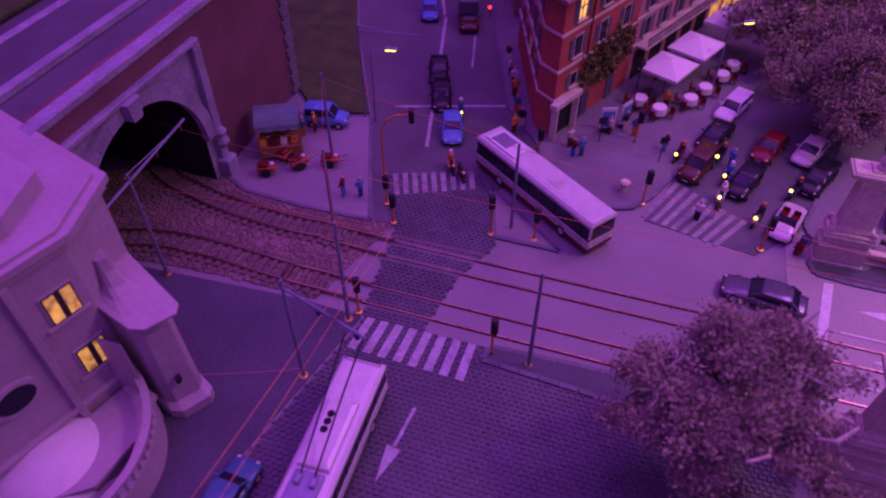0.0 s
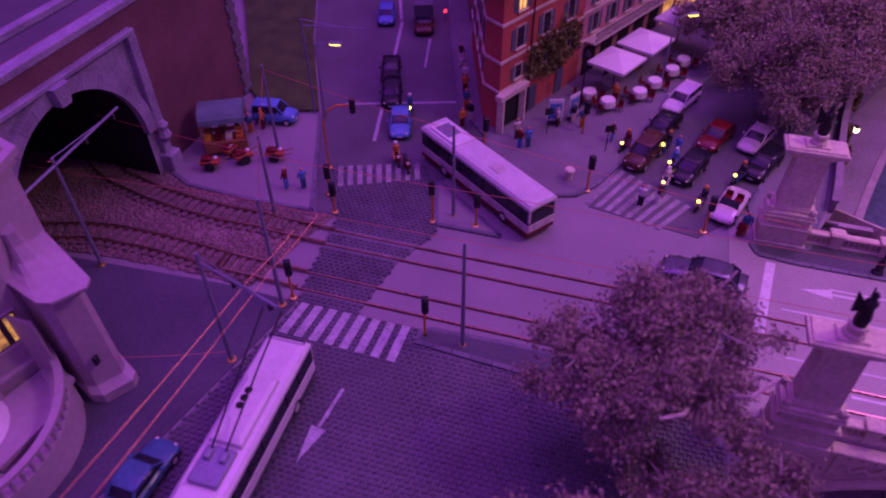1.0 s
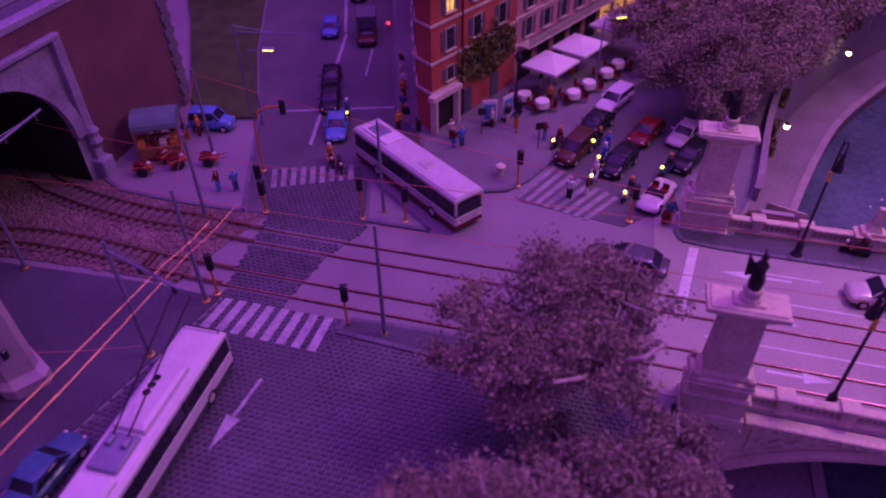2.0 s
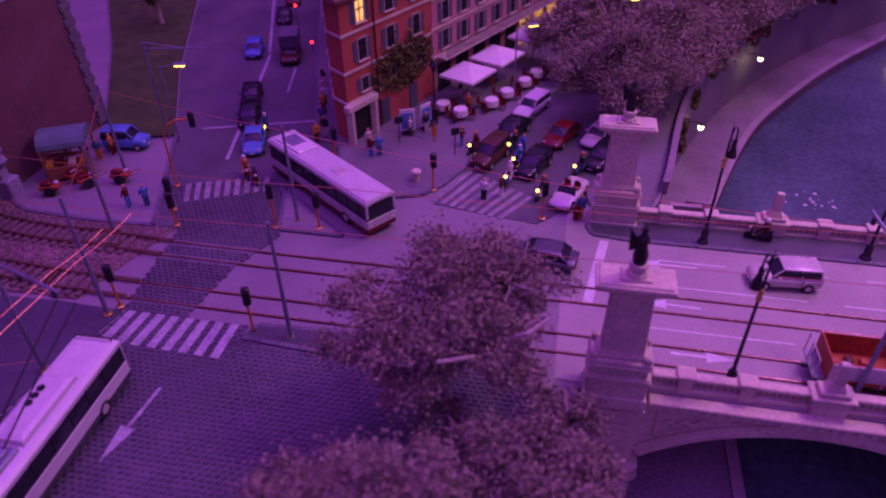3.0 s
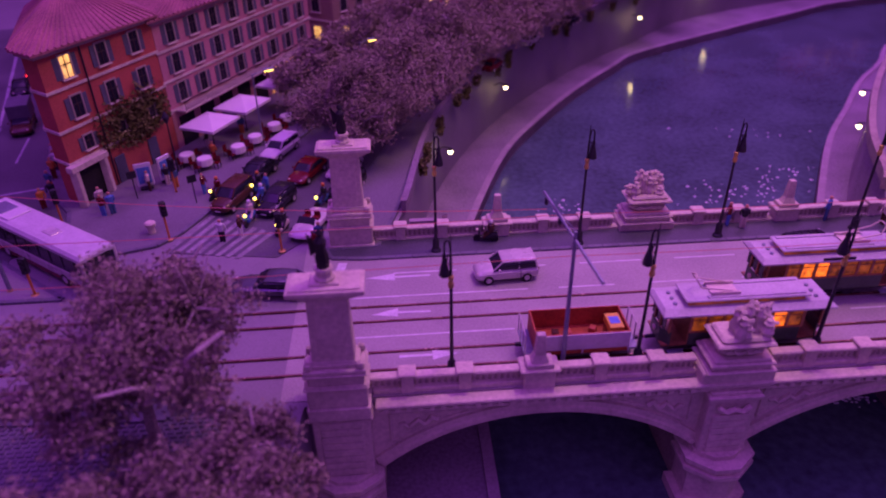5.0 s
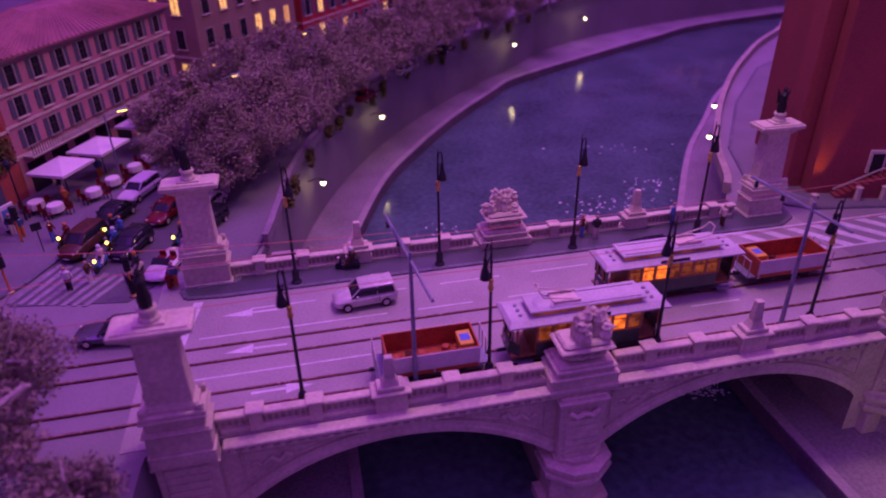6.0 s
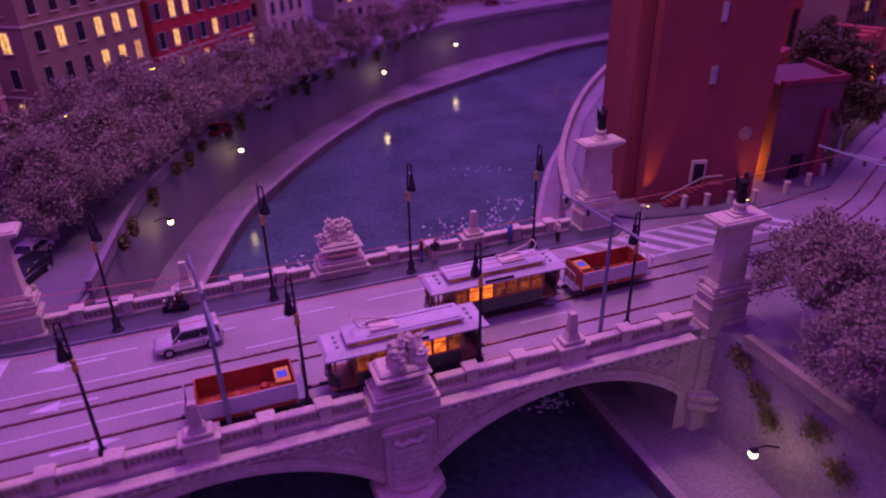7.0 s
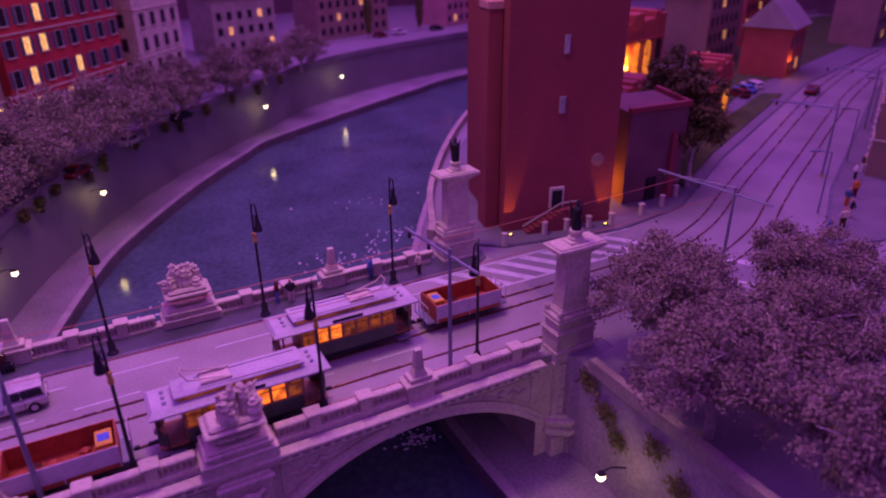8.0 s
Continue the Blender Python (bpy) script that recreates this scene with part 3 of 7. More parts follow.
marks("lane_arrow", arrow(-15.6, 0.7, 180, 4.2), "paint", "white lane arrow painted on the bridge road", 0.036)
marks("lane_arrow", arrow(-15.8, -3.2, 178, 3.6, 0.2), "paint", "white bent lane arrow between the rails", 0.036)
marks("lane_arrow", arrow(-17.8, -7.2, 0, 3.4), "paint", "white lane arrow beside the balustrade", 0.036)
marks("lane_arrow", arrow(-44.2, -14.6, -96, 4.8), "worn", "long worn white arrow on the dark setts", 0.122)
marks("street_lines", [[(-57.0, 31), (-56.7, 31), (-51.3, 8.8), (-51.6, 8.8)], [(-70, 65), (-69.6, 65), (-57.0, 31.5), (-57.3, 31.5)],
                       [(-52.9, 28), (-52.7, 28), (-51.3, 22), (-51.5, 22)], [(-56, 13.4), (-56, 13.7), (-46.3, 16.9), (-46.3, 16.6)]], "worn", "pale lane lines in the northern street", 0.045)
hatch = []
for i in range(9):
    x = 17.5 + i * 2.1
    hatch.append([(x, 2.6 - 0.02 * i), (x + 0.9, 2.6 - 0.02 * i), (x + 3.6, -0.9), (x + 2.7, -0.9)])
marks("hatched_area", hatch + [dash(16, 38, 2.75, 0.2), dash(19, 40, -1.0, 0.2)], "paint", "white hatched road area at the end of the bridge", 0.04)
marks("east_lines", [[(38.5, -10.0), (39.0, -10.4), (33.5, -15.6), (33.0, -15.2)], [(37, -8.6), (40.5, -12.4), (41.2, -12.0), (37.7, -8.2)], [(35.2, -9.8), (38.8, -13.6), (39.5, -13.2), (35.9, -9.4)], [(40, -6), (44, -10.5), (44.7, -10), (40.7, -5.6)]], "paint", "white crossing stripes on the east side", 0.04)

# ---- bridge ----
YS, YN = -10.3, 6.0
R, CZ = 13.1, -14.6


def under(x):
    """Height of the arch soffit, or None over a pier."""
    d = abs(abs(x) - 10.2)
    return CZ + math.sqrt(R * R - d * d) if d < 8.75 else None


bridge = thing("bridge", label="pale stone two-arched river bridge with carved balustrades and corner pylons", category="bridge")
xs = sorted(set([-19.6, -18.95, -1.45, 1.45, 18.95, 20.4] + [s * (10.2 + 8.75 * k / 12) for s in (-1, 1) for k in range(-12, 13)]))
g = Geo()
g.use("stone")
for x0, x1 in zip(xs, xs[1:]):
    xm = (x0 + x1) / 2
    if under(xm) is None:
        z0 = z1 = -11.0
    else:
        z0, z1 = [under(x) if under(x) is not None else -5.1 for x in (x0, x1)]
    # soffit takes the darker stone: shade under the arch is in its colour
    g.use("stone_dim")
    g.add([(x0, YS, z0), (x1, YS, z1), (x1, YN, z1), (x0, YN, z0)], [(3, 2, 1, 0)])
    g.use("stone")
    g.add([(x0, YS, z0), (x1, YS, z1), (x1, YS, -0.5), (x0, YS, -0.5), (x0, YN, z0), (x1, YN, z1), (x1, YN, -0.5), (x0, YN, -0.5)], [(0, 1, 2, 3), (5, 4, 7, 6)])
# pier sides inside the arches are darkened the same way, as painted shade
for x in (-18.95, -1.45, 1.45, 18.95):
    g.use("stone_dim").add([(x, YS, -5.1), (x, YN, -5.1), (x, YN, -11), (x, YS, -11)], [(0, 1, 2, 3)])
part("spandrel", g, "stone", bridge)
g = Geo().prism([(-24, YS + 0.1), (24, YS + 0.1), (24, YN - 0.1), (-24, YN - 0.1)], -0.6, 0.02)
part("deck", g, "deck", bridge, "pale smooth roadway deck")
for y, s in ((YS, -1), (YN, 1)):
    for c in (-10.2, 10.2):
        rows = []
        for k in range(33):
            a = math.asin(8.75 / R) * (k / 16 - 1)
            rows.append([(c + (R + o) * math.sin(a), y + s * dy, CZ + (R + o) * math.cos(a)) for o, dy in ((-0.08, -0.05), (-0.08, 0.28), (0.22, 0.28), (0.30, 0.18), (0.62, 0.18), (0.62, -0.05))])
        part("arch_ring", Geo().loft(rows), "stone", bridge)
    # string course and dentils
    g = Geo()
    g.box(0, y + s * 0.2, -0.75, 38, 0.5, 0.22, 0.05).box(0, y + s * 0.3, -0.28, 38.2, 0.75, 0.26, 0.06)
    part("cornice", g, "stone", bridge)
    dn = mesh_of("dentil", Geo().box(0, 0, 0, 0.26, 0.4, 0.22), "stone")
    if s < 0:
        for i in range(63):
            x = -18.6 + i * 0.6
            if abs(x) > 2.3:
                part("dentil", dn, "stone", bridge, at=(x, y + s * 0.44, -0.5))
    # spandrel panels with a raised moulding
    for c in (-10.2, 10.2):
        for e in (-1, 1):
            xo = c + e * 8.2
            xi = c + e * 3.6
            pts = [(xo, -1.15), (xi, -1.15), (c + e * 6.0, under(c + e * 6.0) + 1.0), (xo, under(c + e * 8.2) + 1.15)]
            g = Geo()
            for p, q in zip(pts, pts[1:] + pts[:1]):
                g.tube([(p[0], y + s * 0.03, p[1]), (q[0], y + s * 0.03, q[1])], 0.09, 5)
            part("panel_moulding", g, "stone", bridge)
            g = Geo().tube([(c + e * (5.7 + k * 0.26), y + s * 0.06, -1.7 - 0.05 * k + 0.22 * math.sin(k * 1.9)) for k in range(9)], 0.22, 6, 0.12)
            part("relief", g, "stone", bridge, smooth=True)

# balustrade: plinth, posts, balusters, rail
POSTS = [-17.4, -14.4, -7.2, -4.2, 4.2, 7.2, 14.4, 17.4]
bal = mesh_of("baluster", Geo().lathe([(0.10, 0), (0.10, 0.06), (0.055, 0.12), (0.12, 0.26), (0.06, 0.44), (0.10, 0.5), (0.10, 0.54)], n=8), "stone", True)
post = Geo().box(0, 0, -0.03, 0.66, 0.74, 1.18, 0.04).box(0, 0, 1.13, 0.95, 0.92, 0.16, 0.05)
post = mesh_of("post", post, "stone")
for yb, lab in ((-9.75, "carved stone balustrade on the near side of the bridge"), (5.5, "carved stone balustrade beside the dark pavement")):
    b = thing("balustrade", 0, yb, 0, label=lab, category="balustrade", group="bridge balustrades")
    part("plinth", Geo().box(0, 0, -0.02, 38.4, 0.62, 0.34, 0.05), "stone", b)
    stops = sorted(POSTS + [-10.5, 10.5, 0.0])
    edges = []
    left = -19.4
    for s in stops:
        half = 2.05 if s == 0 else 0.95 if abs(s) == 10.5 else 0.33
        edges.append((left, s - half))
        left = s + half
    edges.append((left, 19.4))
    for x0, x1 in edges:
        if x1 - x0 < 0.3:
            continue
        # recessed panel uses the darker stone
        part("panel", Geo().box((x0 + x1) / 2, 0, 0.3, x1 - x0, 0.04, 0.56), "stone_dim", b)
        part("rail_cap", Geo().box((x0 + x1) / 2, 0, 0.84, x1 - x0 + 0.02, 0.56, 0.24, 0.06), "stone", b)
        n = max(2, int((x1 - x0) / 0.3))
        for i in range(n):
            part("baluster", bal, "stone", b, at=(x0 + (i + 0.5) * (x1 - x0) / n, 0, 0.31))
    for x in POSTS:
        part("post", post, "stone", b, at=(x, 0, 0))


def obelisk(x, y):
    o = thing("obelisk", x, y, 0, label="small pale stone obelisk on a moulded balustrade pedestal", category="obelisk", group="bridge obelisks")
    part("pedestal", Geo().box(0, 0, -0.3, 1.7, 1.0, 1.35, 0.06).box(0, 0, 1.05, 2.1, 1.3, 0.18, 0.06).box(0, 0, 1.23, 1.45, 0.95, 0.28, 0.05), "stone", o)
    part("spike", Geo().box(0, 0, 1.45, 1.0, 0.8, 0.5, 0.04, taper=0.62).box(0, 0, 1.93, 0.60, 0.5, 1.3, 0.03, taper=0.72), "stone", o)
    return o


first = obelisk(-10.5, -9.8)
for x, y in ((10.6, -9.8), (-10.5, 5.5), (10.8, 5.5)):
    copy_thing(first, place(x, y))


def statue_group(name, seed, mat, r, h, n, label):
    """A weathered cluster of carved forms, kept plain."""
    r2 = random.Random(seed)
    g = Geo()
    for i in range(n):
        a = r2.uniform(0, 6.28)
        d = r2.uniform(0, r)
        hh = h * r2.uniform(0.45, 1.0) * (1 - 0.35 * d / r)
        g.lathe([(0.30, 0), (0.36, hh * 0.25), (0.20, hh * 0.5), (0.27, hh * 0.7), (0.09, hh * 0.84), (0.17, hh * 0.92), (0.04, hh)], d * math.cos(a) * 1.35, d * math.sin(a) * 0.75, 0, 7, turn=a)
        b = r2.uniform(0, 6.28)
        g.tube([(d * math.cos(a) * 1.35, d * math.sin(a) * 0.75, hh * 0.7), (d * math.cos(a) * 1.35 + 0.5 * math.cos(b), d * math.sin(a) * 0.75 + 0.4 * math.sin(b), hh * r2.uniform(0.55, 1.0))], 0.14, 5, 0.08)
    return solid(name, g, mat, label, "sculpture", smooth=True)


def centre_pedestal(y):
    p = thing("sculpture_pedestal", 0, y, 0, label="large moulded stone pedestal over the middle bridge pier", category="pedestal", group="centre pedestals")
    part("block", Geo().box(0, 0, -0.5, 4.0, 1.9, 1.2, 0.08).box(0, 0, 0.66, 3.7, 2.3, 0.18, 0.06).box(0, 0, 0.82, 3.2, 1.9, 0.3, 0.05).box(0, 0, 1.1, 3.5, 2.2, 0.22, 0.07), "stone", p)
    part("drum", Geo().box(0, 0, 1.3, 3.1, 1.95, 0.2, 0.08).box(0, 0, 1.48, 2.5, 1.6, 0.72, 0.3).box(0, 0, 2.18, 2.75, 1.8, 0.14, 0.06).box(0, 0, 2.3, 3.1, 2.1, 0.2, 0.12).box(0, 0, 2.48, 2.6, 1.7, 0.3, 0.3), "stone", p)
    sw = Geo()
    for i in range(6):
        a = math.pi + math.pi * (i + 0.5) / 6
        sw.tube([(1.28 * math.cos(a + d), 1.2 * math.sin(a + d) * 0.72, 2.0 - 0.16 * math.sin(math.pi * k / 4)) for k, d in enumerate((-0.24, -0.12, 0, 0.12, 0.24))], 0.09, 5)
    part("garland", sw, "stone", p, smooth=True)
    return p


ped = centre_pedestal(-9.9)
copy_thing(ped, place(0.3, 5.7))
for y, sd in ((-9.9, 3), (5.7, 9)):
    s = statue_group("sculpture", sd, "stone", 0.95, 2.1, 26, "crowded pale stone sculpture group on its pedestal")
    s.matrix_basis = place(0.15, y, 2.75)
# middle pier with cutwater
pier = thing("bridge_pier", 0, -10.3, 0, label="stone bridge pier with stepped cutwater and rusticated front", category="pier")
part("front", Geo().box(0, -0.2, -5.2, 2.7, 1.0, 4.6, 0.06).box(0, -0.35, -1.1, 3.0, 1.1, 0.3, 0.06), "stone", pier)
for i in range(6):
    part("course", Geo().box(0, -0.6, -5.1 + i * 0.5, 2.0, 0.5, 0.44, 0.04), "stone", pier)
part("garland", Geo().tube([(-0.9, -0.85, -1.5), (-0.45, -0.95, -1.8), (0, -0.95, -1.6), (0.45, -0.95, -1.8), (0.9, -0.85, -1.5)], 0.16, 6), "stone", pier, smooth=True)


def cut(z0, z1, w, d):
    hexa = [(-w, 1.0), (-w, -d * 0.45), (-w * 0.35, -d), (w * 0.35, -d), (w, -d * 0.45), (w, 1.0)]
    return [(x, y, z0) for x, y in hexa], [(x, y, z1) for x, y in hexa]


for nm, rows in (("cutwater_cap", [(-5.3, -5.0, 1.5, 1.2), (-5.55, -5.3, 2.0, 1.9), (-5.9, -5.55, 1.8, 1.7), (-6.15, -5.9, 2.05, 1.95), (-6.45, -6.15, 1.85, 1.75)]), ("cutwater", [(-11, -6.45, 1.6, 1.5)]), ("footing", [(-11, -8.6, 2.1, 2.0)])):
    g = Geo()
    for q in rows:
        g.loft(list(cut(*q)))
    part(nm, g, "stone", pier)


# ---- corner pylons ----
def pylon(x, y, low):
    """Wide towards the river, shallow along the balustrade."""
    p = thing("pylon", x, y, 0, label="tall tapered pale stone pylon with a wide flat cap", category="pylon", group="bridge pylons")
    part("base", Geo().box(0, 0, -0.6, 3.2, 1.9, 0.9, 0.06).box(0, 0, 0.28, 3.0, 1.7, 1.25, 0.06).box(0, 0, 1.5, 3.25, 1.9, 0.16, 0.05).box(0, 0, 1.64, 3.05, 1.75, 0.12, 0.04), "stone", p)
    part("plinth", Geo().box(0, 0, 1.74, 2.75, 1.5, 0.62, 0.04).box(0, 0, 2.34, 3.2, 1.85, 0.14, 0.05).box(0, 0, 2.46, 3.05, 1.75, 0.3, 0.06).box(0, 0, 2.74, 2.5, 1.35, 0.28, 0.05).box(0, 0, 3.0, 2.3, 1.25, 0.16, 0.05), "stone", p)
    for a in (-1, 1):
        for b in (-1, 1):
            part("corner_block", Geo().box(a * 1.28, b * 0.68, 2.75, 0.42, 0.34, 0.42, 0.08, taper=0.8), "stone", p)
    part("shaft", Geo().box(0, 0, 3.12, 2.1, 1.15, 3.7, 0.05, taper=0.9), "stone", p)
    for q in (-1, 1):
        part("shaft_panel", Geo().box(0, q * 0.52, 3.5, 1.35, 0.14, 2.9, 0.03), "stone", p)
    part("cap", Geo().box(0, 0, 6.78, 2.2, 1.2, 0.14, 0.04).box(0, 0, 6.9, 2.6, 1.4, 0.16, 0.05).box(0, 0, 7.04, 3.1, 1.55, 0.14, 0.05).box(0, 0, 7.16, 3.6, 1.8, 0.3, 0.05).box(0, 0, 7.45, 3.3, 1.55, 0.1, 0.04), "stone", p)
    part("finial_block", Geo().box(0, 0, 7.52, 1.4, 1.0, 0.16, 0.05).lathe([(0.5, 7.66), (0.5, 7.8), (0.4, 7.88), (0.36, 8.1), (0.46, 8.2), (0.42, 8.32)], n=10), "stone", p)
    if low:
        part("buttress", Geo().box(0, 0, -0.62, 3.3, 1.9, 0.16, 0.05).box(0, 0, -4.9, 3.0, 1.6, 4.3, 0.06).box(0, -0.1, -11, 3.3, 2.2, 4.6, 0.06), "stone", p)
        cap = Geo()
        for z0, z1, w, d in ((-5.0, -4.75, 1.6, 1.3), (-5.3, -5.0, 1.95, 1.8), (-5.65, -5.3, 1.75, 1.6), (-6.0, -5.65, 2.0, 1.9), (-6.4, -6.0, 1.7, 1.55)):
            hexa = [(-w, 0.8), (-w, -d * 0.5), (-w * 0.35, -d), (w * 0.35, -d), (w, -d * 0.5), (w, 0.8)]
            cap.loft([[(a, b, z) for a, b in hexa] for z in (z0, z1)])
        part("cutwater_cap", cap, "stone", p)
        for i in range(8):
            part("course", Geo().box(0, -0.78, -4.7 + i * 0.5, 2.2, 0.24, 0.45, 0.04), "stone", p)
    return p


for x, y, low in ((-20.85, 5.45, 0), (21.6, 5.5, 0), (-20.9, -10.3, 1), (21.55, -9.75, 1)):
    pylon(x, y, low)
    g = Geo()
    g.lathe([(0.30, 0), (0.34, 0.5), (0.22, 1.0), (0.30, 1.35), (0.10, 1.6), (0.17, 1.75), (0.05, 1.95)], n=8)
    for s in (-1, 1):
        g.loft([[(s * 0.15, 0.1, 1.2), (s * 0.15, 0.22, 1.2), (s * 0.2, 0.2, 0.8), (s * 0.2, 0.1, 0.8)], [(s * 0.42, 0.4, 1.7), (s * 0.42, 0.48, 1.7), (s * 0.34, 0.45, 0.5), (s * 0.34, 0.38, 0.5)]])
    solid("statue", g, "bronze", "dark bronze winged statue on top of the pylon", "statue", "pylon statues", at=(x, y, 8.3), rz=random.Random(int(x)).uniform(-40, 40), smooth=True)

# foam flecks on the river
rng = random.Random(31)
g = Geo()
for cx, cy, sp, n in ((22, 27, 3.0, 46), (27.5, 31, 2.0, 26), (0, 26, 1.4, 16), (13.2, -3.4, 0.9, 60), (16, 27, 2.0, 20), (28, 43, 3, 12)):
    for _ in range(n):
        x, y, r = rng.gauss(cx, sp), rng.gauss(cy, sp * 0.6), rng.uniform(0.05, 0.15)
        g.lathe([(r, 0), (r * 0.8, 0.03)], x, y, WATER + 0.005, 6, sx=rng.uniform(0.7, 1.6), turn=rng.uniform(0, 3))
solid("foam", g, "foam", "small white foam flecks on the dark river", "foam", kind="stuff")


# ---- facades ----
def window_set(w, h, style):
    """Shared meshes of one kind of window: surround, pane, shutter."""
    o, q = (w / 2 + 0.14, -0.02, h + 0.13), (w / 2, 0.0, h)
    s = Geo()
    out = [(-o[0], o[1]), (o[0], o[1]), (o[0], o[2]), (-o[0], o[2])]
    inn = [(-q[0], q[1]), (q[0], q[1]), (q[0], q[2]), (-q[0], q[2])]
    vs = [(x, y, z) for y in (-0.1, 0.03) for lp_ in (out, inn) for x, z in lp_]
    fs = []
    for k in range(4):
        j = (k + 1) % 4
        fs += [(k, j, 4 + j, 4 + k), (8 + j, 8 + k, 12 + k, 12 + j), (j, k, 8 + k, 8 + j), (4 + k, 4 + j, 12 + j, 12 + k)]
    s.add(vs, fs)
    sill = Geo().box(0, -0.1, -0.13, w + 0.4, 0.26, 0.12, 0.02)
    c = 0.03
    mull = Geo().loft([[(x, y, z) for x, z in ((-c, 0), (c, 0), (c, h * 0.6 - c), (w / 2, h * 0.6 - c), (w / 2, h * 0.6 + c), (c, h * 0.6 + c), (c, h), (-c, h), (-c, h * 0.6 + c), (-w / 2, h * 0.6 + c), (-w / 2, h * 0.6 - c), (-c, h * 0.6 - c))] for y in (-0.06, -0.01)])
    p = Geo().box(0, 0.0, 0.02, w, 0.05, h - 0.02)
    prof_ = []
    for i in range(9):
        z0 = (h - 0.02) * i / 9
        prof_ += [(-0.05, z0), (-0.09, z0 + 0.02), (-0.05, z0 + h / 9 - 0.03)]
    sh = Geo().loft([[(x, y, z) for y, z in prof_ + [(0.0, h - 0.03), (0.0, 0)]] for x in (-w * 0.25, w * 0.25)])
    return {"surround": mesh_of("window_frame", s, "stone_dim"), "sill": mesh_of("sill", sill, "stone"), "mullion": mesh_of("mullion", mull, "shutter_brown"), "dark": mesh_of("pane", p, "glass"), "lit": mesh_of("pane", p, "lit"), "dim": mesh_of("pane", p, "lit_dim"),
            "shutter": mesh_of("shutter", sh, "shutter"), "w": w, "style": style}


WIN = {"tall": window_set(0.95, 1.65, 1), "small": window_set(0.8, 1.1, 1), "wide": window_set(1.2, 1.9, 0), "plain": window_set(0.9, 1.5, 0), "big": window_set(1.25, 2.3, 0)}


def facade(parent, p, q, rows, spacing, margin=1.2, seed=0, lit=0.12, kinds=None):
    """Windows along the wall from p to q (outside on the right hand); rows: (sill height, window kind, shutters)."""
    r2 = random.Random(seed)
    L = math.hypot(q[0] - p[0], q[1] - p[1])
    a = math.degrees(math.atan2(q[1] - p[1], q[0] - p[0]))
    n = max(1, int((L - 2 * margin) / spacing + 1.01))
    for z, kind, shut in rows:
        for i in range(n):
            s = L / 2 + (i - (n - 1) / 2) * spacing
            x, y = lerp(p, q, s / L)
            wn_ = WIN[kind]
            win = part("window", wn_["surround"], "stone", parent, at=(x, y, z), rz=a)
            k = r2.random()
            part("pane", wn_["lit" if k < lit else "dim" if k < lit * 1.4 else "dark"], "glass", win)
            part("sill", wn_["sill"], "stone", win)
            part("mullion", wn_["mullion"], "stone", win)
            if shut:
                for e in (-1, 1):
                    part("shutter", wn_["shutter"], "shutter", win, at=(e * (wn_["w"] * 0.75 + 0.12), 0, 0), rz=e * r2.choice((0, 0, 0, 14)))


def house(name, poly, h, wall, roof, label, bands=(), ridge=2.6, eave=0.6, category="building", group=""):
    """poly runs anticlockwise; walls, string courses, cornice and a hipped roof."""
    b = thing(name, label=label, category=category, group=group)
    part("wall", Geo().prism(poly, 0.0, h), wall, b)
    cx, cy = sum(p[0] for p in poly) / len(poly), sum(p[1] for p in poly) / len(poly)

    def grow(d):
        out = []
        n = len(poly)
        for i in range(n):
            (x0, y0), (x1, y1), (x2, y2) = poly[i - 1], poly[i], poly[(i + 1) % n]
            a, c = Vector((y1 - y0, x0 - x1)).normalized(), Vector((y2 - y1, x1 - x2)).normalized()
            m = (a + c) / (1 + a.dot(c))
            out.append((x1 + m.x * d, y1 + m.y * d))
        return out
    for z in bands:
        part("string_course", Geo().prism(grow(0.13), z, z + 0.2), "stone", b)
    part("cornice", Geo().prism(grow(eave * 0.55), h - 0.3, h), "stone_dim", b)
    if ridge:
        e, inner = grow(eave), [(cx + (x - cx) * 0.35, cy + (y - cy) * 0.35) for x, y in poly]
        part("roof", Geo().loft([[(x, y, h) for x, y in e], [(x, y, h + 0.16) for x, y in e], [(x, y, h + ridge) for x, y in inner]]), roof, b)
        rows = Geo()
        for k in range(len(e)):
            p0, p1, q0, q1 = e[k], e[(k + 1) % len(e)], inner[k], inner[(k + 1) % len(e)]
            n = max(2, int(math.hypot(p1[0] - p0[0], p1[1] - p0[1]) / 0.6))
            for q in range(n):
                a, c = lerp(p0, p1, (q + 0.5) / n), lerp(q0, q1, (q + 0.5) / n)
                rows.tube([(a[0], a[1], h + 0.17), (c[0], c[1], h + ridge + 0.01)], 0.11, 5)
        part("tile_rows", rows, roof, b)
    return b


U = (0.42, 0.907)
c0, c1 = (-43.75, 14.2), (-42.2, 13.0)
c2 = (c1[0] + U[0] * 11.5, c1[1] + U[1] * 11.5)
c3 = (-48.3, 27.6)
corner = house("corner_house", [c0, c1, c2, (-41.5, 29), c3], 12.0, "orange_wall", "roof", "terracotta four-storey corner house with shutters, ivy and tiled roof", (3.5, 6.0, 9.0), 2.4, 0.7)
facade(corner, c1, c2, ((4.1, "small", True), (6.7, "tall", True), (9.7, "tall", True)), 3.5, 1.6, 5, 0.3)
facade(corner, c3, c0, ((4.1, "small", True), (6.7, "tall", True), (9.7, "tall", True)), 3.2, 1.5, 6, 0.12)
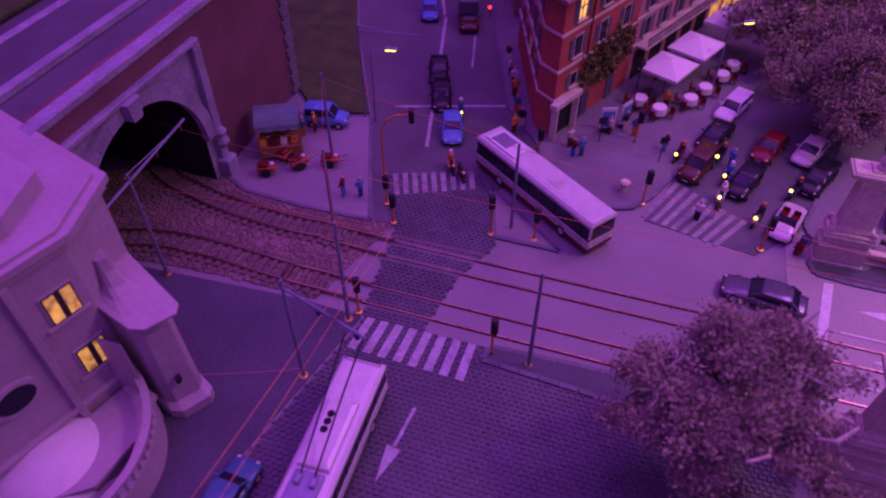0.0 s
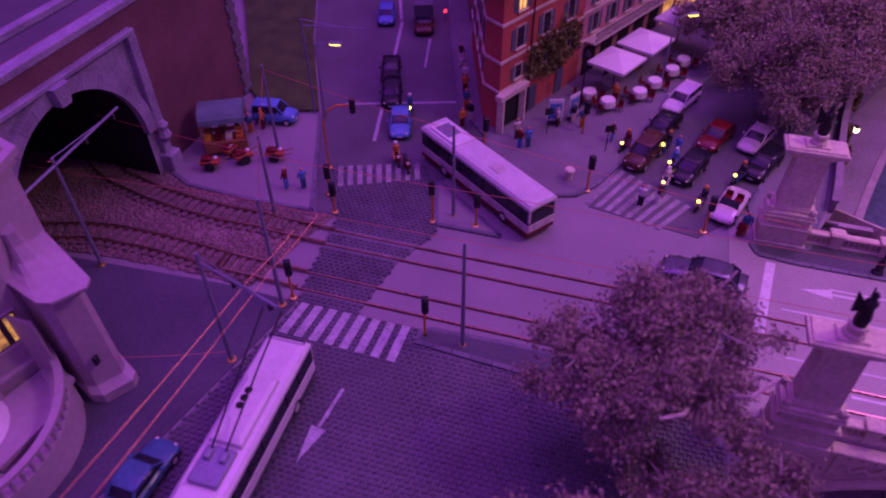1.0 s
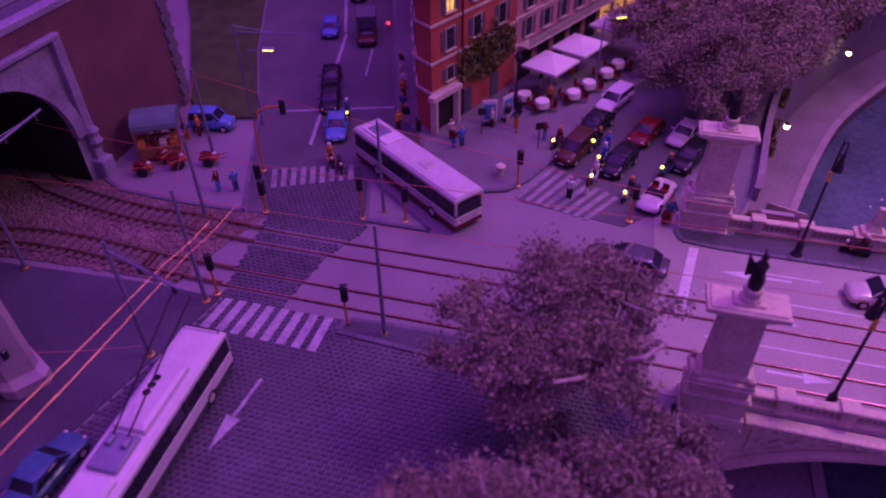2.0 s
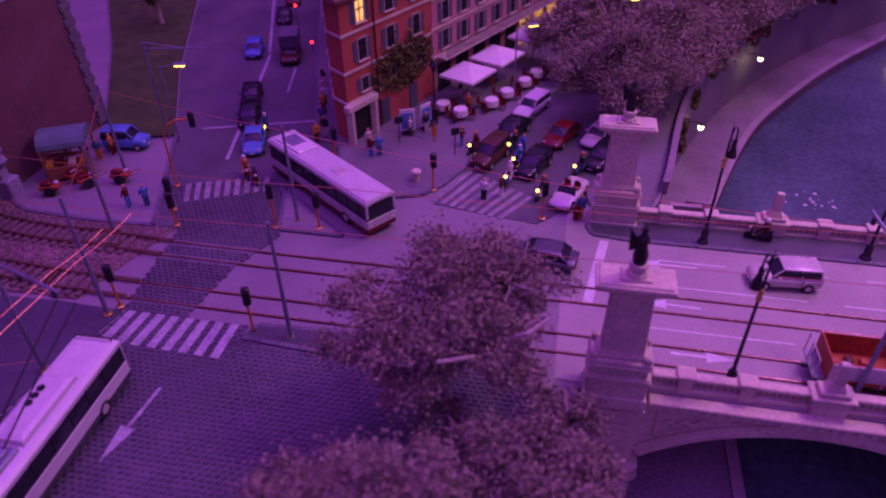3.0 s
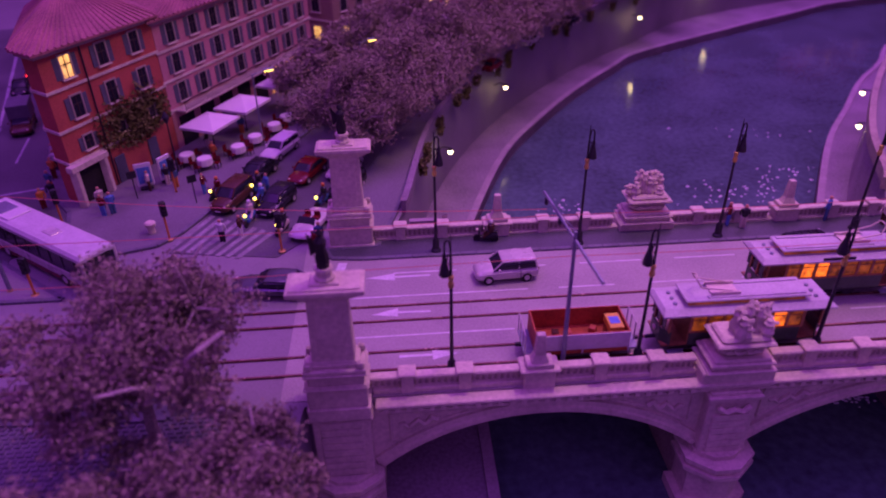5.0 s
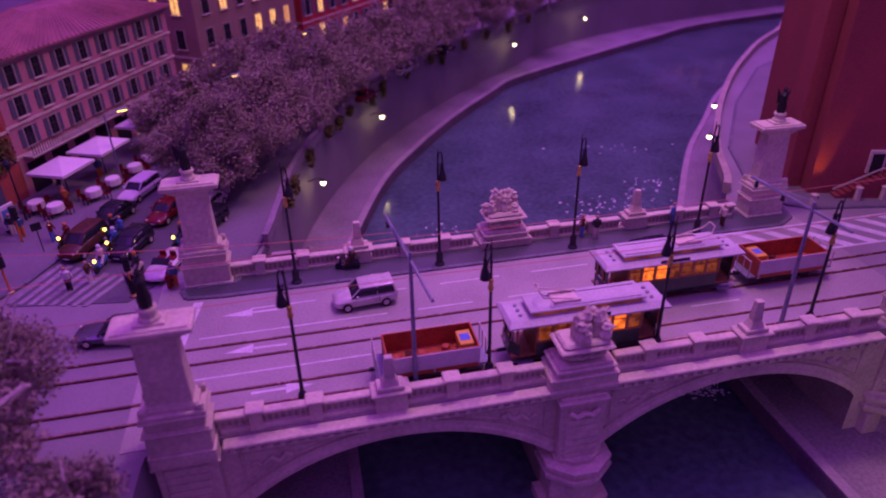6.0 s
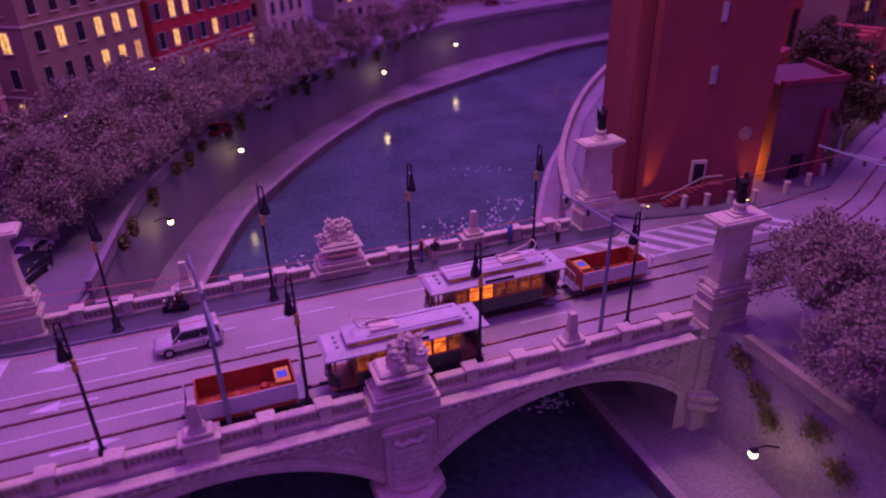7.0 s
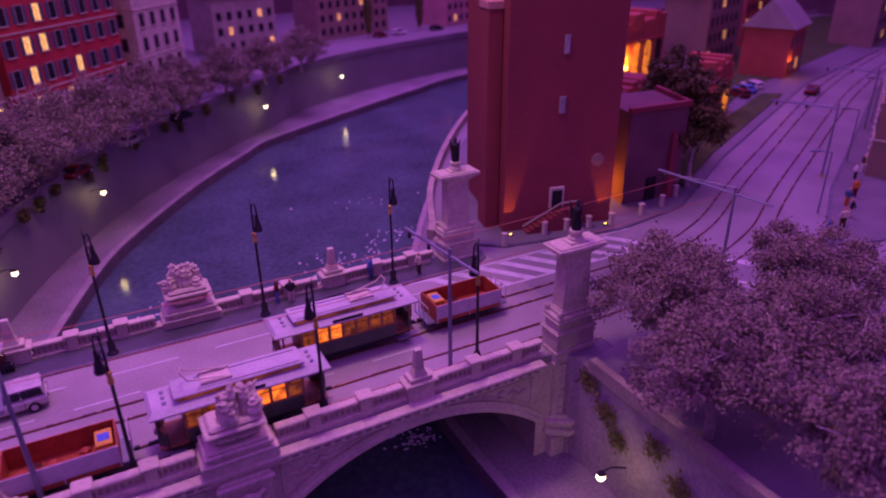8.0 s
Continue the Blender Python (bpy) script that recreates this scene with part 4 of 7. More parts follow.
# corner portico
for s, d in ((0.0, 0), (2.9, 0)):
    part("portico_pillar", Geo().box(c1[0] + U[0] * s + 0.25, c1[1] + U[1] * s - 0.3, 0.15, 0.55, 0.55, 3.2, 0.05), "stone", corner)
part("portico_beam", Geo().box(0, 0, 3.1, 3.7, 0.65, 0.5, 0.05, m=pose(c1[0] + U[0] * 1.45 + 0.25, c1[1] + U[1] * 1.45 - 0.3, 0, 0, 0, 65.2)), "stone", corner)
# no recess here: the portico's shade is a black panel on the wall
part("portico_opening", Geo().box(0, 0, 0.15, 2.3, 0.1, 2.9, m=pose(c1[0] + U[0] * 1.45 + 0.04, c1[1] + U[1] * 1.45 - 0.02, 0, 0, 0, 65.2)), "black", corner, "flat black panel painted as the shaded portico opening")
for s in (4.6, 8.5):
    part("door", Geo().box(0, -0.04, 0.15, 1.1, 0.14, 2.3, 0.03, m=pose(c1[0] + U[0] * s, c1[1] + U[1] * s, 0, 0, 0, 65.2)), "shutter", corner)
part("downpipe", Geo().tube([(c1[0] + U[0] * 3.8 + 0.1, c1[1] + U[1] * 3.8 - 0.1, 0.2), (c1[0] + U[0] * 3.8 + 0.1, c1[1] + U[1] * 3.8 - 0.1, 11.8)], 0.07), "dark", corner)
rng = random.Random(12)
g = Geo()
for _ in range(3600):
    s, z = rng.gauss(7.4, 2.0), rng.gauss(4.6, 0.95)
    if 3.0 < s < 11.4 and 2.4 + 0.3 * abs(s - 7) < z < 8.4 - 0.2 * abs(s - 9.5) and rng.random() < 0.9:
        if any(abs(s - c) < 0.5 and 4.1 < z < 5.2 for c in (5.75, 9.25)):
            continue
        o = rng.uniform(0.1, 0.42)
        x, y = c1[0] + U[0] * s + U[1] * o, c1[1] + U[1] * s - U[0] * o
        r = rng.uniform(0.10, 0.2)
        d = [Vector((rng.uniform(-1, 1), rng.uniform(-1, 1), rng.uniform(-1, 1))).normalized() * r for _ in range(2)]
        c = Vector((x, y, z))
        g.add([c - d[0], c + d[1], c + d[0], c - d[1]], [(0, 1, 2, 3)])
solid("ivy", g, "ivy", "olive-green ivy climbing the terracotta facade", "ivy", kind="stuff")

for i, y in enumerate((17, 22.5, 26, 33, 37.5, 41, 47, 50, 55, 61, 63.5, 69, 76, 81, 88)):
    j = min(range(len(W_BANK)), key=lambda q: abs(W_BANK[q][1] - y))
    (x0, y0), (x1, y1) = W_BANK[j - 1], W_BANK[j + 1]
    L = math.hypot(x1 - x0, y1 - y0)
    nx, ny = (y1 - y0) / L, (x0 - x1) / L
    t = thing("trailing_plant", W_BANK[j][0] + nx * 0.4, W_BANK[j][1] + ny * 0.4, 0.0, math.degrees(math.atan2(y1 - y0, x1 - x0)), "dark green plant trailing down the quay wall", "plant", "plants on the quay wall")
    g = Geo()
    long_ = rng.uniform(0.9, 2.2)
    for _ in range(260):
        z = -rng.random() ** 1.4 * long_ + 0.5
        w = 0.55 * (1 + z / (long_ + 0.6)) + 0.12
        c = Vector((rng.gauss(0, w * 0.5), -rng.uniform(-0.05, 0.5), z))
        d = [Vector((rng.uniform(-1, 1), rng.uniform(-1, 1), rng.uniform(-1, 1))).normalized() * rng.uniform(0.12, 0.26) for _ in range(2)]
        g.add([c - d[0], c + d[1], c + d[0], c - d[1]], [(0, 1, 2, 3)])
    part("foliage", g, "ivy", t)

# rose terrace behind the corner house
d1 = (c2[0] + U[0] * 0.05, c2[1] + U[1] * 0.05)
d2 = (d1[0] + U[0] * 25, d1[1] + U[1] * 25)
rose = house("terrace_house", [d1, d2, (d2[0] - 9, d2[1] + 4.5), (-43.5, 32)], 11.6, "pink_wall", "roof", "long rose-plastered terrace with rows of shuttered windows", (3.6, 6.2, 8.8), 2.2, 0.6)
facade(rose, d1, d2, ((4.2, "tall", True), (6.8, "tall", True), (9.4, "tall", True)), 3.0, 1.3, 8, 0.06)
part("balcony", Geo().box(12.5, -0.6, 3.55, 24, 1.2, 0.18, 0.03, m=pose(*d1, 0, 0, 0, 65.2)), "stone", rose)
g = Geo()
for i in range(80):
    g.box(0.7 + i * 0.3, -1.15, 3.7, 0.05, 0.05, 0.85, m=pose(*d1, 0, 0, 0, 65.2))
g.box(12.5, -1.15, 4.55, 24, 0.08, 0.06, m=pose(*d1, 0, 0, 0, 65.2))
part("balcony_railing", g, "dark", rose)
# shop fronts are flat panels; the black ones paint in dark interiors
for i in range(8):
    part("shop_opening", Geo().box(1.8 + i * 3.0, -0.03, 0.2, 2.0, 0.1, 2.7, m=pose(*d1, 0, 0, 0, 65.2)), "lit_dim" if i in (5, 6, 7) else "black", rose)

# blocks further along the embankment
far_blocks = [
    ("apartment_block", (-24.5, 52), (-12.5, 69), 21, "buff_wall", "buff apartment block with many lit windows", 0.3, "big", 21),
    ("apartment_block", (-11.5, 70.5), (4.6, 91.2), 22, "red_wall", "crimson apartment block with some lit windows", 0.2, "big", 22),
    ("apartment_block", (7.5, 95), (16.5, 106), 17, "stone", "pale stone palace at the far end of the embankment", 0.05, "big", 23),
]
for nm, p, q, h, wall, lab, lit, kind, seed in far_blocks:
    L = math.hypot(q[0] - p[0], q[1] - p[1])
    nx, ny = -(q[1] - p[1]) / L * 12, (q[0] - p[0]) / L * 12
    b = house(nm, [p, q, (q[0] + nx, q[1] + ny), (p[0] + nx, p[1] + ny)], h, wall, "roof_dim", lab, (4.2, 12.3), 2.0, 0.5)
    rows = [(1.2 + 4.1 * i, kind, kind == "big" and wall == "red_wall") for i in range(int((h - 1) / 4.1))]
    facade(b, p, q, rows, 3.3, 1.2, seed, lit)
    facade(b, (p[0] + nx, p[1] + ny), p, rows, 3.3, 1.2, seed + 50, lit * 0.5)
for p, q, h, wall, lab in (((-55, 48), (-50, 33), 11, "buff_wall", "plain house on the northern street"), ((-62, 68), (-56.5, 52), 10, "pink_wall", "rose house further up the street")):
    L = math.hypot(q[0] - p[0], q[1] - p[1])
    nx, ny = -(q[1] - p[1]) / L * 9, (q[0] - p[0]) / L * 9
    b = house("street_house", [p, q, (q[0] + nx, q[1] + ny), (p[0] + nx, p[1] + ny)], h, wall, "roof_dim", lab, (3.5,), 2.0, 0.5)
    facade(b, p, q, ((4, "tall", True), (7, "tall", True)), 2.6, 1.2, 31, 0.2)

# ---- red tower on the east bank ----
t0, t1 = (27.6, 7.4), (37.6, 4.9)
tn = (2.9, 11.6)
tower = house("tower", [t0, t1, (t1[0] + tn[0], t1[1] + tn[1]), (t0[0] + tn[0], t0[1] + tn[1])], 32, "tower_wall", "roof_dim", "massive plain red-plastered tower lit by orange ground lamps", (), 0)
ta = math.degrees(math.atan2(t1[1] - t0[1], t1[0] - t0[0]))
for s, z, w, h in ((5.0, 15.5, 0.35, 1.4), (4.9, 10.6, 0.4, 1.3), (5.0, 21, 0.4, 1.4)):
    part("slit_window", Geo().box(s, -0.03, z, w + 0.16, 0.1, h + 0.16, m=pose(*t0, 0, 0, 0, ta)), "stone_dim", tower)
    part("slit_pane", Geo().box(s, -0.06, z + 0.08, w, 0.1, h, m=pose(*t0, 0, 0, 0, ta)), "worn", tower)
part("door_surround", Geo().box(4.9, -0.05, 2.0, 1.4, 0.2, 2.0, 0.04, m=pose(*t0, 0, 0, 0, ta)), "stone", tower)
part("door", Geo().box(4.9, -0.1, 2.05, 0.95, 0.2, 1.65, m=pose(*t0, 0, 0, 0, ta)), "black", tower)
for i in range(9):
    part("step", Geo().box(5.2 - i * 0.42 + 0.2, -0.55, 0.1, 0.42, 1.0, 1.9 - i * 0.21, m=pose(*t0, 0, 0, 0, ta)), "tower_wall", tower)
part("landing", Geo().box(6.25, -0.55, 0.1, 1.6, 1.0, 1.9, m=pose(*t0, 0, 0, 0, ta)), "tower_wall", tower)
part("stair_rail", Geo().tube([tuple(pose(*t0, 0, 0, 0, ta) @ Vector(v)) for v in ((1.4, -1.1, 1.0), (4.9, -1.1, 2.8), (6.6, -1.1, 2.9))], 0.09), "stone_dim", tower)
part("buttress_pipe", Geo().box(-0.7, 2.5, 0, 1.3, 2.2, 19, 0.05, m=pose(*t0, 0, 0, 0, ta)), "tower_wall", tower)
part("buttress_cap", Geo().box(-0.7, 2.5, 19, 1.5, 2.4, 0.7, 0.1, m=pose(*t0, 0, 0, 0, ta)), "pink_wall", tower)
part("emblem", Geo().lathe([(0.6, 0), (0.6, 0.1), (0.1, 0.14)], n=10, m=pose(*t0, 0, 0, 0, ta) @ pose(8.6, -0.02, 6.2, 90)), "buff_wall", tower)


def spot(x, y, z, tx, ty, tz, colour, watts, deg=50):
    lamp = bpy.data.lights.new("ground_spot", "SPOT")
    lamp.color, lamp.energy, lamp.spot_size, lamp.spot_blend, lamp.shadow_soft_size = colour, watts * K * K, radians(deg), 0.8, 0.1 * K
    new("ground_spot", lamp).matrix_world = look((x * K, y * K, z * K), (tx * K, ty * K, tz * K))


ORANGE = (1.0, 0.28, 0.02)
for s in (0.25, 9.4):
    x, y = lerp(t0, t1, s / 10.3)
    spot(x - 0.1, y - 0.75, 0.25, x + 0.05, y - 0.1, 6, ORANGE, 5200, 40)
    lamp = thing("ground_lamp", x - 0.1, y - 0.9, 0.13, label="small orange ground lamp at the tower foot", category="lamp", group="tower ground lamps")
    part("housing", Geo().lathe([(0.2, 0), (0.22, 0.12), (0.14, 0.16)], n=8), "dark", lamp)
    part("lens", Geo().lathe([(0.12, 0.14), (0.1, 0.18)], n=8), "bulb_gold", lamp)

# orange-lit ruins beyond the tower
def arch_wall(parent, x, y, rz, w, d, h, wall, n, oh, seed, fill):
    """A broken masonry block with n arched openings, filled by fill, and an uneven top."""
    r2 = random.Random(seed)
    m = pose(x, y, 0, 0, 0, rz)
    k = 8
    tops = [h - r2.uniform(0, 1.5) * (i % 3 != 0) for i in range(k)]
    for i in range(k):
        part("wall_bay", Geo().box(-w / 2 + (i + 0.5) * w / k, 0, 0, w / k + 0.04, d + r2.uniform(-0.1, 0.1), tops[i], 0.06, m=m), wall, parent)
    part("ledge", Geo().box(0, -d / 2 - 0.1, h * 0.62, w + 0.2, 0.4, 0.3, 0.05, m=m), wall, parent)
    for i in range(n):
        c, ow = -w / 2 + (i + 0.5) * w / n, w / n * 0.5
        prof_ = [(c - ow / 2, 0.1), (c + ow / 2, 0.1)] + [(c + ow / 2 * math.cos(t_), oh - ow / 2 + ow / 2 * math.sin(t_)) for t_ in [math.pi * q / 8 for q in range(9)]]
        # solid fill: black paints the arch's shade, orange emission its lamplight
        part("arch_opening", Geo().loft([[tuple(m @ Vector((px, yy, pz))) for px, pz in prof_] for yy in (-d / 2 - 0.12, -d / 2 + 0.2)]), fill[i % len(fill)], parent)


annex = thing("annex", label="dark red annex beside the tower, its side lit orange", category="building")
part("wall", Geo().prism([(41.3, 7.3), (48.3, 6.9), (50.4, 13.5), (43.2, 14.6)], 0, 9.2), "wall_brick", annex)
part("parapet", Geo().prism([(41.1, 7.1), (48.5, 6.7), (48.6, 7.2), (41.2, 7.6)], 9.2, 9.7).prism([(48.1, 6.9), (48.5, 6.9), (50.6, 13.5), (50.2, 13.6)], 9.2, 9.7), "tower_wall", annex)
part("buttress", Geo().box(46.8, 6.9, 0, 0.9, 0.8, 6.8, 0.08, taper=0.7), "tower_wall", annex)
part("door", Geo().box(44.6, 7.05, 0.1, 1.2, 0.3, 2.4, 0.05, m=pose(0, 0, 0)), "black", annex)
ruin = thing("ruin", label="broken red masonry ruin with a dark arched doorway", category="ruin", group="ruins by the tower")
arch_wall(ruin, 75.2, 29.6, 24, 8.5, 6.0, 8.2, "orange_wall", 2, 3.6, 1, ("black", "lit_orange"))
arcade = thing("arcade", label="ruined arcade lit orange by hidden lamps, arches filled with glowing orange", category="ruin", group="ruins by the tower")
arch_wall(arcade, 81, 52.5, 18, 15, 7.0, 11.8, "orange_wall", 4, 7.2, 2, ("lit_orange", "lit_orange", "lit_orange", "black"))
low = thing("ruin", label="low ruined brick wall with broken top behind the trees", category="ruin", group="ruins by the tower")
arch_wall(low, 64, 33, 24, 13, 4.0, 5.6, "tower_wall", 4, 2.8, 3, ("black", "black", "lit_orange"))
red = thing("brick_house", label="red brick house with a pale pitched roof, front lit orange", category="building")
part("wall", Geo().box(0, 0, 0, 11, 8, 8.6, m=pose(110, 45, 0, 0, 0, 24)), "orange_wall", red)
part("roof", Geo().loft([[tuple(pose(110, 45, 0, 0, 0, 24) @ Vector(v)) for v in ((-6, -4.6, 8.5), (6, -4.6, 8.5), (6, 4.6, 8.5), (-6, 4.6, 8.5))], [tuple(pose(110, 45, 0, 0, 0, 24) @ Vector(v)) for v in ((-5.8, -0.3, 13), (5.8, -0.3, 13), (5.8, 0.3, 13), (-5.8, 0.3, 13))]]), "deck", red)
for i in range(4):
    for z in (1.0, 5.2):
        part("window", Geo().box(-4 + i * 2.7, -4.03, z, 1.0, 0.14, 1.9, m=pose(110, 45, 0, 0, 0, 24)), "glass" if (i + z) % 3 else "lit_dim", red)
for x, y, z, w in ((40.2, 9.5, 1.6, 420), (57.5, 20, 4.2, 300), (78, 47.0, 4.6, 900), (72.5, 24.6, 2.2, 260), (108, 39.2, 3.0, 200)):
    point_lamp(x, y, z, ORANGE, w, 0.3)
for x, y, z in ((56.6, 19.2, 4.6), (76.6, 46.8, 3.4), (95, 60, 9.0)):
    l = thing("orange_lamp", x, y, 0, 0, "bare orange lamp on a post among the ruins", "lamp", "orange lamps")
    part("post", Geo().tube([(0, 0, 0), (0, 0, z)], 0.07, 5), "dark", l)
    part("globe", Geo().ball(0, 0, z + 0.3, 0.42, 10), "bulb_gold", l)
for x, y, z, lab in ((28.3, 121, 7.0, "white globe lamp on a tall post beyond the trees"), (13.3, 136, 8.0, "yellow globe lamp beside the far palace"), (58, 131.3, 5.0, "small orange globe lamp on the far embankment")):
    l = thing("globe_lamp", x, y, 0, 0, lab, "lamp", "far globe lamps")
    part("post", Geo().tube([(0, 0, 0), (0, 0, z)], 0.12, 6), "dark", l)
    part("globe", Geo().ball(0, 0, z, 0.7 if z == 7.0 else 0.45, 10), "bulb" if z == 7.0 else "bulb_gold", l)
patch("ground_ruin_field", [(64, 20.5), (93, 36), (150, 56), (196, 72), (196, 94), (94, 76), (66, 57), (50, 40)], "grass", 0.2, "dark trodden ground round the ruins")
for i, (x, y, a, h, mt, lab) in enumerate(((110, 62, 18, 13, "buff_wall", "distant buff palace above the road"), (96, 92, 22, 11, "pink_wall", "distant rose building with a lit arcade"), (134, 74, 16, 15, "orange_wall", "distant orange house above the road"),
                                          (60, 134, 24, 12, "buff_wall", "distant pale house beyond the river bend"), (100, 142, 26, 14, "pink_wall", "distant rose house beyond the river bend"), (160, 60, 20, 16, "buff_wall", "distant tall house at the road end"), (30, 122, 16, 12, "stone_dim", "distant grey house behind the trees"))):
    b = thing("distant_house", x, y, 0, 22, lab, "building", "distant houses")
    part("wall", Geo().box(0, 0, 0, a, 9, h), mt, b)
    part("roof", Geo().box(0, 0, h, a + 1, 10, 2.6, taper=0.5), "roof_dim", b)
    for r in range(int(h / 3.2)):
        for c in range(int(a / 2.6)):
            part("window", Geo().box(-a / 2 + 1.5 + c * 2.6, -4.52, 1.2 + r * 3.1, 1.1, 0.12, 1.6), ("lit_dim", "glass", "glass", "glass", "glass", "glass", "glass")[(r * 5 + c * 3 + i) % 7], b)
# street front on the right of the east road
rp, rq = (70, 1.0), (120, 29.2)
L = math.hypot(rq[0] - rp[0], rq[1] - rp[1])
b = house("street_palace", [rq, rp, (rp[0] + 8, rp[1] - 16), (rq[0] + 8, rq[1] - 16)], 17, "buff_wall", "roof_dim", "long dark stone palace lining the tram street", (4, 8, 12), 2.0, 0.6)
facade(b, rq, rp, ((1.2, "wide", False), (5, "wide", True), (9, "wide", True)), 3.4, 1.5, 44, 0.06)

# ---- retaining wall with the tunnel portal ----
wall = thing("wall_retaining", label="dark brick retaining wall with pale copings and tunnel portal", category="wall", kind="structure")
AY, AR, AH, AS = -6.4, 6.2, 6.2, 3.8
g = Geo()
prof = [(AY + AR * math.cos(a), AS + AH * math.sin(a)) for a in [math.pi * k / 20 for k in range(21)]]
open_ = [(AY + AR, 0.0)] + prof + [(AY - AR, 0.0)]


def ring_face(x, h_out):
    """Wall face round the tunnel mouth, as strips from the arch out to the frame."""
    out = Geo()
    top = [(y, h_out) for y, z in prof]
    for (p, q), (a, b) in zip(zip(prof, prof[1:]), zip(top, top[1:])):
        out.add([(x, *p), (x, *q), (x, *b), (x, *a)], [(0, 1, 2, 3)])
    for y0, y1 in ((AY + AR, 1.1), (AY - AR, -13.9)):
        out.add([(x, y0, 0), (x, y1, 0), (x, y1, h_out), (x, y0, h_out)], [(0, 1, 2, 3)])
    return out


part("portal_face", ring_face(-65.4, 10.9), "portal", wall, "grey stone portal facing")
for (y0, y1, h) in ((1.1, 13.2, 12.4), (-30, -13.9, 12.4)):
    part("brick_face", Geo().box(-66.3, (y0 + y1) / 2, 0, 1.9, y1 - y0, h), "wall_brick", wall)
part("brick_face", Geo().box(-66.3, -6.4, 10.9, 1.9, 15.0, 1.5), "wall_brick", wall)
part("coping", Geo().box(-65.7, -8.4, 12.4, 1.0, 43.5, 0.5, 0.06), "portal", wall)
part("portal_cornice", Geo().box(-65.2, -6.4, 10.85, 0.7, 15.4, 0.35, 0.06), "portal", wall)
for y in (0.95, -13.75):
    part("pilaster", Geo().box(-65.2, y, 0, 0.6, 0.8, 10.85, 0.05).box(-65.0, y, 0, 1.2, 1.3, 1.6, 0.1), "portal", wall)
part("corbel", Geo().lathe([(0.3, 0), (0.55, 0.4), (0.35, 0.9), (0.5, 1.3), (0.3, 1.6)], -64.9, 0.95, 2.6, 8), "portal", wall, smooth=True)
for k in range(15):
    a0, a1 = math.pi * k / 15 + 0.002, math.pi * (k + 1) / 15 - 0.002
    rows = [[(x, AY + (AR + r) * math.cos(a), AS + (AH + r) * math.sin(a)) for x, r in ((-65.5, -0.1), (-65.0, -0.1), (-64.95, 0.85), (-65.5, 0.95))] for a in (a0, (a0 + a1) / 2, a1)]
    part("voussoir", Geo().loft(rows), "portal", wall)
part("keystone", Geo().loft([[(-65.5, AY - 0.45, AS + AH - 0.3), (-65.5, AY + 0.45, AS + AH - 0.3), (-65.5, AY + 0.75, AS + AH + 1.0), (-65.5, AY - 0.75, AS + AH + 1.0)], [(-64.5, AY - 0.4, AS + AH - 0.3), (-64.5, AY + 0.4, AS + AH - 0.3), (-64.4, AY + 0.65, AS + AH + 1.0), (-64.4, AY - 0.65, AS + AH + 1.0)]]), "portal", wall)
# black lining and added end wall carry the tunnel's darkness as colour
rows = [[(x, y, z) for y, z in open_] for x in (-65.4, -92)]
part("tunnel_lining", Geo().loft(rows, caps=False, closed=False), "black", wall, "tunnel lining with its darkness painted black")
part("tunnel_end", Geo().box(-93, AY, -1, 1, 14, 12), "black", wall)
for k in range(20):
    part("quoin", Geo().box(-65.6, 13.1, 0.1 + k * 0.62, 0.9, 0.9 if k % 2 else 1.3, 0.58, 0.04), "paving", wall)
part("return_face", Geo().box(-82, 12.4, 0, 32, 1.6, 12.4), "wall_brick", wall)
for x, z in ((-70.3, 12.0), (-75.5, 11.6)):
    part("terrace_coping", Geo().box(x, -8, z, 0.7, 43, 0.5, 0.06), "portal", wall)
part("terrace_top", Geo().box(-79, -8.5, 9.4, 25, 43, 2.6), "asphalt", wall)
solid("grass_bank", Geo().box(-84, -8, 12.0, 14, 42, 0.6, 0.2), "grass", "dull grass on top of the retaining wall", "grass", kind="structure")

# ---- villa ----
vp = [(-59.95, -14.8), (-69, -11.9), (-82, -30), (-64.9, -38), (-58.9, -18.6)]
villa = thing("villa", label="cream baroque villa with lit windows, terrace and curved stair", category="villa")


def shrink(poly, d):
    cx, cy = sum(p[0] for p in poly) / len(poly), sum(p[1] for p in poly) / len(poly)
    return [(cx + (x - cx) * d, cy + (y - cy) * d) for x, y in poly]


part("wall", Geo().prism(vp, 0, 12.4), "villa", villa)
part("cornice", Geo().prism(shrink(vp, 1.03), 12.0, 12.4).prism(shrink(vp, 1.055), 12.4, 12.8), "villa", villa)
part("roof", Geo().prism(shrink(vp, 1.0), 12.8, 13.0).prism(shrink(vp, 0.8), 13.0, 14.0), "villa", villa)
va, vb = vp[4], vp[3]
vd = math.degrees(math.atan2(vb[1] - va[1], vb[0] - va[0]))


def on_villa(s, out=0.0):
    """Pose on the villa's front, s along from its near corner; the front's outside is +y here."""
    x, y = lerp(va, vb, s / math.hypot(vb[0] - va[0], vb[1] - va[1]))
    return pose(x, y, 0, 0, 0, vd) @ pose(0, out, 0)


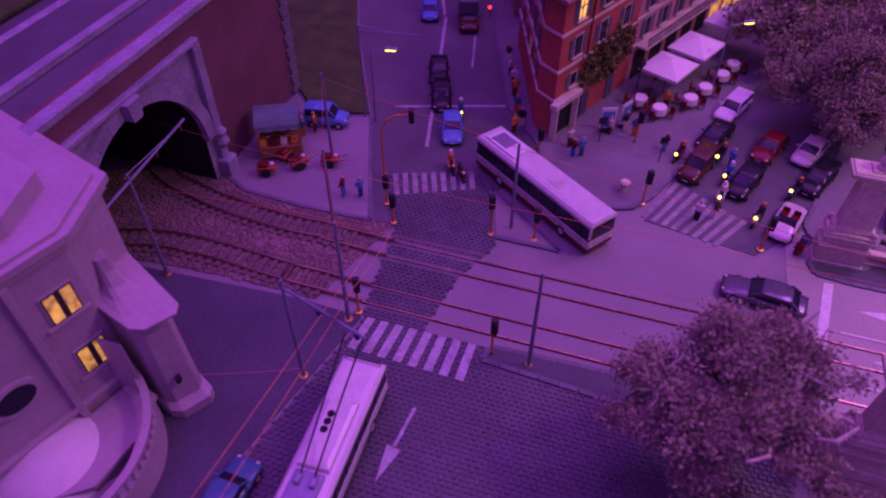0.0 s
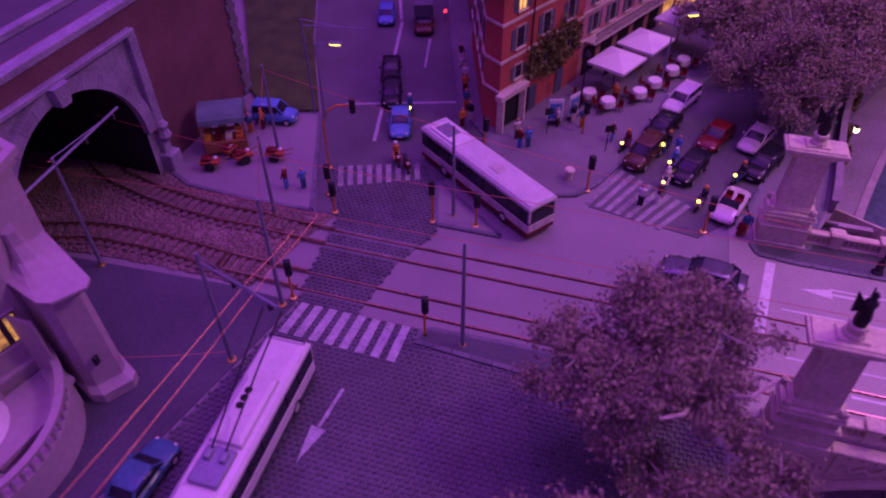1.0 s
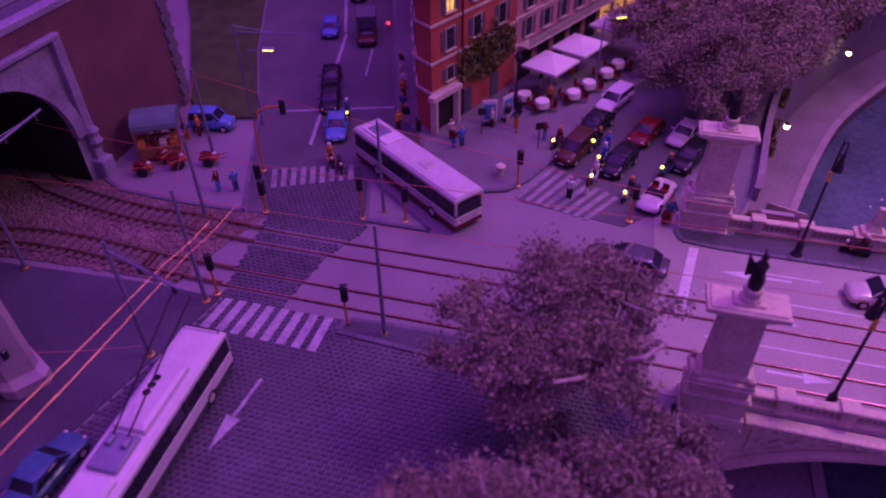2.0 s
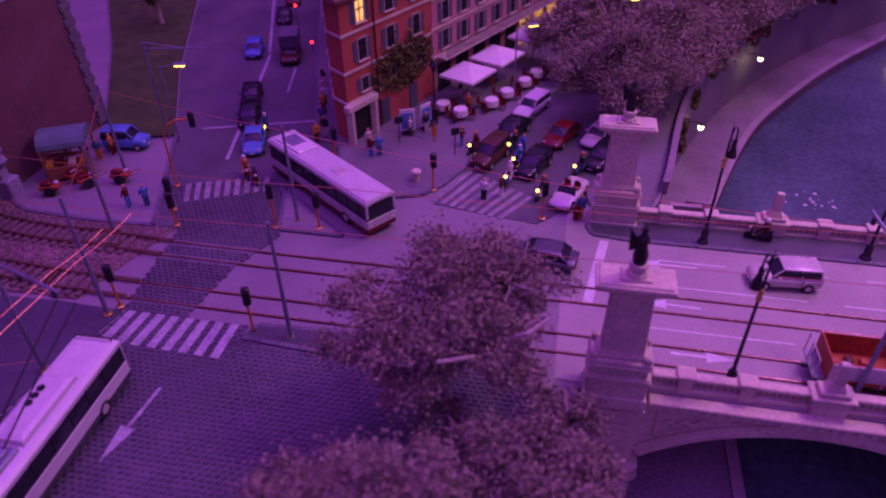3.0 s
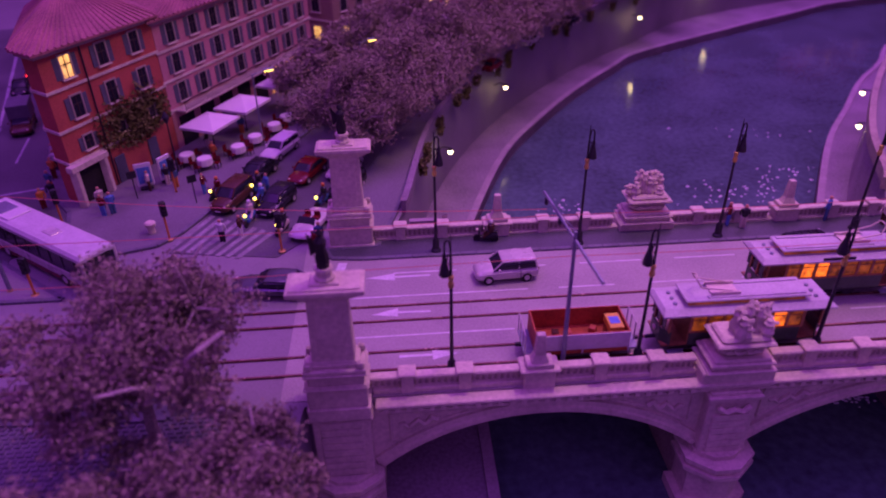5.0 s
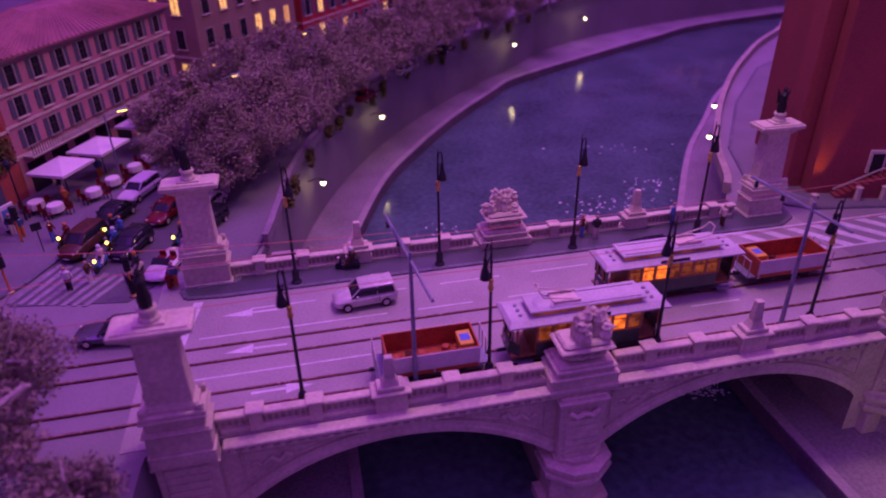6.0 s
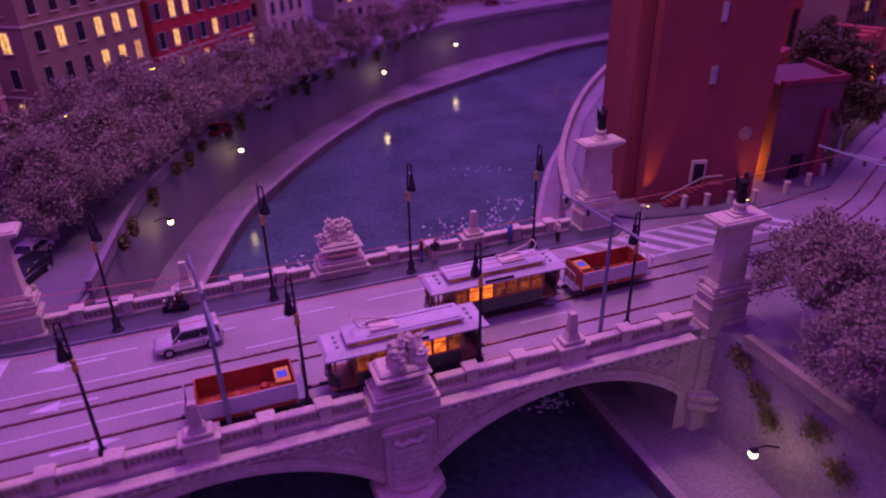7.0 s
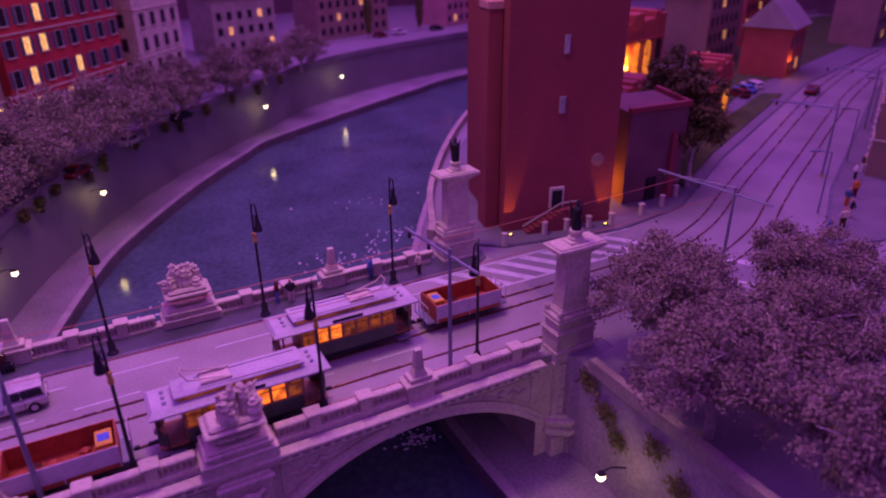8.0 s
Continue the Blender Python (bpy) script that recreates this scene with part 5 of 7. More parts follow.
for s, z in ((1.25, 8.5), (1.15, 4.6)):
    w = part("window", Geo().box(0, 0.05, z - 0.12, 2.2, 0.3, 0.14, m=on_villa(s)).box(0, 0.02, z, 1.7, 0.14, 1.9, 0.03, m=on_villa(s)), "villa", villa)
    part("reveal", Geo().box(0, 0.06, z + 0.08, 1.5, 0.1, 1.72, m=on_villa(s)), "shutter_brown", w, "dark brown window frame")
    for e in (-1, 1):
        part("pane", Geo().box(e * 0.41, 0.09, z + 0.16, 0.52, 0.08, 1.55, m=on_villa(s)), "lit_villa", w, "warm lit window pane")
part("string_course", Geo().box(9, 0.1, 3.0, 20, 0.4, 0.3, 0.05, m=on_villa(0)), "villa", villa)
part("pilaster", Geo().box(3.0, 0.1, 0, 0.4, 0.4, 12.0, 0.05, m=on_villa(0)), "villa", villa)
part("oval_window", Geo().lathe([(1.25, 0), (1.25, 0.2), (1.0, 0.22)], n=20, m=on_villa(5.0) @ pose(0, 0.05, 6.4, -90), sy=0.75), "villa", villa, smooth=True)
part("oval_pane", Geo().lathe([(0.98, 0.2), (0.9, 0.24)], n=20, m=on_villa(5.0) @ pose(0, 0.05, 6.4, -90), sy=0.75), "glass", villa)
# lower bastion with its sloping ledge
lp = [(-60.2, -15.2), (-59.6, -17.5), (-58.7, -18.9), (-57.0, -19.5), (-55.9, -18.9), (-55.9, -17.7), (-57.4, -16.2)]
part("terrace", Geo().prism([(-58.8, -18.8), (-57.2, -19.4), (-56.6, -21.5), (-57.0, -24.5), (-61.5, -28)], 0, 2.0).prism([(-58.8, -18.8), (-57.0, -19.3), (-56.4, -21.5), (-56.8, -24.6), (-61.5, -28.2)], 2.0, 2.25), "villa", villa)
bq = [(-60.0, -15.1), (-59.4, -18.2), (-57.1, -18.9), (-56.5, -18.75), (-55.75, -17.6), (-55.95, -17.1)]


def from_wall(k):
    return [(-60.0 + (x + 60.0) * k, -16.8 + (y + 16.8) * k) for x, y in bq]


part("bastion", Geo().loft([[(x, y, z) for x, y in from_wall(k)] for z, k in ((0, 1.14), (0.7, 1.14), (1.0, 1.0), (6.9, 0.94), (7.35, 1.0))]), "villa", villa)
part("bastion_ledge", Geo().loft([[(x, y, z) for x, y in from_wall(k)] for z, k in ((7.3, 1.0), (7.5, 1.1), (7.75, 1.16), (7.9, 1.16), (7.98, 0.92), (8.15, 0.66), (8.5, 0.46), (9.2, 0.34), (9.9, 0.3))]), "villa", villa)
part("panel", Geo().box(-58.3, -19.35, 1.4, 1.5, 0.14, 5.0, 0.04, m=pose(0, 0, 0)), "villa", villa)
# niche is only a dark box, its recess shade given by colour
part("niche", Geo().box(-56.05, -18.4, 2.6, 0.2, 0.35, 0.6, 0.05), "glass", villa)
part("half_dome", Geo().lathe([(3.6, 0), (3.5, 0.9), (3.0, 1.9), (2.0, 2.7), (0.3, 3.1)], -60.2, -24.0, 0.0, 24), "canvas", villa, "smooth pale half-dome canopy", smooth=True)
ctr = (-60.4, -23.6)
arc = [math.radians(a) for a in range(-60, 72, 6)]
part("stair_wall", Geo().loft([[(ctr[0] + r * math.cos(a), ctr[1] + r * math.sin(a), z) for r, z in ((4.3, 0), (5.2, 0), (5.2, 1.5 + 1.2 * i / 22), (4.3, 1.5 + 1.2 * i / 22))] for i, a in enumerate(arc)]), "villa", villa)
part("stair_rail", Geo().loft([[(ctr[0] + r * math.cos(a), ctr[1] + r * math.sin(a), z + 1.2 * i / 22) for r, z in ((4.9, 2.35), (5.3, 2.35), (5.3, 2.55), (4.9, 2.55))] for i, a in enumerate(arc)]), "villa", villa)
vb_ = mesh_of("stair_baluster", Geo().lathe([(0.1, 0), (0.07, 0.15), (0.13, 0.4), (0.07, 0.7), (0.1, 0.9)], n=6), "villa", True)
for i, a in enumerate(arc):
    part("stair_baluster", vb_, "villa", villa, at=(ctr[0] + 5.1 * math.cos(a), ctr[1] + 5.1 * math.sin(a), 1.5 + 1.2 * i / 22))


# ---- trees ----
def tree(x, y, h, lobes, leaves, size, seed, label, group, z=0.0, mat="leaf"):
    """lobes: (dx, dy, dz, r) of the crown; leaves are many small bent blades in clumps."""
    r2 = random.Random(seed)
    t = thing("tree", x, y, z, label=label, category="tree", group=group)
    g = Geo()
    g.tube([(0, 0, 0), (r2.uniform(-0.15, 0.15), r2.uniform(-0.15, 0.15), h * 0.4), (r2.uniform(-0.3, 0.3), r2.uniform(-0.3, 0.3), h)], 0.36, 8, 0.22)
    for dx, dy, dz, r in lobes:
        mid = (dx * 0.45 + r2.uniform(-0.5, 0.5), dy * 0.45 + r2.uniform(-0.5, 0.5), h + (dz - h) * 0.35)
        g.tube([(0, 0, h * 0.8), mid, (dx, dy, dz)], 0.2, 6, 0.07)
        for _ in range(5):
            v = Vector((r2.gauss(0, 1), r2.gauss(0, 1), r2.gauss(0.3, 0.8))).normalized() * r * r2.uniform(0.7, 0.95)
            k = Vector((dx, dy, dz)) + v * 0.5 + Vector((r2.uniform(-0.4, 0.4), r2.uniform(-0.4, 0.4), 0.3))
            g.tube([(dx, dy, dz), tuple(k), (dx + v.x, dy + v.y, dz + v.z)], 0.08, 5, 0.03)
    part("trunk", g, "bark", t, smooth=True)
    g = Geo()
    total = sum(r * r for *_, r in lobes)
    for dx, dy, dz, r in lobes:
        n = int(leaves * r * r / total)
        clumps = []
        for _ in range(max(14, int(r * r * 5))):
            v = Vector((r2.gauss(0, 1), r2.gauss(0, 1), r2.gauss(0, 0.85))).normalized()
            clumps.append(Vector((dx, dy, dz)) + Vector((v.x, v.y, v.z * 0.78)) * r * r2.uniform(0.45, 1.02))
        for _ in range(n):
            c = r2.choice(clumps) + Vector((r2.gauss(0, 1), r2.gauss(0, 1), r2.gauss(0, 0.8))) * r * 0.15
            s = size * r2.uniform(0.6, 1.3)
            a = Vector((r2.gauss(0, 1), r2.gauss(0, 1), r2.gauss(0, 0.6))).normalized() * s
            b = a.cross(Vector((r2.gauss(0, 1), r2.gauss(0, 1), r2.gauss(0, 1)))).normalized() * s * 0.6
            up = a.cross(b).normalized() * s * 0.25
            g.add([c - a, c + b + up, c + a, c - b + up], [(0, 1, 2), (0, 2, 3)])
    part("crown", g, mat, t)
    return t


NEAR = "tall plane tree with dull grey-brown foliage beside the square"
tree(-29.2, -13.0, 4.4, [(0, 0, 7.0, 3.3), (-3.2, -0.8, 6.2, 2.5), (2.6, 1.6, 7.2, 2.6), (0.2, 1.9, 6.6, 2.4), (-1.2, -2.6, 6.0, 2.4), (2.7, -1.5, 6.3, 2.2)], 42000, 0.11, 1, NEAR, "trees by the square")
tree(-25.2, -18.2, 2.6, [(0, 0, 3.9, 2.6), (-2.4, 0.8, 3.5, 2.0), (1.6, 1.6, 4.0, 2.0), (1.4, -1.8, 4.0, 2.2), (-1.6, -2.0, 3.8, 2.2), (2.6, 0.4, 2.6, 1.7)], 30000, 0.11, 2, "lower plane tree against the bridge abutment", "trees by the square")
tree(-30.5, -23.5, 4.0, [(0, 0, 6.6, 2.6), (-2.6, -0.6, 6.0, 2.2), (2.2, 0.8, 6.4, 2.2), (0.3, -2.6, 6.2, 2.2)], 22000, 0.11, 3, "plane tree near the edge of the model", "trees by the square")
limbs = thing("bare_branch", -29.2, -13.0, 0.0, 0, "pale bare looping branches standing out of the plane tree", "branch")
part("loop", Geo().tube([(2.2, -0.5, 5.0), (3.0, -2.0, 7.2), (3.8, -2.4, 8.0), (4.6, -1.6, 8.2), (4.4, -0.8, 7.6), (3.6, -1.2, 7.2)], 0.13, 6, 0.08), "bark", limbs, smooth=True)
part("limb", Geo().tube([(1.2, 0.5, 3.0), (2.0, -1.6, 5.6), (1.4, -3.4, 7.2), (0.4, -4.2, 7.6)], 0.16, 6, 0.06), "bark", limbs, smooth=True)
part("limb", Geo().tube([(1.0, 1.0, 4.0), (2.2, 2.6, 8.4), (3.0, 3.4, 9.4)], 0.14, 6, 0.05), "bark", limbs, smooth=True)
ROW = [(-20.6, 20.4, 5.1), (-16.6, 27.6, 5.6), (-12.4, 36.0, 5.8), (-7.8, 43.6, 5.8), (-2.4, 50.6, 5.8), (3.4, 58, 5.8), (9.4, 66.5, 5.0), (17.5, 74.5, 4.8), (26, 82.5, 4.8), (35, 90.5, 4.8), (-24.6, 30.5, 4.6), (-20.2, 40, 5.0), (-15.2, 49.5, 5.0)]
for i, (x, y, r) in enumerate(ROW):
    k = r / 5.0
    tree(x, y, 2.8, [(0, 0, 5.4 * k, 3.3 * k), (-3.1 * k, 0.4, 4.6 * k, 2.6 * k), (3.0 * k, 0.3, 4.6 * k, 2.7 * k), (0.2, 2.9 * k, 5.0 * k, 2.6 * k), (0.6, -2.9 * k, 4.2 * k, 2.6 * k), (0.3, 0.2, 7.2 * k, 2.1 * k)], 30000 if i == 0 else 17000 if i < 4 else 12000, 0.115 if i == 0 else 0.15 if i < 4 else 0.18, 20 + i,
         "round plane tree with dull grey-brown foliage on the embankment" if i == 0 else "plane tree in the embankment row, dull grey-brown foliage", "embankment trees")
EAST = [(26.0, -13.8, 5.1), (22.6, -20.6, 4.8), (29.5, -20.8, 4.8), (37, -15.8, 4.6), (25.2, -28, 4.6), (33.6, -27.5, 4.6)]
for i, (x, y, r) in enumerate(EAST):
    k = r / 5.0
    tree(x, y, 3.0, [(0, 0, 5.6 * k, 3.0 * k), (-2.7 * k, 0.5, 5.0 * k, 2.3 * k), (2.6 * k, 0.2, 5.2 * k, 2.3 * k), (0.3, 2.6 * k, 5.4 * k, 2.3 * k), (0.2, -2.7 * k, 4.9 * k, 2.3 * k)], 24000, 0.11, 40 + i, "dense plane tree with dull grey-brown foliage on the east quay", "east bank trees")
tree(-73.5, 38, 2.4, [(0, 0, 4.2, 1.9), (0.8, 0.5, 5.2, 1.3), (-0.9, -0.3, 4.6, 1.3)], 2500, 0.2, 60, "small dark tree on the grass bank", "", mat="ivy")
for i, (x, y) in enumerate(((53.0, 15.5), (56.5, 16.2), (59.5, 20.5), (51.6, 10.2), (50.6, 7.9))):
    tree(x, y, 2.8, [(0, 0, 7.5, 2.6), (1.0, 0.6, 10.2, 2.2), (-1.4, 0, 6.0, 1.9), (1.6, -0.8, 6.4, 2.0)], 5200, 0.24, 70 + i, "dark evergreen beside the tower", "evergreens by the tower", mat="ivy")
for i, (x, y) in enumerate(((63, 124), (80, 130))):
    t = thing("cypress", x, y, 0, label="tall slim dark cypress beyond the river bend", category="tree", group="cypresses")
    part("trunk", Geo().tube([(0, 0, 0), (0, 0, 2)], 0.25), "bark", t)
    r2 = random.Random(i)
    g = Geo()
    for _ in range(900):
        zz = r2.uniform(1, 12)
        rr = 1.0 * math.sin(math.pi * min(1, (zz + 1) / 13.5)) * r2.uniform(0.5, 1)
        a = r2.uniform(0, 6.28)
        c = Vector((rr * math.cos(a), rr * math.sin(a), zz))
        g.add([c + Vector((-0.25, 0, 0)), c + Vector((0.25, 0.1, 0)), c + Vector((0, 0, 0.7))], [(0, 1, 2)])
    part("crown", g, "ivy", t)


# ---- vehicles ----
def wheel_mesh(r, w):
    tyre = Geo().lathe([(r * 0.55, -w / 2), (r * 0.95, -w / 2), (r, -w * 0.3), (r, w * 0.3), (r * 0.95, w / 2), (r * 0.55, w / 2)], n=14, m=pose(0, 0, 0, 90))
    rim = Geo().lathe([(r * 0.56, -w * 0.46), (r * 0.56, w * 0.46), (r * 0.15, w * 0.5)], n=10, m=pose(0, 0, 0, 90))
    return mesh_of("tyre", tyre, "rubber", True), mesh_of("rim", rim, "silver", True)


WHEELS = {r: wheel_mesh(r, w) for r, w in ((0.33, 0.22), (0.48, 0.28), (0.30, 0.12))}


def add_wheels(v, xs, half, r):
    ty, ri = WHEELS[r]
    for x in xs:
        for s in (-1, 1):
            w = part("wheel", ty, "rubber", v, at=(x, s * half, r))
            part("rim", ri, "silver", w, at=(0, s * 0.015, 0))


def ring(x, w, z0, z1, k=0.82):
    """A rounded cross-section at x: half-width w from z0 up to z1, drawn in to k at the top."""
    out = []
    for i in range(16):
        a = 2 * math.pi * (i + 0.5) / 16
        c, d = math.cos(a), math.sin(a)
        u, v = math.copysign(abs(c) ** 0.45, c), math.copysign(abs(d) ** 0.55, d)
        out.append((x, u * w * (1 + (k - 1) * max(0.0, v) ** 2), (z0 + z1) / 2 + v * (z1 - z0) / 2))
    return out


def car(x, y, rz, paint, label, L=4.4, W=1.78, H=1.45, shape="sedan", z=0.04, lights=None):
    """A car heading along +x before it is turned by rz."""
    c = thing("car", x, y, z, rz, label, "car", "parked cars")
    w, a = W / 2, L / 2
    belt = H * 0.64
    nose = 0.93 if shape in ("hatch", "van") else 0.86
    body = Geo().loft([ring(-a, w * 0.78, 0.38, belt * 0.84), ring(-a + 0.07, w * 0.9, 0.28, belt * 0.93), ring(-a + 0.22, w * 0.96, 0.22, belt * 0.98), ring(-a * 0.55, w, 0.2, belt), ring(0, w, 0.2, belt), ring(a * 0.45, w, 0.2, belt * 0.98), ring(a * 0.7, w * 0.98, 0.21, belt * nose), ring(a * 0.88, w * 0.93, 0.23, belt * (nose - 0.09)), ring(a * 0.96, w * 0.84, 0.27, belt * (nose - 0.2)), ring(a, w * 0.7, 0.34, belt * (nose - 0.32))])
    part("body", body, paint, c, smooth=True)
    f, b = {"sedan": (0.42, -0.72), "hatch": (0.46, -0.93), "van": (0.50, -0.97), "open": (0.35, -0.1), "coupe": (0.36, -0.80)}[shape]
    f, b = f * a, b * a
    if shape != "open":
        rf, rb = f - 0.30 * a, b + (0.08 if shape in ("hatch", "van") else 0.24) * a
        part("cabin_glass", Geo().loft([ring(b, w * 0.86, belt * 0.9, belt * 1.0, 0.95), ring(rb, w * 0.88, belt * 0.85, H - 0.05, 0.86), ring((rb + rf) / 2, w * 0.9, belt * 0.85, H - 0.03, 0.86), ring(rf, w * 0.88, belt * 0.85, H - 0.06, 0.86), ring(f, w * 0.86, belt * 0.86, belt * 0.98, 0.95)]), "glass", c, smooth=True)
        part("roof", Geo().loft([ring(rb - 0.12, w * 0.72, H - 0.24, H - 0.08), ring(rb + 0.1, w * 0.80, H - 0.18, H - 0.015), ring((rb + rf) / 2, w * 0.83, H - 0.16, H + 0.02), ring(rf - 0.1, w * 0.80, H - 0.17, H - 0.01), ring(rf + 0.06, w * 0.74, H - 0.2, H - 0.07)]), paint, c, smooth=True)
        for s in (-1, 1):
            part("pillar", Geo().tube([((rf + rb) / 2, s * w * 0.90, belt * 0.95), ((rf + rb) / 2, s * w * 0.76, H - 0.08)], 0.05, 4), paint, c)
            part("front_pillar", Geo().tube([(f - 0.02, s * w * 0.84, belt * 0.97), (rf, s * w * 0.74, H - 0.07)], 0.055, 5), paint, c)
            part("rear_pillar", Geo().tube([(b, s * w * 0.84, belt * 0.97), (rb, s * w * 0.74, H - 0.07)], 0.09, 5), paint, c)
            part("door_seam", Geo().box((rf + rb) / 2 - 0.1, s * w * 1.0, 0.4, 0.03, 0.02, belt * 0.55), "dark", c)
            part("mirror", Geo().box(f - 0.35, s * (w + 0.08), belt, 0.16, 0.18, 0.13, 0.03), paint, c)
    else:
        part("windscreen", Geo().loft([[(f, -w * 0.8, belt * 0.9), (f, w * 0.8, belt * 0.9), (f - 0.05, w * 0.8, belt * 0.9), (f - 0.05, -w * 0.8, belt * 0.9)], [(f - 0.4, -w * 0.7, H * 0.92), (f - 0.4, w * 0.7, H * 0.92), (f - 0.45, w * 0.7, H * 0.92), (f - 0.45, -w * 0.7, H * 0.92)]]), "glass", c)
        for s in (-1, 1):
            part("seat", Geo().box(-0.35, s * 0.38, belt * 0.8, 0.5, 0.55, 0.3, 0.06).box(-0.62, s * 0.38, belt * 0.8, 0.16, 0.5, 0.6, 0.06), "redpaint", c)
    for s in (-1, 1):
        part("headlight", Geo().ball(a * 0.93, s * w * 0.62, belt * 0.66, 0.12, 8, sx=0.8, sz=0.7), "cream" if lights is None else lights, c)
        part("taillight", Geo().box(-a + 0.03, s * w * 0.66, belt * 0.7, 0.08, 0.28, 0.14, 0.03), "redpaint", c)
    part("bumper", Geo().box(a * 0.96, 0, 0.28, 0.14, W * 0.74, 0.16, 0.04), "dark", c)
    part("number_plate", Geo().box(a * 0.96 + 0.09, 0, 0.32, 0.02, 0.45, 0.1), "white", c)
    add_wheels(c, (-a * 0.6, a * 0.62), w - 0.1, 0.33)
    return c


NB = 66  # heading of the embankment road
car(-25.7, -0.2, 172, "grey", "dark grey coupe turning off the bridge", 5.2, 1.95, 1.35, "coupe")
car(-10.7, 0.15, 184, "silver", "silver-beige hatchback on the bridge road", 4.1, 1.85, 1.6, "hatch")
v = car(8.6, 0.05, 186, "blackpaint", "black boxy off-road car with a roof rack on the bridge", 4.6, 1.9, 1.85, "van")
for i in range(5):
    part("rack_bar", Geo().tube([(-1.7 + i * 0.55, -0.65, 1.93), (-1.7 + i * 0.55, 0.65, 1.93)], 0.035, 4), "dark", v)
for x, y, rz, p, lab, L, H, sh in (
        (-27.9, 21.6, NB + 180, "white", "white estate car waiting in the queue", 4.6, 1.5, "hatch"),
        (-29.2, 16.9, NB + 180, "blackpaint", "black saloon waiting in the queue", 4.4, 1.4, "sedan"),
        (-30.4, 12.2, NB + 182, "brown", "brown off-road car with roof bars at the zebra", 4.2, 1.75, "van"),
        (-25.0, 16.6, NB + 180, "redpaint", "dark red saloon waiting in the queue", 4.4, 1.4, "sedan"),
        (-26.9, 11.3, NB + 182, "blackpaint", "black hatchback at the front of the queue", 4.0, 1.45, "hatch"),
        (-21.9, 17.0, NB + 178, "silver", "silver car half hidden under the plane tree", 4.2, 1.4, "sedan"),
        (-21.6, 13.4, NB + 178, "blackpaint", "black car parked beside the quay", 4.4, 1.5, "hatch"),
        (-24.0, 7.6, NB + 184, "silver", "silver open convertible with red seats", 4.1, 1.25, "open"),
        (-50.1, 11.4, -72, "bluepaint", "pale blue saloon in the northern street", 4.3, 1.4, "sedan"),
        (-52.4, 15.6, -72, "blackpaint", "black car queuing in the northern street", 4.0, 1.4, "hatch"),
        (-54.0, 19.8, -72, "blackpaint", "black taxi-like car queuing in the street", 4.4, 1.45, "sedan"),
        (-58.6, 31.0, -72, "bluepaint", "small light blue car driving down the street", 3.8, 1.4, "hatch"),
        (-59.5, 42, -72, "blackpaint", "dark car further up the street", 4.2, 1.4, "sedan"),
        (-61, 49, -70, "redpaint", "red car far up the street", 4.2, 1.4, "sedan"),
        (-51.3, -22.4, 88, "teal", "dark teal car beside the trolleybus", 4.2, 1.45, "sedan"),
        (-5.5, 44.0, 58, "redpaint", "dark red car parked under the trees", 4.2, 1.4, "sedan"),
        (1.0, 54.5, 52, "silver", "pale car parked along the embankment", 4.2, 1.4, "sedan"),
        (9, 64, 50, "blackpaint", "dark car parked along the embankment", 4.2, 1.4, "hatch"),
        (28.2, -25, 40, "blackpaint", "dark car under the east bank trees", 4.4, 1.4, "sedan"),
        (101, 29.6, 24, "redpaint", "red car far up the tram street", 4.2, 1.4, "sedan")):
    car(x, y, rz, p, lab, L, 1.78, H, sh)
c = car(-54.3, 30.6, -72, "brown", "dull brown delivery truck with a grey box body", 5.2, 2.0, 1.5, "van")
part("cargo_box", Geo().box(-0.9, 0, 1.0, 3.2, 2.0, 1.6, 0.06), "kerb", c)


def bus(x, y, rz, L, label, name, skirt, z=0.05):
    b = thing(name, x, y, z, rz, label, "bus")
    w, a = 1.24, L / 2
    part("body", Geo().box(0, 0, 0.62, L, w * 2, 0.72 if skirt == "red" else 0.85, 0.08), "white" if skirt == "white" else "silver", b)
    part("skirt", Geo().box(0, 0, 0.28, L - 0.05, w * 2 - 0.03, 0.42, 0.06), "redpaint" if skirt == "red" else "grey", b)
    part("window_band", Geo().box(0, 0, 1.3, L - 0.06, w * 2 - 0.06, 1.25, 0.05), "glass", b)
    part("roof", Geo().loft([[(s * (a + e), t * (w + f), zz) for s, t in ((-1, -1), (1, -1), (1, 1), (-1, 1))] for e, f, zz in ((0, 0, 2.5), (0, 0, 2.72), (-0.12, -0.18, 2.9), (-0.3, -0.5, 2.95))]), "white" if skirt == "white" else "sheet", b)
    for s in (-1, 1):
        for i in range(int(L / 1.35)):
            part("pillar", Geo().box(-a + 0.75 + i * 1.35, s * (w - 0.02), 1.58, 0.12, 0.05, 0.95), "dark", b)
        part("corner_post", Geo().box(a - 0.06, s * (w - 0.1), 1.5, 0.16, 0.2, 1.1, 0.04).box(-a + 0.06, s * (w - 0.1), 1.5, 0.16, 0.2, 1.1, 0.04), "silver", b)
        part("headlight", Geo().box(a, s * 0.9, 0.75, 0.08, 0.34, 0.2, 0.04), "cream", b)
    part("destination_board", Geo().box(a - 0.02, 0, 2.3, 0.1, 1.5, 0.26), "black", b)
    add_wheels(b, (-a * 0.52, a * 0.58), w - 0.14, 0.48)
    return b


b = bus(-41.3, 4.85, -36.8, 12.4, "white and grey city bus with a red skirt at the corner", "city_bus", "red")
part("roof_hatch", Geo().box(-3.9, 0, 2.94, 3.2, 1.7, 0.1, 0.04), "white", b)
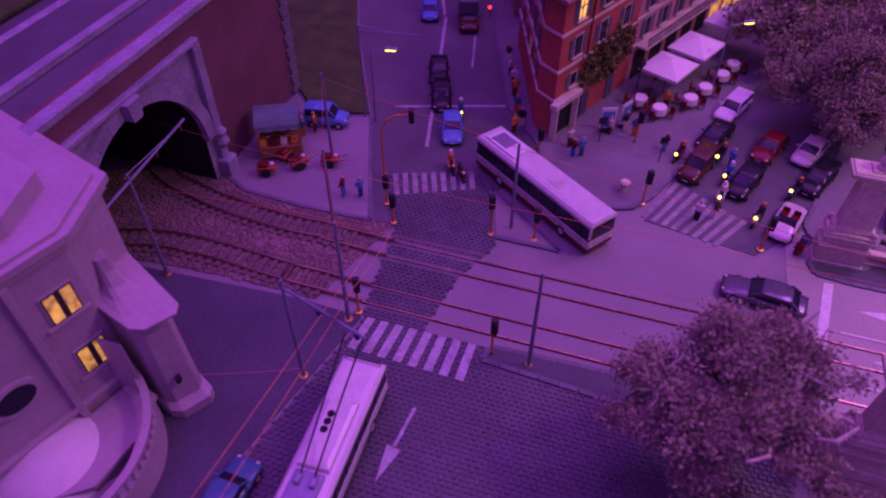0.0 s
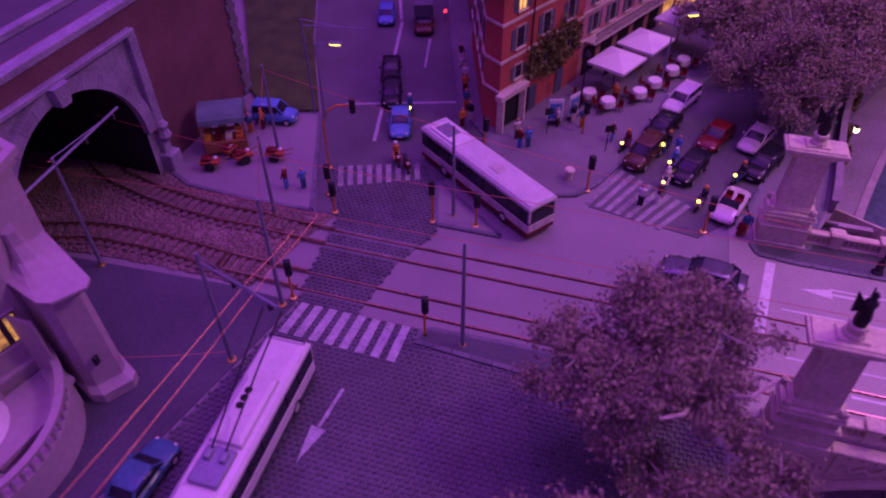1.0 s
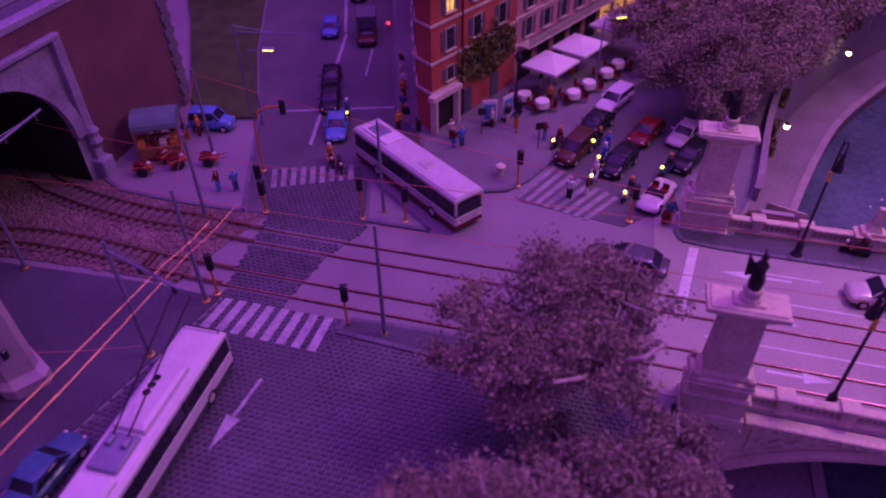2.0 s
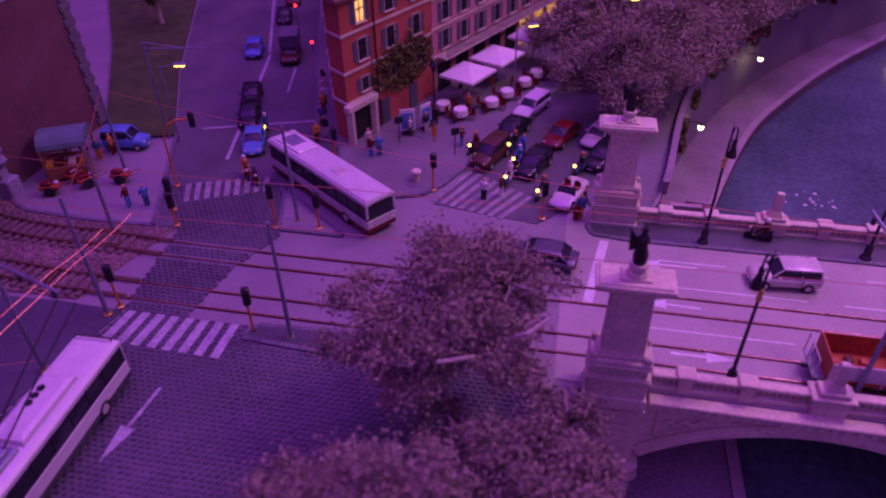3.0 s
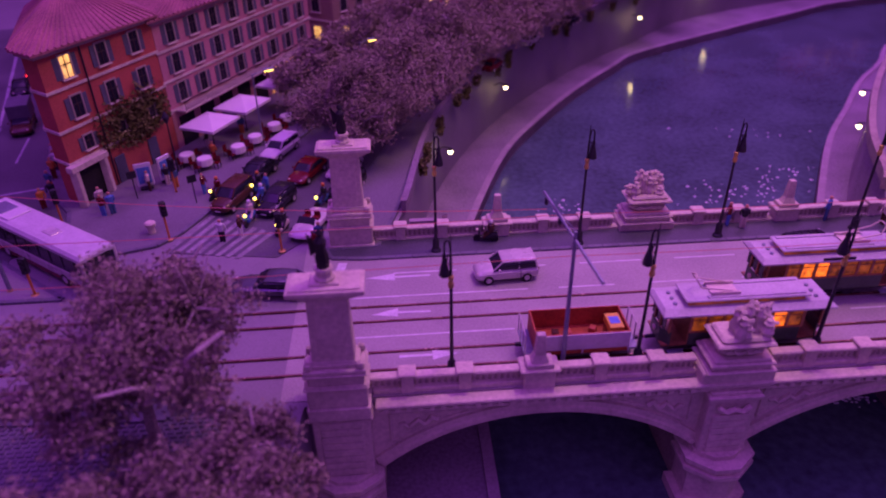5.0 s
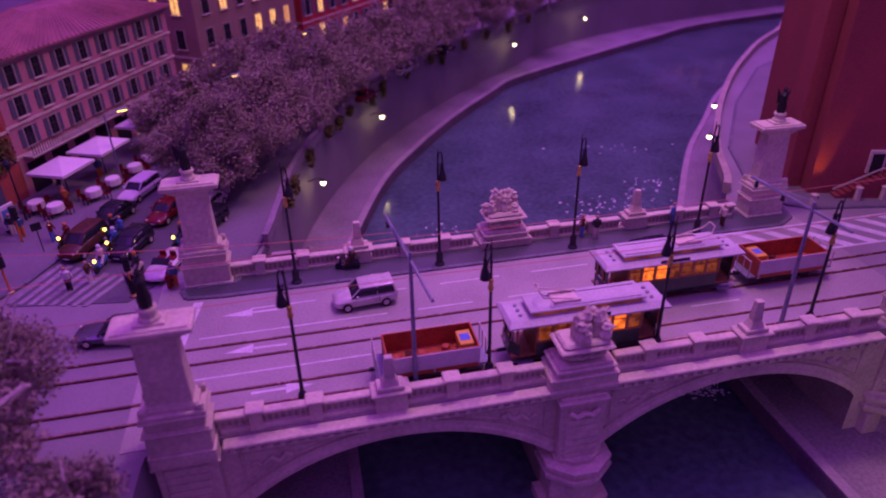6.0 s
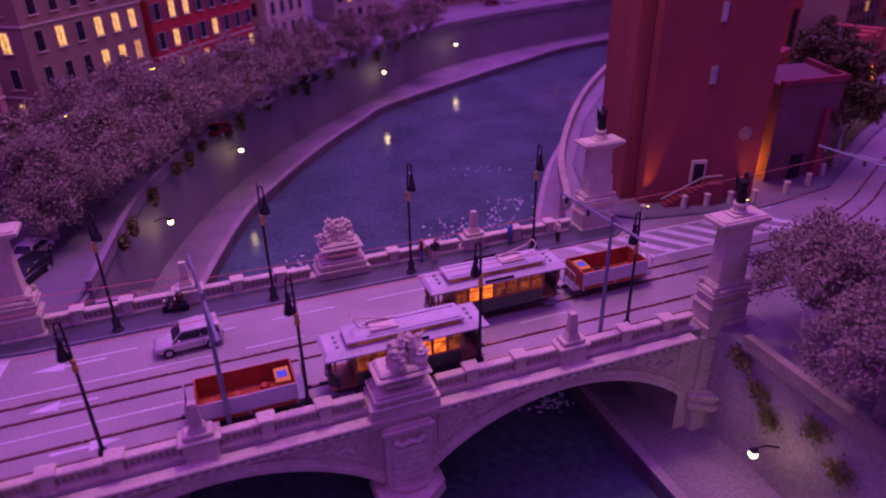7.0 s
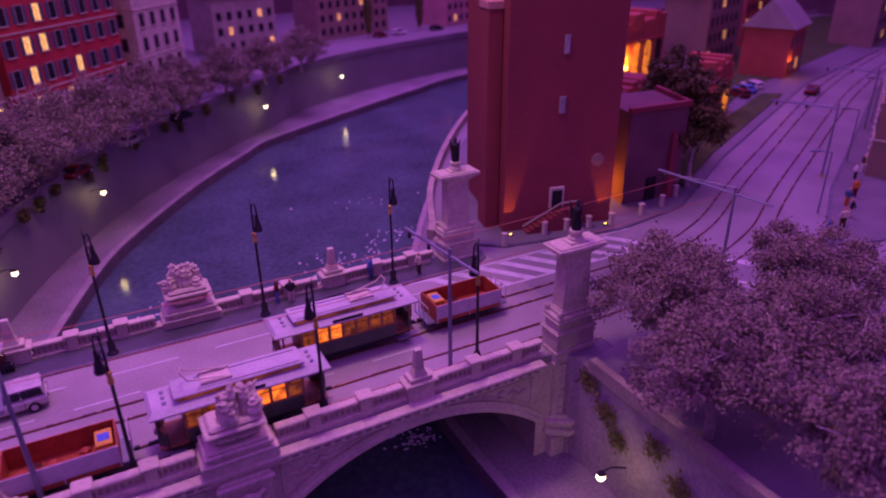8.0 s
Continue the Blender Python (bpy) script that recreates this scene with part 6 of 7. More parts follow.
part("roof_grille", Geo().box(-4.3, 0, 3.03, 1.7, 1.2, 0.05, 0.02), "steel", b)
part("roof_panel", Geo().box(1.6, -0.1, 2.94, 1.2, 0.8, 0.05, 0.02), "silver", b)
t = bus(-47.0, -20.2, 91.5, 12.0, "white trolleybus with two raised poles on dark setts", "trolleybus", "white", 0.1)
part("roof_fairing", Geo().loft([[(1.2 + s * e, q * f, zz) for s, q in ((-1, -1), (1, -1), (1, 1), (-1, 1))] for e, f, zz in ((2.0, 0.85, 2.9), (1.9, 0.8, 3.2), (1.6, 0.6, 3.3))]), "white", t)
for i in range(3):
    part("roof_vent", Geo().lathe([(0.2, 0), (0.2, 0.05)], 2.1 - i * 0.45, 0.25, 3.28, 12), "black", t)
part("roof_rack", Geo().box(-1.9, 0, 2.95, 1.9, 1.5, 0.22, 0.05).box(-1.5, 0.4, 3.1, 0.5, 0.3, 0.3, 0.04).box(-1.5, -0.4, 3.1, 0.5, 0.3, 0.3, 0.04), "steel", t)
part("front_bar", Geo().tube([(5.75, -1.0, 2.95), (5.75, -0.95, 3.12), (5.75, 0.95, 3.12), (5.75, 1.0, 2.95)], 0.05, 5), "dark", t)
part("rear_hump", Geo().box(-4.2, 0, 2.9, 2.4, 1.9, 0.32, 0.15), "white", t)
for s in (-1, 1):
    part("trolley_pole", Geo().tube([(-1.6, s * 0.35, 3.2), (2.5, s * 0.42, 4.9), (5.2, s * 0.5, 5.9)], 0.05, 5), "dark", t)


def tram(x, y, rz, label):
    """A small two-axle tramcar with open platforms, lit inside."""
    t = thing("tram", x, y, 0.12, rz, label, "tram", "trams")
    part("underframe", Geo().box(0, 0, 0.45, 8.6, 1.9, 0.25, 0.04).box(0, 0, 0.2, 3.6, 1.7, 0.3, 0.05), "dark", t)
    for xx in (-1.5, 1.5):
        for s in (-1, 1):
            part("wheel", Geo().lathe([(0.42, -0.06), (0.42, 0.06), (0.15, 0.09)], n=14, m=pose(xx, s * 0.75, 0.38, 90)), "dark", t)
    part("side_panel", Geo().box(0, -1.13, 0.68, 6.2, 0.1, 0.92, 0.03), "tram_green", t)
    part("side_panel", Geo().box(0, 1.13, 0.68, 6.2, 0.1, 0.92, 0.03), "tram_green", t)
    part("floor", Geo().box(0, 0, 0.68, 9.0, 2.2, 0.1), "tram_wood", t)
    part("rail_strip", Geo().box(0, -1.16, 1.58, 6.3, 0.1, 0.1).box(0, 1.16, 1.58, 6.3, 0.1, 0.1), "tram_wood", t)
    for s in (-1, 1):
        for i in range(8):
            part("window_post", Geo().box(-3.1 + i * 6.2 / 7, s * 1.13, 1.66, 0.17, 0.12, 1.12), "tram_wood", t)
        for i in range(7):
            xm = -3.1 + (i + 0.5) * 6.2 / 7
            w = part("window", Geo().box(xm, s * 1.12, 1.66, 0.74, 0.03, 1.05), "glow_hi" if i in (4, 5) else "glow", t, "amber-lit tram window")
            part("transom", Geo().box(xm, s * 1.15, 2.36, 0.76, 0.05, 0.05), "tram_wood", w)
        part("roof_board", Geo().box(0.1, s * 1.28, 2.84, 2.0, 0.06, 0.24, 0.02), "dark", t)
        part("end_bulkhead", Geo().box(s * 3.1, 0, 0.7, 0.1, 2.2, 2.1), "tram_wood", t)
        part("end_dash", Geo().loft([[(s * 4.45 * k, q, 0.68) for k, q in ((0.93, -1.1), (1.02, -0.6), (1.02, 0.6), (0.93, 1.1), (0.91, 1.1), (1.0, 0.6), (1.0, -0.6), (0.91, -1.1))], [(s * 4.45 * k, q, 1.6) for k, q in ((0.93, -1.1), (1.02, -0.6), (1.02, 0.6), (0.93, 1.1), (0.91, 1.1), (1.0, 0.6), (1.0, -0.6), (0.91, -1.1))]]), "tram_green", t)
        for q in (-1.05, -0.4, 0.4, 1.05):
            part("end_post", Geo().box(s * (4.2 if abs(q) > 1 else 4.45), q, 1.6, 0.1, 0.1, 1.2), "tram_wood", t)
        part("end_window", Geo().box(s * 4.4, 0, 1.65, 0.04, 1.9, 1.05), "glass", t)
        part("step", Geo().box(s * 3.7, -1.2, 0.3, 0.9, 0.3, 0.08).box(s * 3.7, 1.2, 0.3, 0.9, 0.3, 0.08), "steel", t)
        part("headlamp", Geo().lathe([(0.16, 0), (0.18, 0.12), (0.1, 0.15)], n=10, m=pose(s * 4.52, 0, 1.2, 0, s * 90)), "cream", t)
        part("coupler", Geo().box(s * 4.7, 0, 0.45, 0.7, 0.2, 0.2, 0.04), "dark", t)
        for q in (-0.5, 0, 0.5):
            part("roof_vent", Geo().lathe([(0.11, 0), (0.12, 0.12), (0.04, 0.16)], s * 3.9, q, 3.04, 8), "steel", t)
    part("roof", Geo().loft([[(-4.75, -1.35, 2.78), (4.75, -1.35, 2.78), (4.75, 1.35, 2.78), (-4.75, 1.35, 2.78)], [(-4.75, -1.35, 2.88), (4.75, -1.35, 2.88), (4.75, 1.35, 2.88), (-4.75, 1.35, 2.88)], [(-4.55, -0.9, 3.08), (4.55, -0.9, 3.08), (4.55, 0.9, 3.08), (-4.55, 0.9, 3.08)]]), "tram_roof", t)
    part("clerestory", Geo().box(0, 0, 3.05, 6.4, 1.4, 0.3), "glow_dim", t, "amber-lit clerestory strip")
    part("clerestory_roof", Geo().box(0, 0, 3.33, 6.9, 1.75, 0.14, 0.05), "tram_roof", t)
    for q in (-0.6, 0.6):
        part("roof_plank", Geo().box(0.5, q, 3.47, 5.4, 0.22, 0.06), "tram_roof", t)
    part("pantograph_base", Geo().box(-1.2, 0, 3.5, 1.5, 1.1, 0.08, 0.02).box(-1.2, 0.5, 3.56, 1.6, 0.1, 0.14).box(-1.2, -0.5, 3.56, 1.6, 0.1, 0.14), "cream", t)
    part("pantograph_arm", Geo().tube([(-0.6, -0.4, 3.65), (-2.6, -0.5, 4.05), (-2.9, -0.3, 4.5), (-2.8, 0, 4.62), (-2.9, 0.3, 4.5), (-2.6, 0.5, 4.05), (-0.6, 0.4, 3.65)], 0.05, 5), "cream", t)
    return t


def wagon(x, y, rz, label, seed):
    w = thing("trailer_wagon", x, y, 0.12, rz, label, "wagon", "trailer wagons")
    part("underframe", Geo().box(0, 0, 0.4, 5.5, 1.8, 0.25, 0.04), "dark", w)
    for xx in (-1.4, 1.4):
        for s in (-1, 1):
            part("wheel", Geo().lathe([(0.4, -0.06), (0.4, 0.06), (0.15, 0.09)], n=14, m=pose(xx, s * 0.75, 0.36, 90)), "dark", w)
    part("floor", Geo().box(0, 0, 0.65, 5.0, 2.2, 0.12), "wagon_red", w)
    for s in (-1, 1):
        side = part("side_board", Geo().box(0, s * 1.13, 0.62, 5.1, 0.1, 1.35, 0.02), "wagon_red", w)
        part("outer_sheet", Geo().box(0, s * 1.2, 0.95, 5.1, 0.06, 1.0), "sheet", side, "pale grey outer sheet")
        for i in range(3):
            part("stake", Geo().box(-2.5 + i * 2.5, s * 1.24, 0.65, 0.07, 0.05, 1.3), "sheet", side)
        part("end_board", Geo().box(s * 2.52, 0, 0.62, 0.1, 2.3, 1.35, 0.02), "wagon_red", w)
        part("platform", Geo().box(s * 2.85, 0, 0.62, 0.6, 2.1, 0.1), "steel", w)
        for q in (-1, -0.35, 0.35, 1):
            part("railing_post", Geo().tube([(s * 3.1, q, 0.7), (s * 3.1, q, 1.9)], 0.04, 5), "silver", w)
        part("railing", Geo().tube([(s * 3.1, -1, 1.9), (s * 3.1, 1, 1.9)], 0.04, 5), "silver", w)
        part("coupler", Geo().box(s * 3.2, 0, 0.45, 0.5, 0.18, 0.18), "dark", w)
    r2 = random.Random(seed)
    for i in range(5):
        solid("crate", Geo().box(0, 0, 0, 0.42, 0.38, 0.34, 0.03), "brown" if i % 2 else "wagon_red", "small wooden crate lying in the wagon", "crate", "wagon crates", at=tuple((pose(x, y, 0, 0, 0, rz) @ pose(-1.9 + i * 0.72, r2.uniform(-0.6, 0.5), 0.89)).translation), rz=r2.uniform(0, 90))
    m = pose(x, y, 0, 0, 0, rz) @ pose(1.95, -0.2, 0.89)
    box_ = thing("drinks_box", *m.translation, rz, "stacked yellow, blue and red box in the wagon", "box", "wagon boxes")
    part("lower", Geo().box(0, 0, 0, 0.8, 1.2, 0.7, 0.03), "redpaint", box_)
    part("upper", Geo().box(0, 0.1, 0.7, 0.8, 1.3, 0.45, 0.03), "yellow", box_)
    part("panel", Geo().box(0, 0.1, 1.15, 0.55, 0.6, 0.02), "blue_sign", box_)
    return w


M["glow"] = material("tram_glow", (0.12, 0.05, 0.015), 0.3, emit=(1.0, 0.17, 0.012), power=0.16, bump=0, stain=2.5, vary=0.5)
M["glow_hi"] = material("tram_glow_bright", (0.5, 0.2, 0.04), 0.3, emit=(1.0, 0.17, 0.010), power=1.1, bump=0, stain=2.5, vary=0.5)
M["glow_dim"] = material("tram_glow_dim", (0.2, 0.08, 0.03), 0.4, emit=(1.0, 0.18, 0.015), power=0.10, bump=0, stain=2.0, vary=0.5)
tram(1.0, -7.5, 0, "old green two-axle tram with amber-lit windows on the near track")
wagon(-7.9, -7.5, 0, "open red-brown trailer wagon with grey sides behind the tram", 5)
tram(8.5, -3.2, 180, "old green two-axle tram with amber-lit windows on the far track")
wagon(17.2, -3.2, 180, "open red-brown trailer wagon on the far track", 7)


# ---- lamps, masts and wires ----
def bridge_lamp(x, y):
    l = thing("street_lamp", x, y, 0.1, 0, "slender black lamp post with brass collar and hooded lantern", "lamp", "bridge lamps")
    part("foot", Geo().lathe([(0.36, 0), (0.36, 0.15), (0.24, 0.3), (0.24, 0.9), (0.15, 1.1)], n=10), "dark", l, smooth=True)
    part("post", Geo().tube([(0, 0, 0.8), (0, 0, 7.6)], 0.11, 8, 0.07), "dark", l)
    part("collar", Geo().lathe([(0.1, 5.75), (0.15, 5.8), (0.15, 6.05), (0.11, 6.1), (0.11, 6.25), (0.15, 6.3), (0.15, 6.45), (0.09, 6.5)], n=8), "brass", l, "brass collar")
    part("neck", Geo().tube([(0, 0, 7.3), (0.02, 0, 8.1), (0.08, 0, 8.45), (0.2, 0, 8.5), (0.3, 0, 8.3), (0.32, 0, 7.7)], 0.055, 6), "dark", l, "curved swan neck")
    part("scroll", Geo().tube([(0, 0, 7.0), (0.2, 0, 7.35), (0.12, 0, 7.7), (0, 0, 7.5)], 0.045, 5), "dark", l)
    part("lantern", Geo().lathe([(0.26, 6.5), (0.28, 6.56), (0.21, 6.95), (0.13, 7.25), (0.09, 7.5), (0.12, 7.6), (0.05, 7.8)], 0.32, 0, 0, 10), "dark", l, "dark bell-shaped lantern hood", smooth=True)
    part("spike", Geo().tube([(0, 0, 7.6), (0, 0, 8.8)], 0.05, 5, 0.02), "dark", l)
    return l


first = bridge_lamp(-15, 3.5)
for x, y in ((-5, 3.5), (5, 3.5), (15, 3.5), (-15, -8.95), (-4.9, -8.95), (5.1, -8.95), (15.1, -8.95)):
    copy_thing(first, place(x, y, 0.1 if y > 0 else 0.02, 0 if y > 0 else 180))


def mast(x, y, h, a, arm, label="grey steel catenary mast with a long lattice cross arm", back=0.0):
    m = thing("catenary_mast", x, y, 0.03, 0, label, "mast", "catenary masts")
    part("foot", Geo().lathe([(0.28, 0), (0.28, 0.08), (0.2, 0.1), (0.2, 0.16)], n=10), "brass", m, "brass foot ring")
    part("pole", Geo().tube([(0, 0, 0.1), (0, 0, h)], 0.14, 8, 0.09), "steel", m)
    if arm:
        ca, sa = math.cos(radians(a)), math.sin(radians(a))
        part("arm", Geo().tube([(-ca * back, -sa * back, h - 0.55), (ca * arm, sa * arm, h - 0.35)], 0.09, 6), "steel", m)
        part("stay", Geo().tube([(0, 0, h), (ca * arm * 0.75, sa * arm * 0.75, h - 0.35)], 0.03, 4), "steel", m)
        for k in (0.45, 0.9):
            part("insulator", Geo().lathe([(0.09, 0), (0.14, 0.1), (0.08, 0.2), (0.14, 0.3), (0.05, 0.4)], ca * arm * k, sa * arm * k, h - 0.85, 8), "dark", m)
    return m


mast(-9.0, -8.95, 8.6, 96, 4.9, back=3.6)
mast(13.2, -8.95, 8.6, 98, 4.6, back=2.6)
mast(-51.1, -14.5, 8.2, -19, 5.6)
mast(-50.3, -9.8, 8.2, 60, 0)
mast(-63.3, -9.95, 8.4, 94, 6.4, back=2.8)
mast(-38.8, -9.8, 8.0, 70, 0)
mast(-42.6, 1.4, 7.4, 0, 0)
mast(-54.9, -1.9, 6.5, 0, 0)
mast(-58.2, 5.2, 7.5, 0, 0)
mast(36.0, -9.3, 8.2, 100, 6.4, back=2.8)
mast(66, 3.2, 8.0, 120, 6.5)
mast(88, 12.5, 8.0, 120, 6.5)

def sag(p, q, d=0.12, n=6):
    return [tuple(a + (b - a) * k / n - (d * math.sin(math.pi * k / n) if i == 2 else 0) for i, (a, b) in enumerate(zip(p, q))) for k in range(n + 1)]


wires = thing("overhead_wires", label="thin coppery overhead wires above the tram tracks", category="wires")
LINES = [((-68, -1.6, 5.7), (-54, -3.0, 5.9)), ((-54, -3.0, 5.9), (-38, -3.2, 6.1)), ((-38, -3.2, 6.1), (-9, -3.2, 6.3)), ((-9, -3.2, 6.3), (13.4, -3.2, 6.3)), ((13.4, -3.2, 6.3), (40, -2.0, 6.3)),
         ((-68, -8.0, 5.7), (-54, -7.4, 5.9)), ((-54, -7.4, 5.9), (-38, -7.5, 6.1)), ((-38, -7.5, 6.1), (-9, -7.5, 6.3)), ((-9, -7.5, 6.3), (13.4, -7.5, 6.3)), ((13.4, -7.5, 6.3), (40, -6.4, 6.3)),
         ((-58.2, 5.2, 7.2), (-42.6, 1.4, 7.1)), ((-58.2, 5.2, 7.0), (-54.9, -1.9, 6.3)), ((-42.6, 1.4, 7.1), (-24, -1.2, 6.4)), ((-24, -1.2, 6.4), (-9, -2.8, 6.5)),
         ((-49.1, -13.3, 6.2), (-48.6, -9.6, 6.3)), ((-48.35, -12.4, 6.2), (-47.9, -8.0, 6.3)), ((-49.1, -13.3, 6.2), (-50.4, -28, 6.2)), ((-48.35, -12.4, 6.2), (-49.2, -28, 6.2)), ((-50.4, -28, 6.2), (-51.3, -44, 6.3)), ((-49.2, -28, 6.2), (-50.1, -44, 6.3)), ((-63.3, -10, 8.4), (-63.4, -10.2, 8.4)),
         ((-56, -17.6, 2.2), (-51.1, -14.7, 1.0)), ((-54.9, -1.9, 6.3), (-50.3, -9.8, 7.9))]
for p, q in LINES:
    part("wire", Geo().tube(sag(p, q), 0.022, 4), "wire", wires)


def signal(x, y, h, rz, label="orange traffic signal post with a dark three-lamp head", arm=0.0):
    s = thing("traffic_signal", x, y, 0.06, rz, label, "traffic light", "traffic signals")
    part("foot", Geo().lathe([(0.26, 0), (0.26, 0.08), (0.14, 0.12)], n=10), "brass", s)
    pts = [(0, 0, 0.1), (0, 0, h)] if not arm else [(0, 0, 0.1), (0, 0, h * 0.75), (arm * 0.2, 0, h * 0.93), (arm * 0.5, 0, h), (arm, 0, h)]
    part("post", Geo().tube(pts, 0.08, 6), "orange_pole", s)
    hx, hz = (arm, h - 0.6) if arm else (0, h - 1.05)
    part("head", Geo().box(hx + 0.05, -0.05, hz, 0.42, 0.36, 1.15, 0.05), "dark", s)
    for i in range(3):
        part("hood", Geo().lathe([(0.13, 0), (0.14, 0.12)], n=8, m=pose(hx + 0.05, -0.22, hz + 0.2 + i * 0.36, 90)), "dark", s)
    return s


for x, y, h, rz in ((-41.1, -9.7, 3.2, 20), (-49.9, -9.1, 3.1, 30), (-32.6, -9.8, 3.2, -30), (-34.0, 7.0, 3.0, 40), (-25.7, 4.6, 3.0, 10), (-52.0, 1.2, 2.6, 0), (-40.8, 0.8, 2.8, 0), (-43.8, 0.4, 3.4, 200), (-35.4, 14.5, 3.0, 60), (-42.5, 9.8, 3.0, 30)):
    signal(x, y, h, rz)
signal(-53.4, 4.3, 5.4, 20, "orange cantilever signal post over the street", 2.2)
signal(-50.8, -0.6, 2.6, 0)


def arm_lamp(x, y, h, rz, reach, label, lit="bulb_gold"):
    l = thing("street_lamp", x, y, 0.1, rz, label, "lamp", "street lamps")
    part("post", Geo().tube([(0, 0, 0), (0, 0, h)], 0.1, 6, 0.06), "steel", l)
    part("arm", Geo().tube([(0, 0, h - 0.1), (reach, 0, h + 0.15)], 0.05, 5), "steel", l)
    part("head", Geo().box(reach + 0.35, 0, h + 0.05, 1.0, 0.36, 0.2, 0.06), "steel", l)
    part("lens", Geo().box(reach + 0.35, 0, h - 0.02, 0.85, 0.3, 0.1, 0.03), lit, l, "glowing yellow lens")
    return l


arm_lamp(-56.8, 11.0, 6.6, 10, 1.3, "tall grey lamp post with a yellow glowing head over the street")
arm_lamp(-29.8, 24.0, 6.6, 30, 1.2, "tall grey lamp post with a yellow glowing head by the cafe")
arm_lamp(-20.6, 34, 6.4, 20, 1.0, "lamp post with a yellow head between the trees")
arm_lamp(-13.2, 52, 6.4, 20, 1.0, "lamp post with a yellow head on the embankment")
m = thing("street_mast", -57.8, 11.2, 0.1, 0, "thin grey mast with a cross bar above the street", "mast")
part("pole", Geo().tube([(0, 0, 0), (0, 0, 8.4)], 0.09, 6), "steel", m)
part("bar", Geo().tube([(0, 0, 7.9), (5.0, 0.6, 8.0)], 0.06, 5), "steel", m)
part("stay", Geo().tube([(0, 0, 8.4), (3.0, 0.4, 7.98)], 0.03, 4), "steel", m)


def quay_lamp(x, y, z, dx, dy, watts, label):
    l = thing("wall_lamp", x, y, z, 0, label, "lamp", "quay lamps")
    part("bracket", Geo().tube([(-dx, -dy, 0.1), (-dx * 0.4, -dy * 0.4, 0.5), (0, 0, 0.42)], 0.06, 5), "dark", l)
    part("hood", Geo().lathe([(0.05, 0.5), (0.28, 0.28), (0.26, 0.22)], n=10), "dark", l)
    part("globe", Geo().ball(0, 0, 0.05, 0.28, 10), "bulb", l, "bright warm glowing globe")
    if watts:
        point_lamp(x - dx * 0.1, y - dy * 0.1, z - 0.45, (1.0, 0.66, 0.25), watts, 0.2)


QL = "iron wall lamp with a bright warm globe over the lower quay"
for x, y, dx, dy, w in ((-12.0, 27.1, 1.5, -0.5, 38), (-3.4, 46.0, 1.4, -0.9, 38), (24.6, 78.7, 1.0, -1.4, 55), (45.2, 96.4, 0.9, -1.4, 55), (9.6, 63.2, 1.2, -1.2, 0)):
    if w:
        quay_lamp(x, y, -3.0, dx, dy, w, QL)
quay_lamp(40.0, 40.5, -3.6, -1.5, 1.2, 0, "iron wall lamp on the east river bank")
quay_lamp(31.5, 28.0, -2.6, -1.4, 1.0, 0, "iron wall lamp near the red tower")
quay_lamp(18.6, -17.2, -3.9, -1.7, 0.2, 75, "ornate iron wall lamp lighting the east quay wall")
rng = random.Random(77)
for i, (y, z) in enumerate(((-14.5, -2.2), (-15.6, -3.4), (-18.5, -1.8), (-12.6, -1.0), (-20.5, -3.0))):
    g = Geo()
    for _ in range(140):
        c = Vector((21.1 + rng.uniform(-0.15, 0.1), y + rng.gauss(0, 0.4), z + rng.gauss(0, 0.4)))
        d = [Vector((rng.uniform(-0.2, 0.2), rng.uniform(-1, 1), rng.uniform(-1, 1))).normalized() * 0.14 for _ in range(2)]
        g.add([c - d[0], c + d[1], c + d[0], c - d[1]], [(0, 1, 2, 3)])
    solid("wall_plant", g, "ivy", "small green plant growing out of the quay wall", "plant", "quay wall plants")

# stair from the embankment to the lower quay, beside the pylon
st = thing("quay_stair", label="long pale stone stair down to the lower quay", category="stairs")
for i in range(26):
    part("step", Geo().box(-15.6 + 0.02 * i, 8.2 + i * 0.42, -0.32 - i * 0.3, 2.2, 0.44, 0.32), "quay_edge", st)
part("flank_wall", Geo().loft([[(-14.3, 7.5, -1.0), (-13.9, 7.5, -1.0), (-13.9, 7.5, 0.7), (-14.3, 7.5, 0.7)], [(-13.4, 19.5, -8), (-13.0, 19.5, -8), (-13.0, 19.5, -6.6), (-13.4, 19.5, -6.6)]]), "stone", st)


# ---- street life: figures, scooters, cafe, market ----
COATS = ["redpaint", "bluepaint", "cream", "dark", "teal", "orange_pole", "white", "brown"]


def figure(x, y, z, i, group="figures"):
    """A model figurine, kept to a plain shape."""
    r2 = random.Random(i * 13 + 5)
    h = r2.uniform(1.75, 1.95)
    g = Geo()
    g.use(COATS[(i * 3 + 1) % 8])
    for s in (-1, 1):
        g.lathe([(0.10, 0), (0.12, h * 0.3), (0.14, h * 0.48)], s * 0.11, 0, 0, 6)
    g.use(COATS[i % 8])
    g.lathe([(0.2, h * 0.46), (0.24, h * 0.6), (0.27, h * 0.78), (0.1, h * 0.86)], n=8, sy=0.65)
    for s in (-1, 1):
        g.tube([(s * 0.26, 0, h * 0.8), (s * 0.32, -0.1, h * 0.6), (s * 0.25, -0.22, h * 0.5)], 0.065, 5)
    g.use("skin_plain").ball(0, 0, h * 0.93, h * 0.07, 8)
    return solid("figurine", g, "dark", ("model figurine in %s standing in the street" % ("red", "blue", "cream", "black", "teal", "orange", "white", "brown")[i % 8]), "figurine", group, at=(x, y, z), rz=r2.uniform(0, 360), smooth=True)


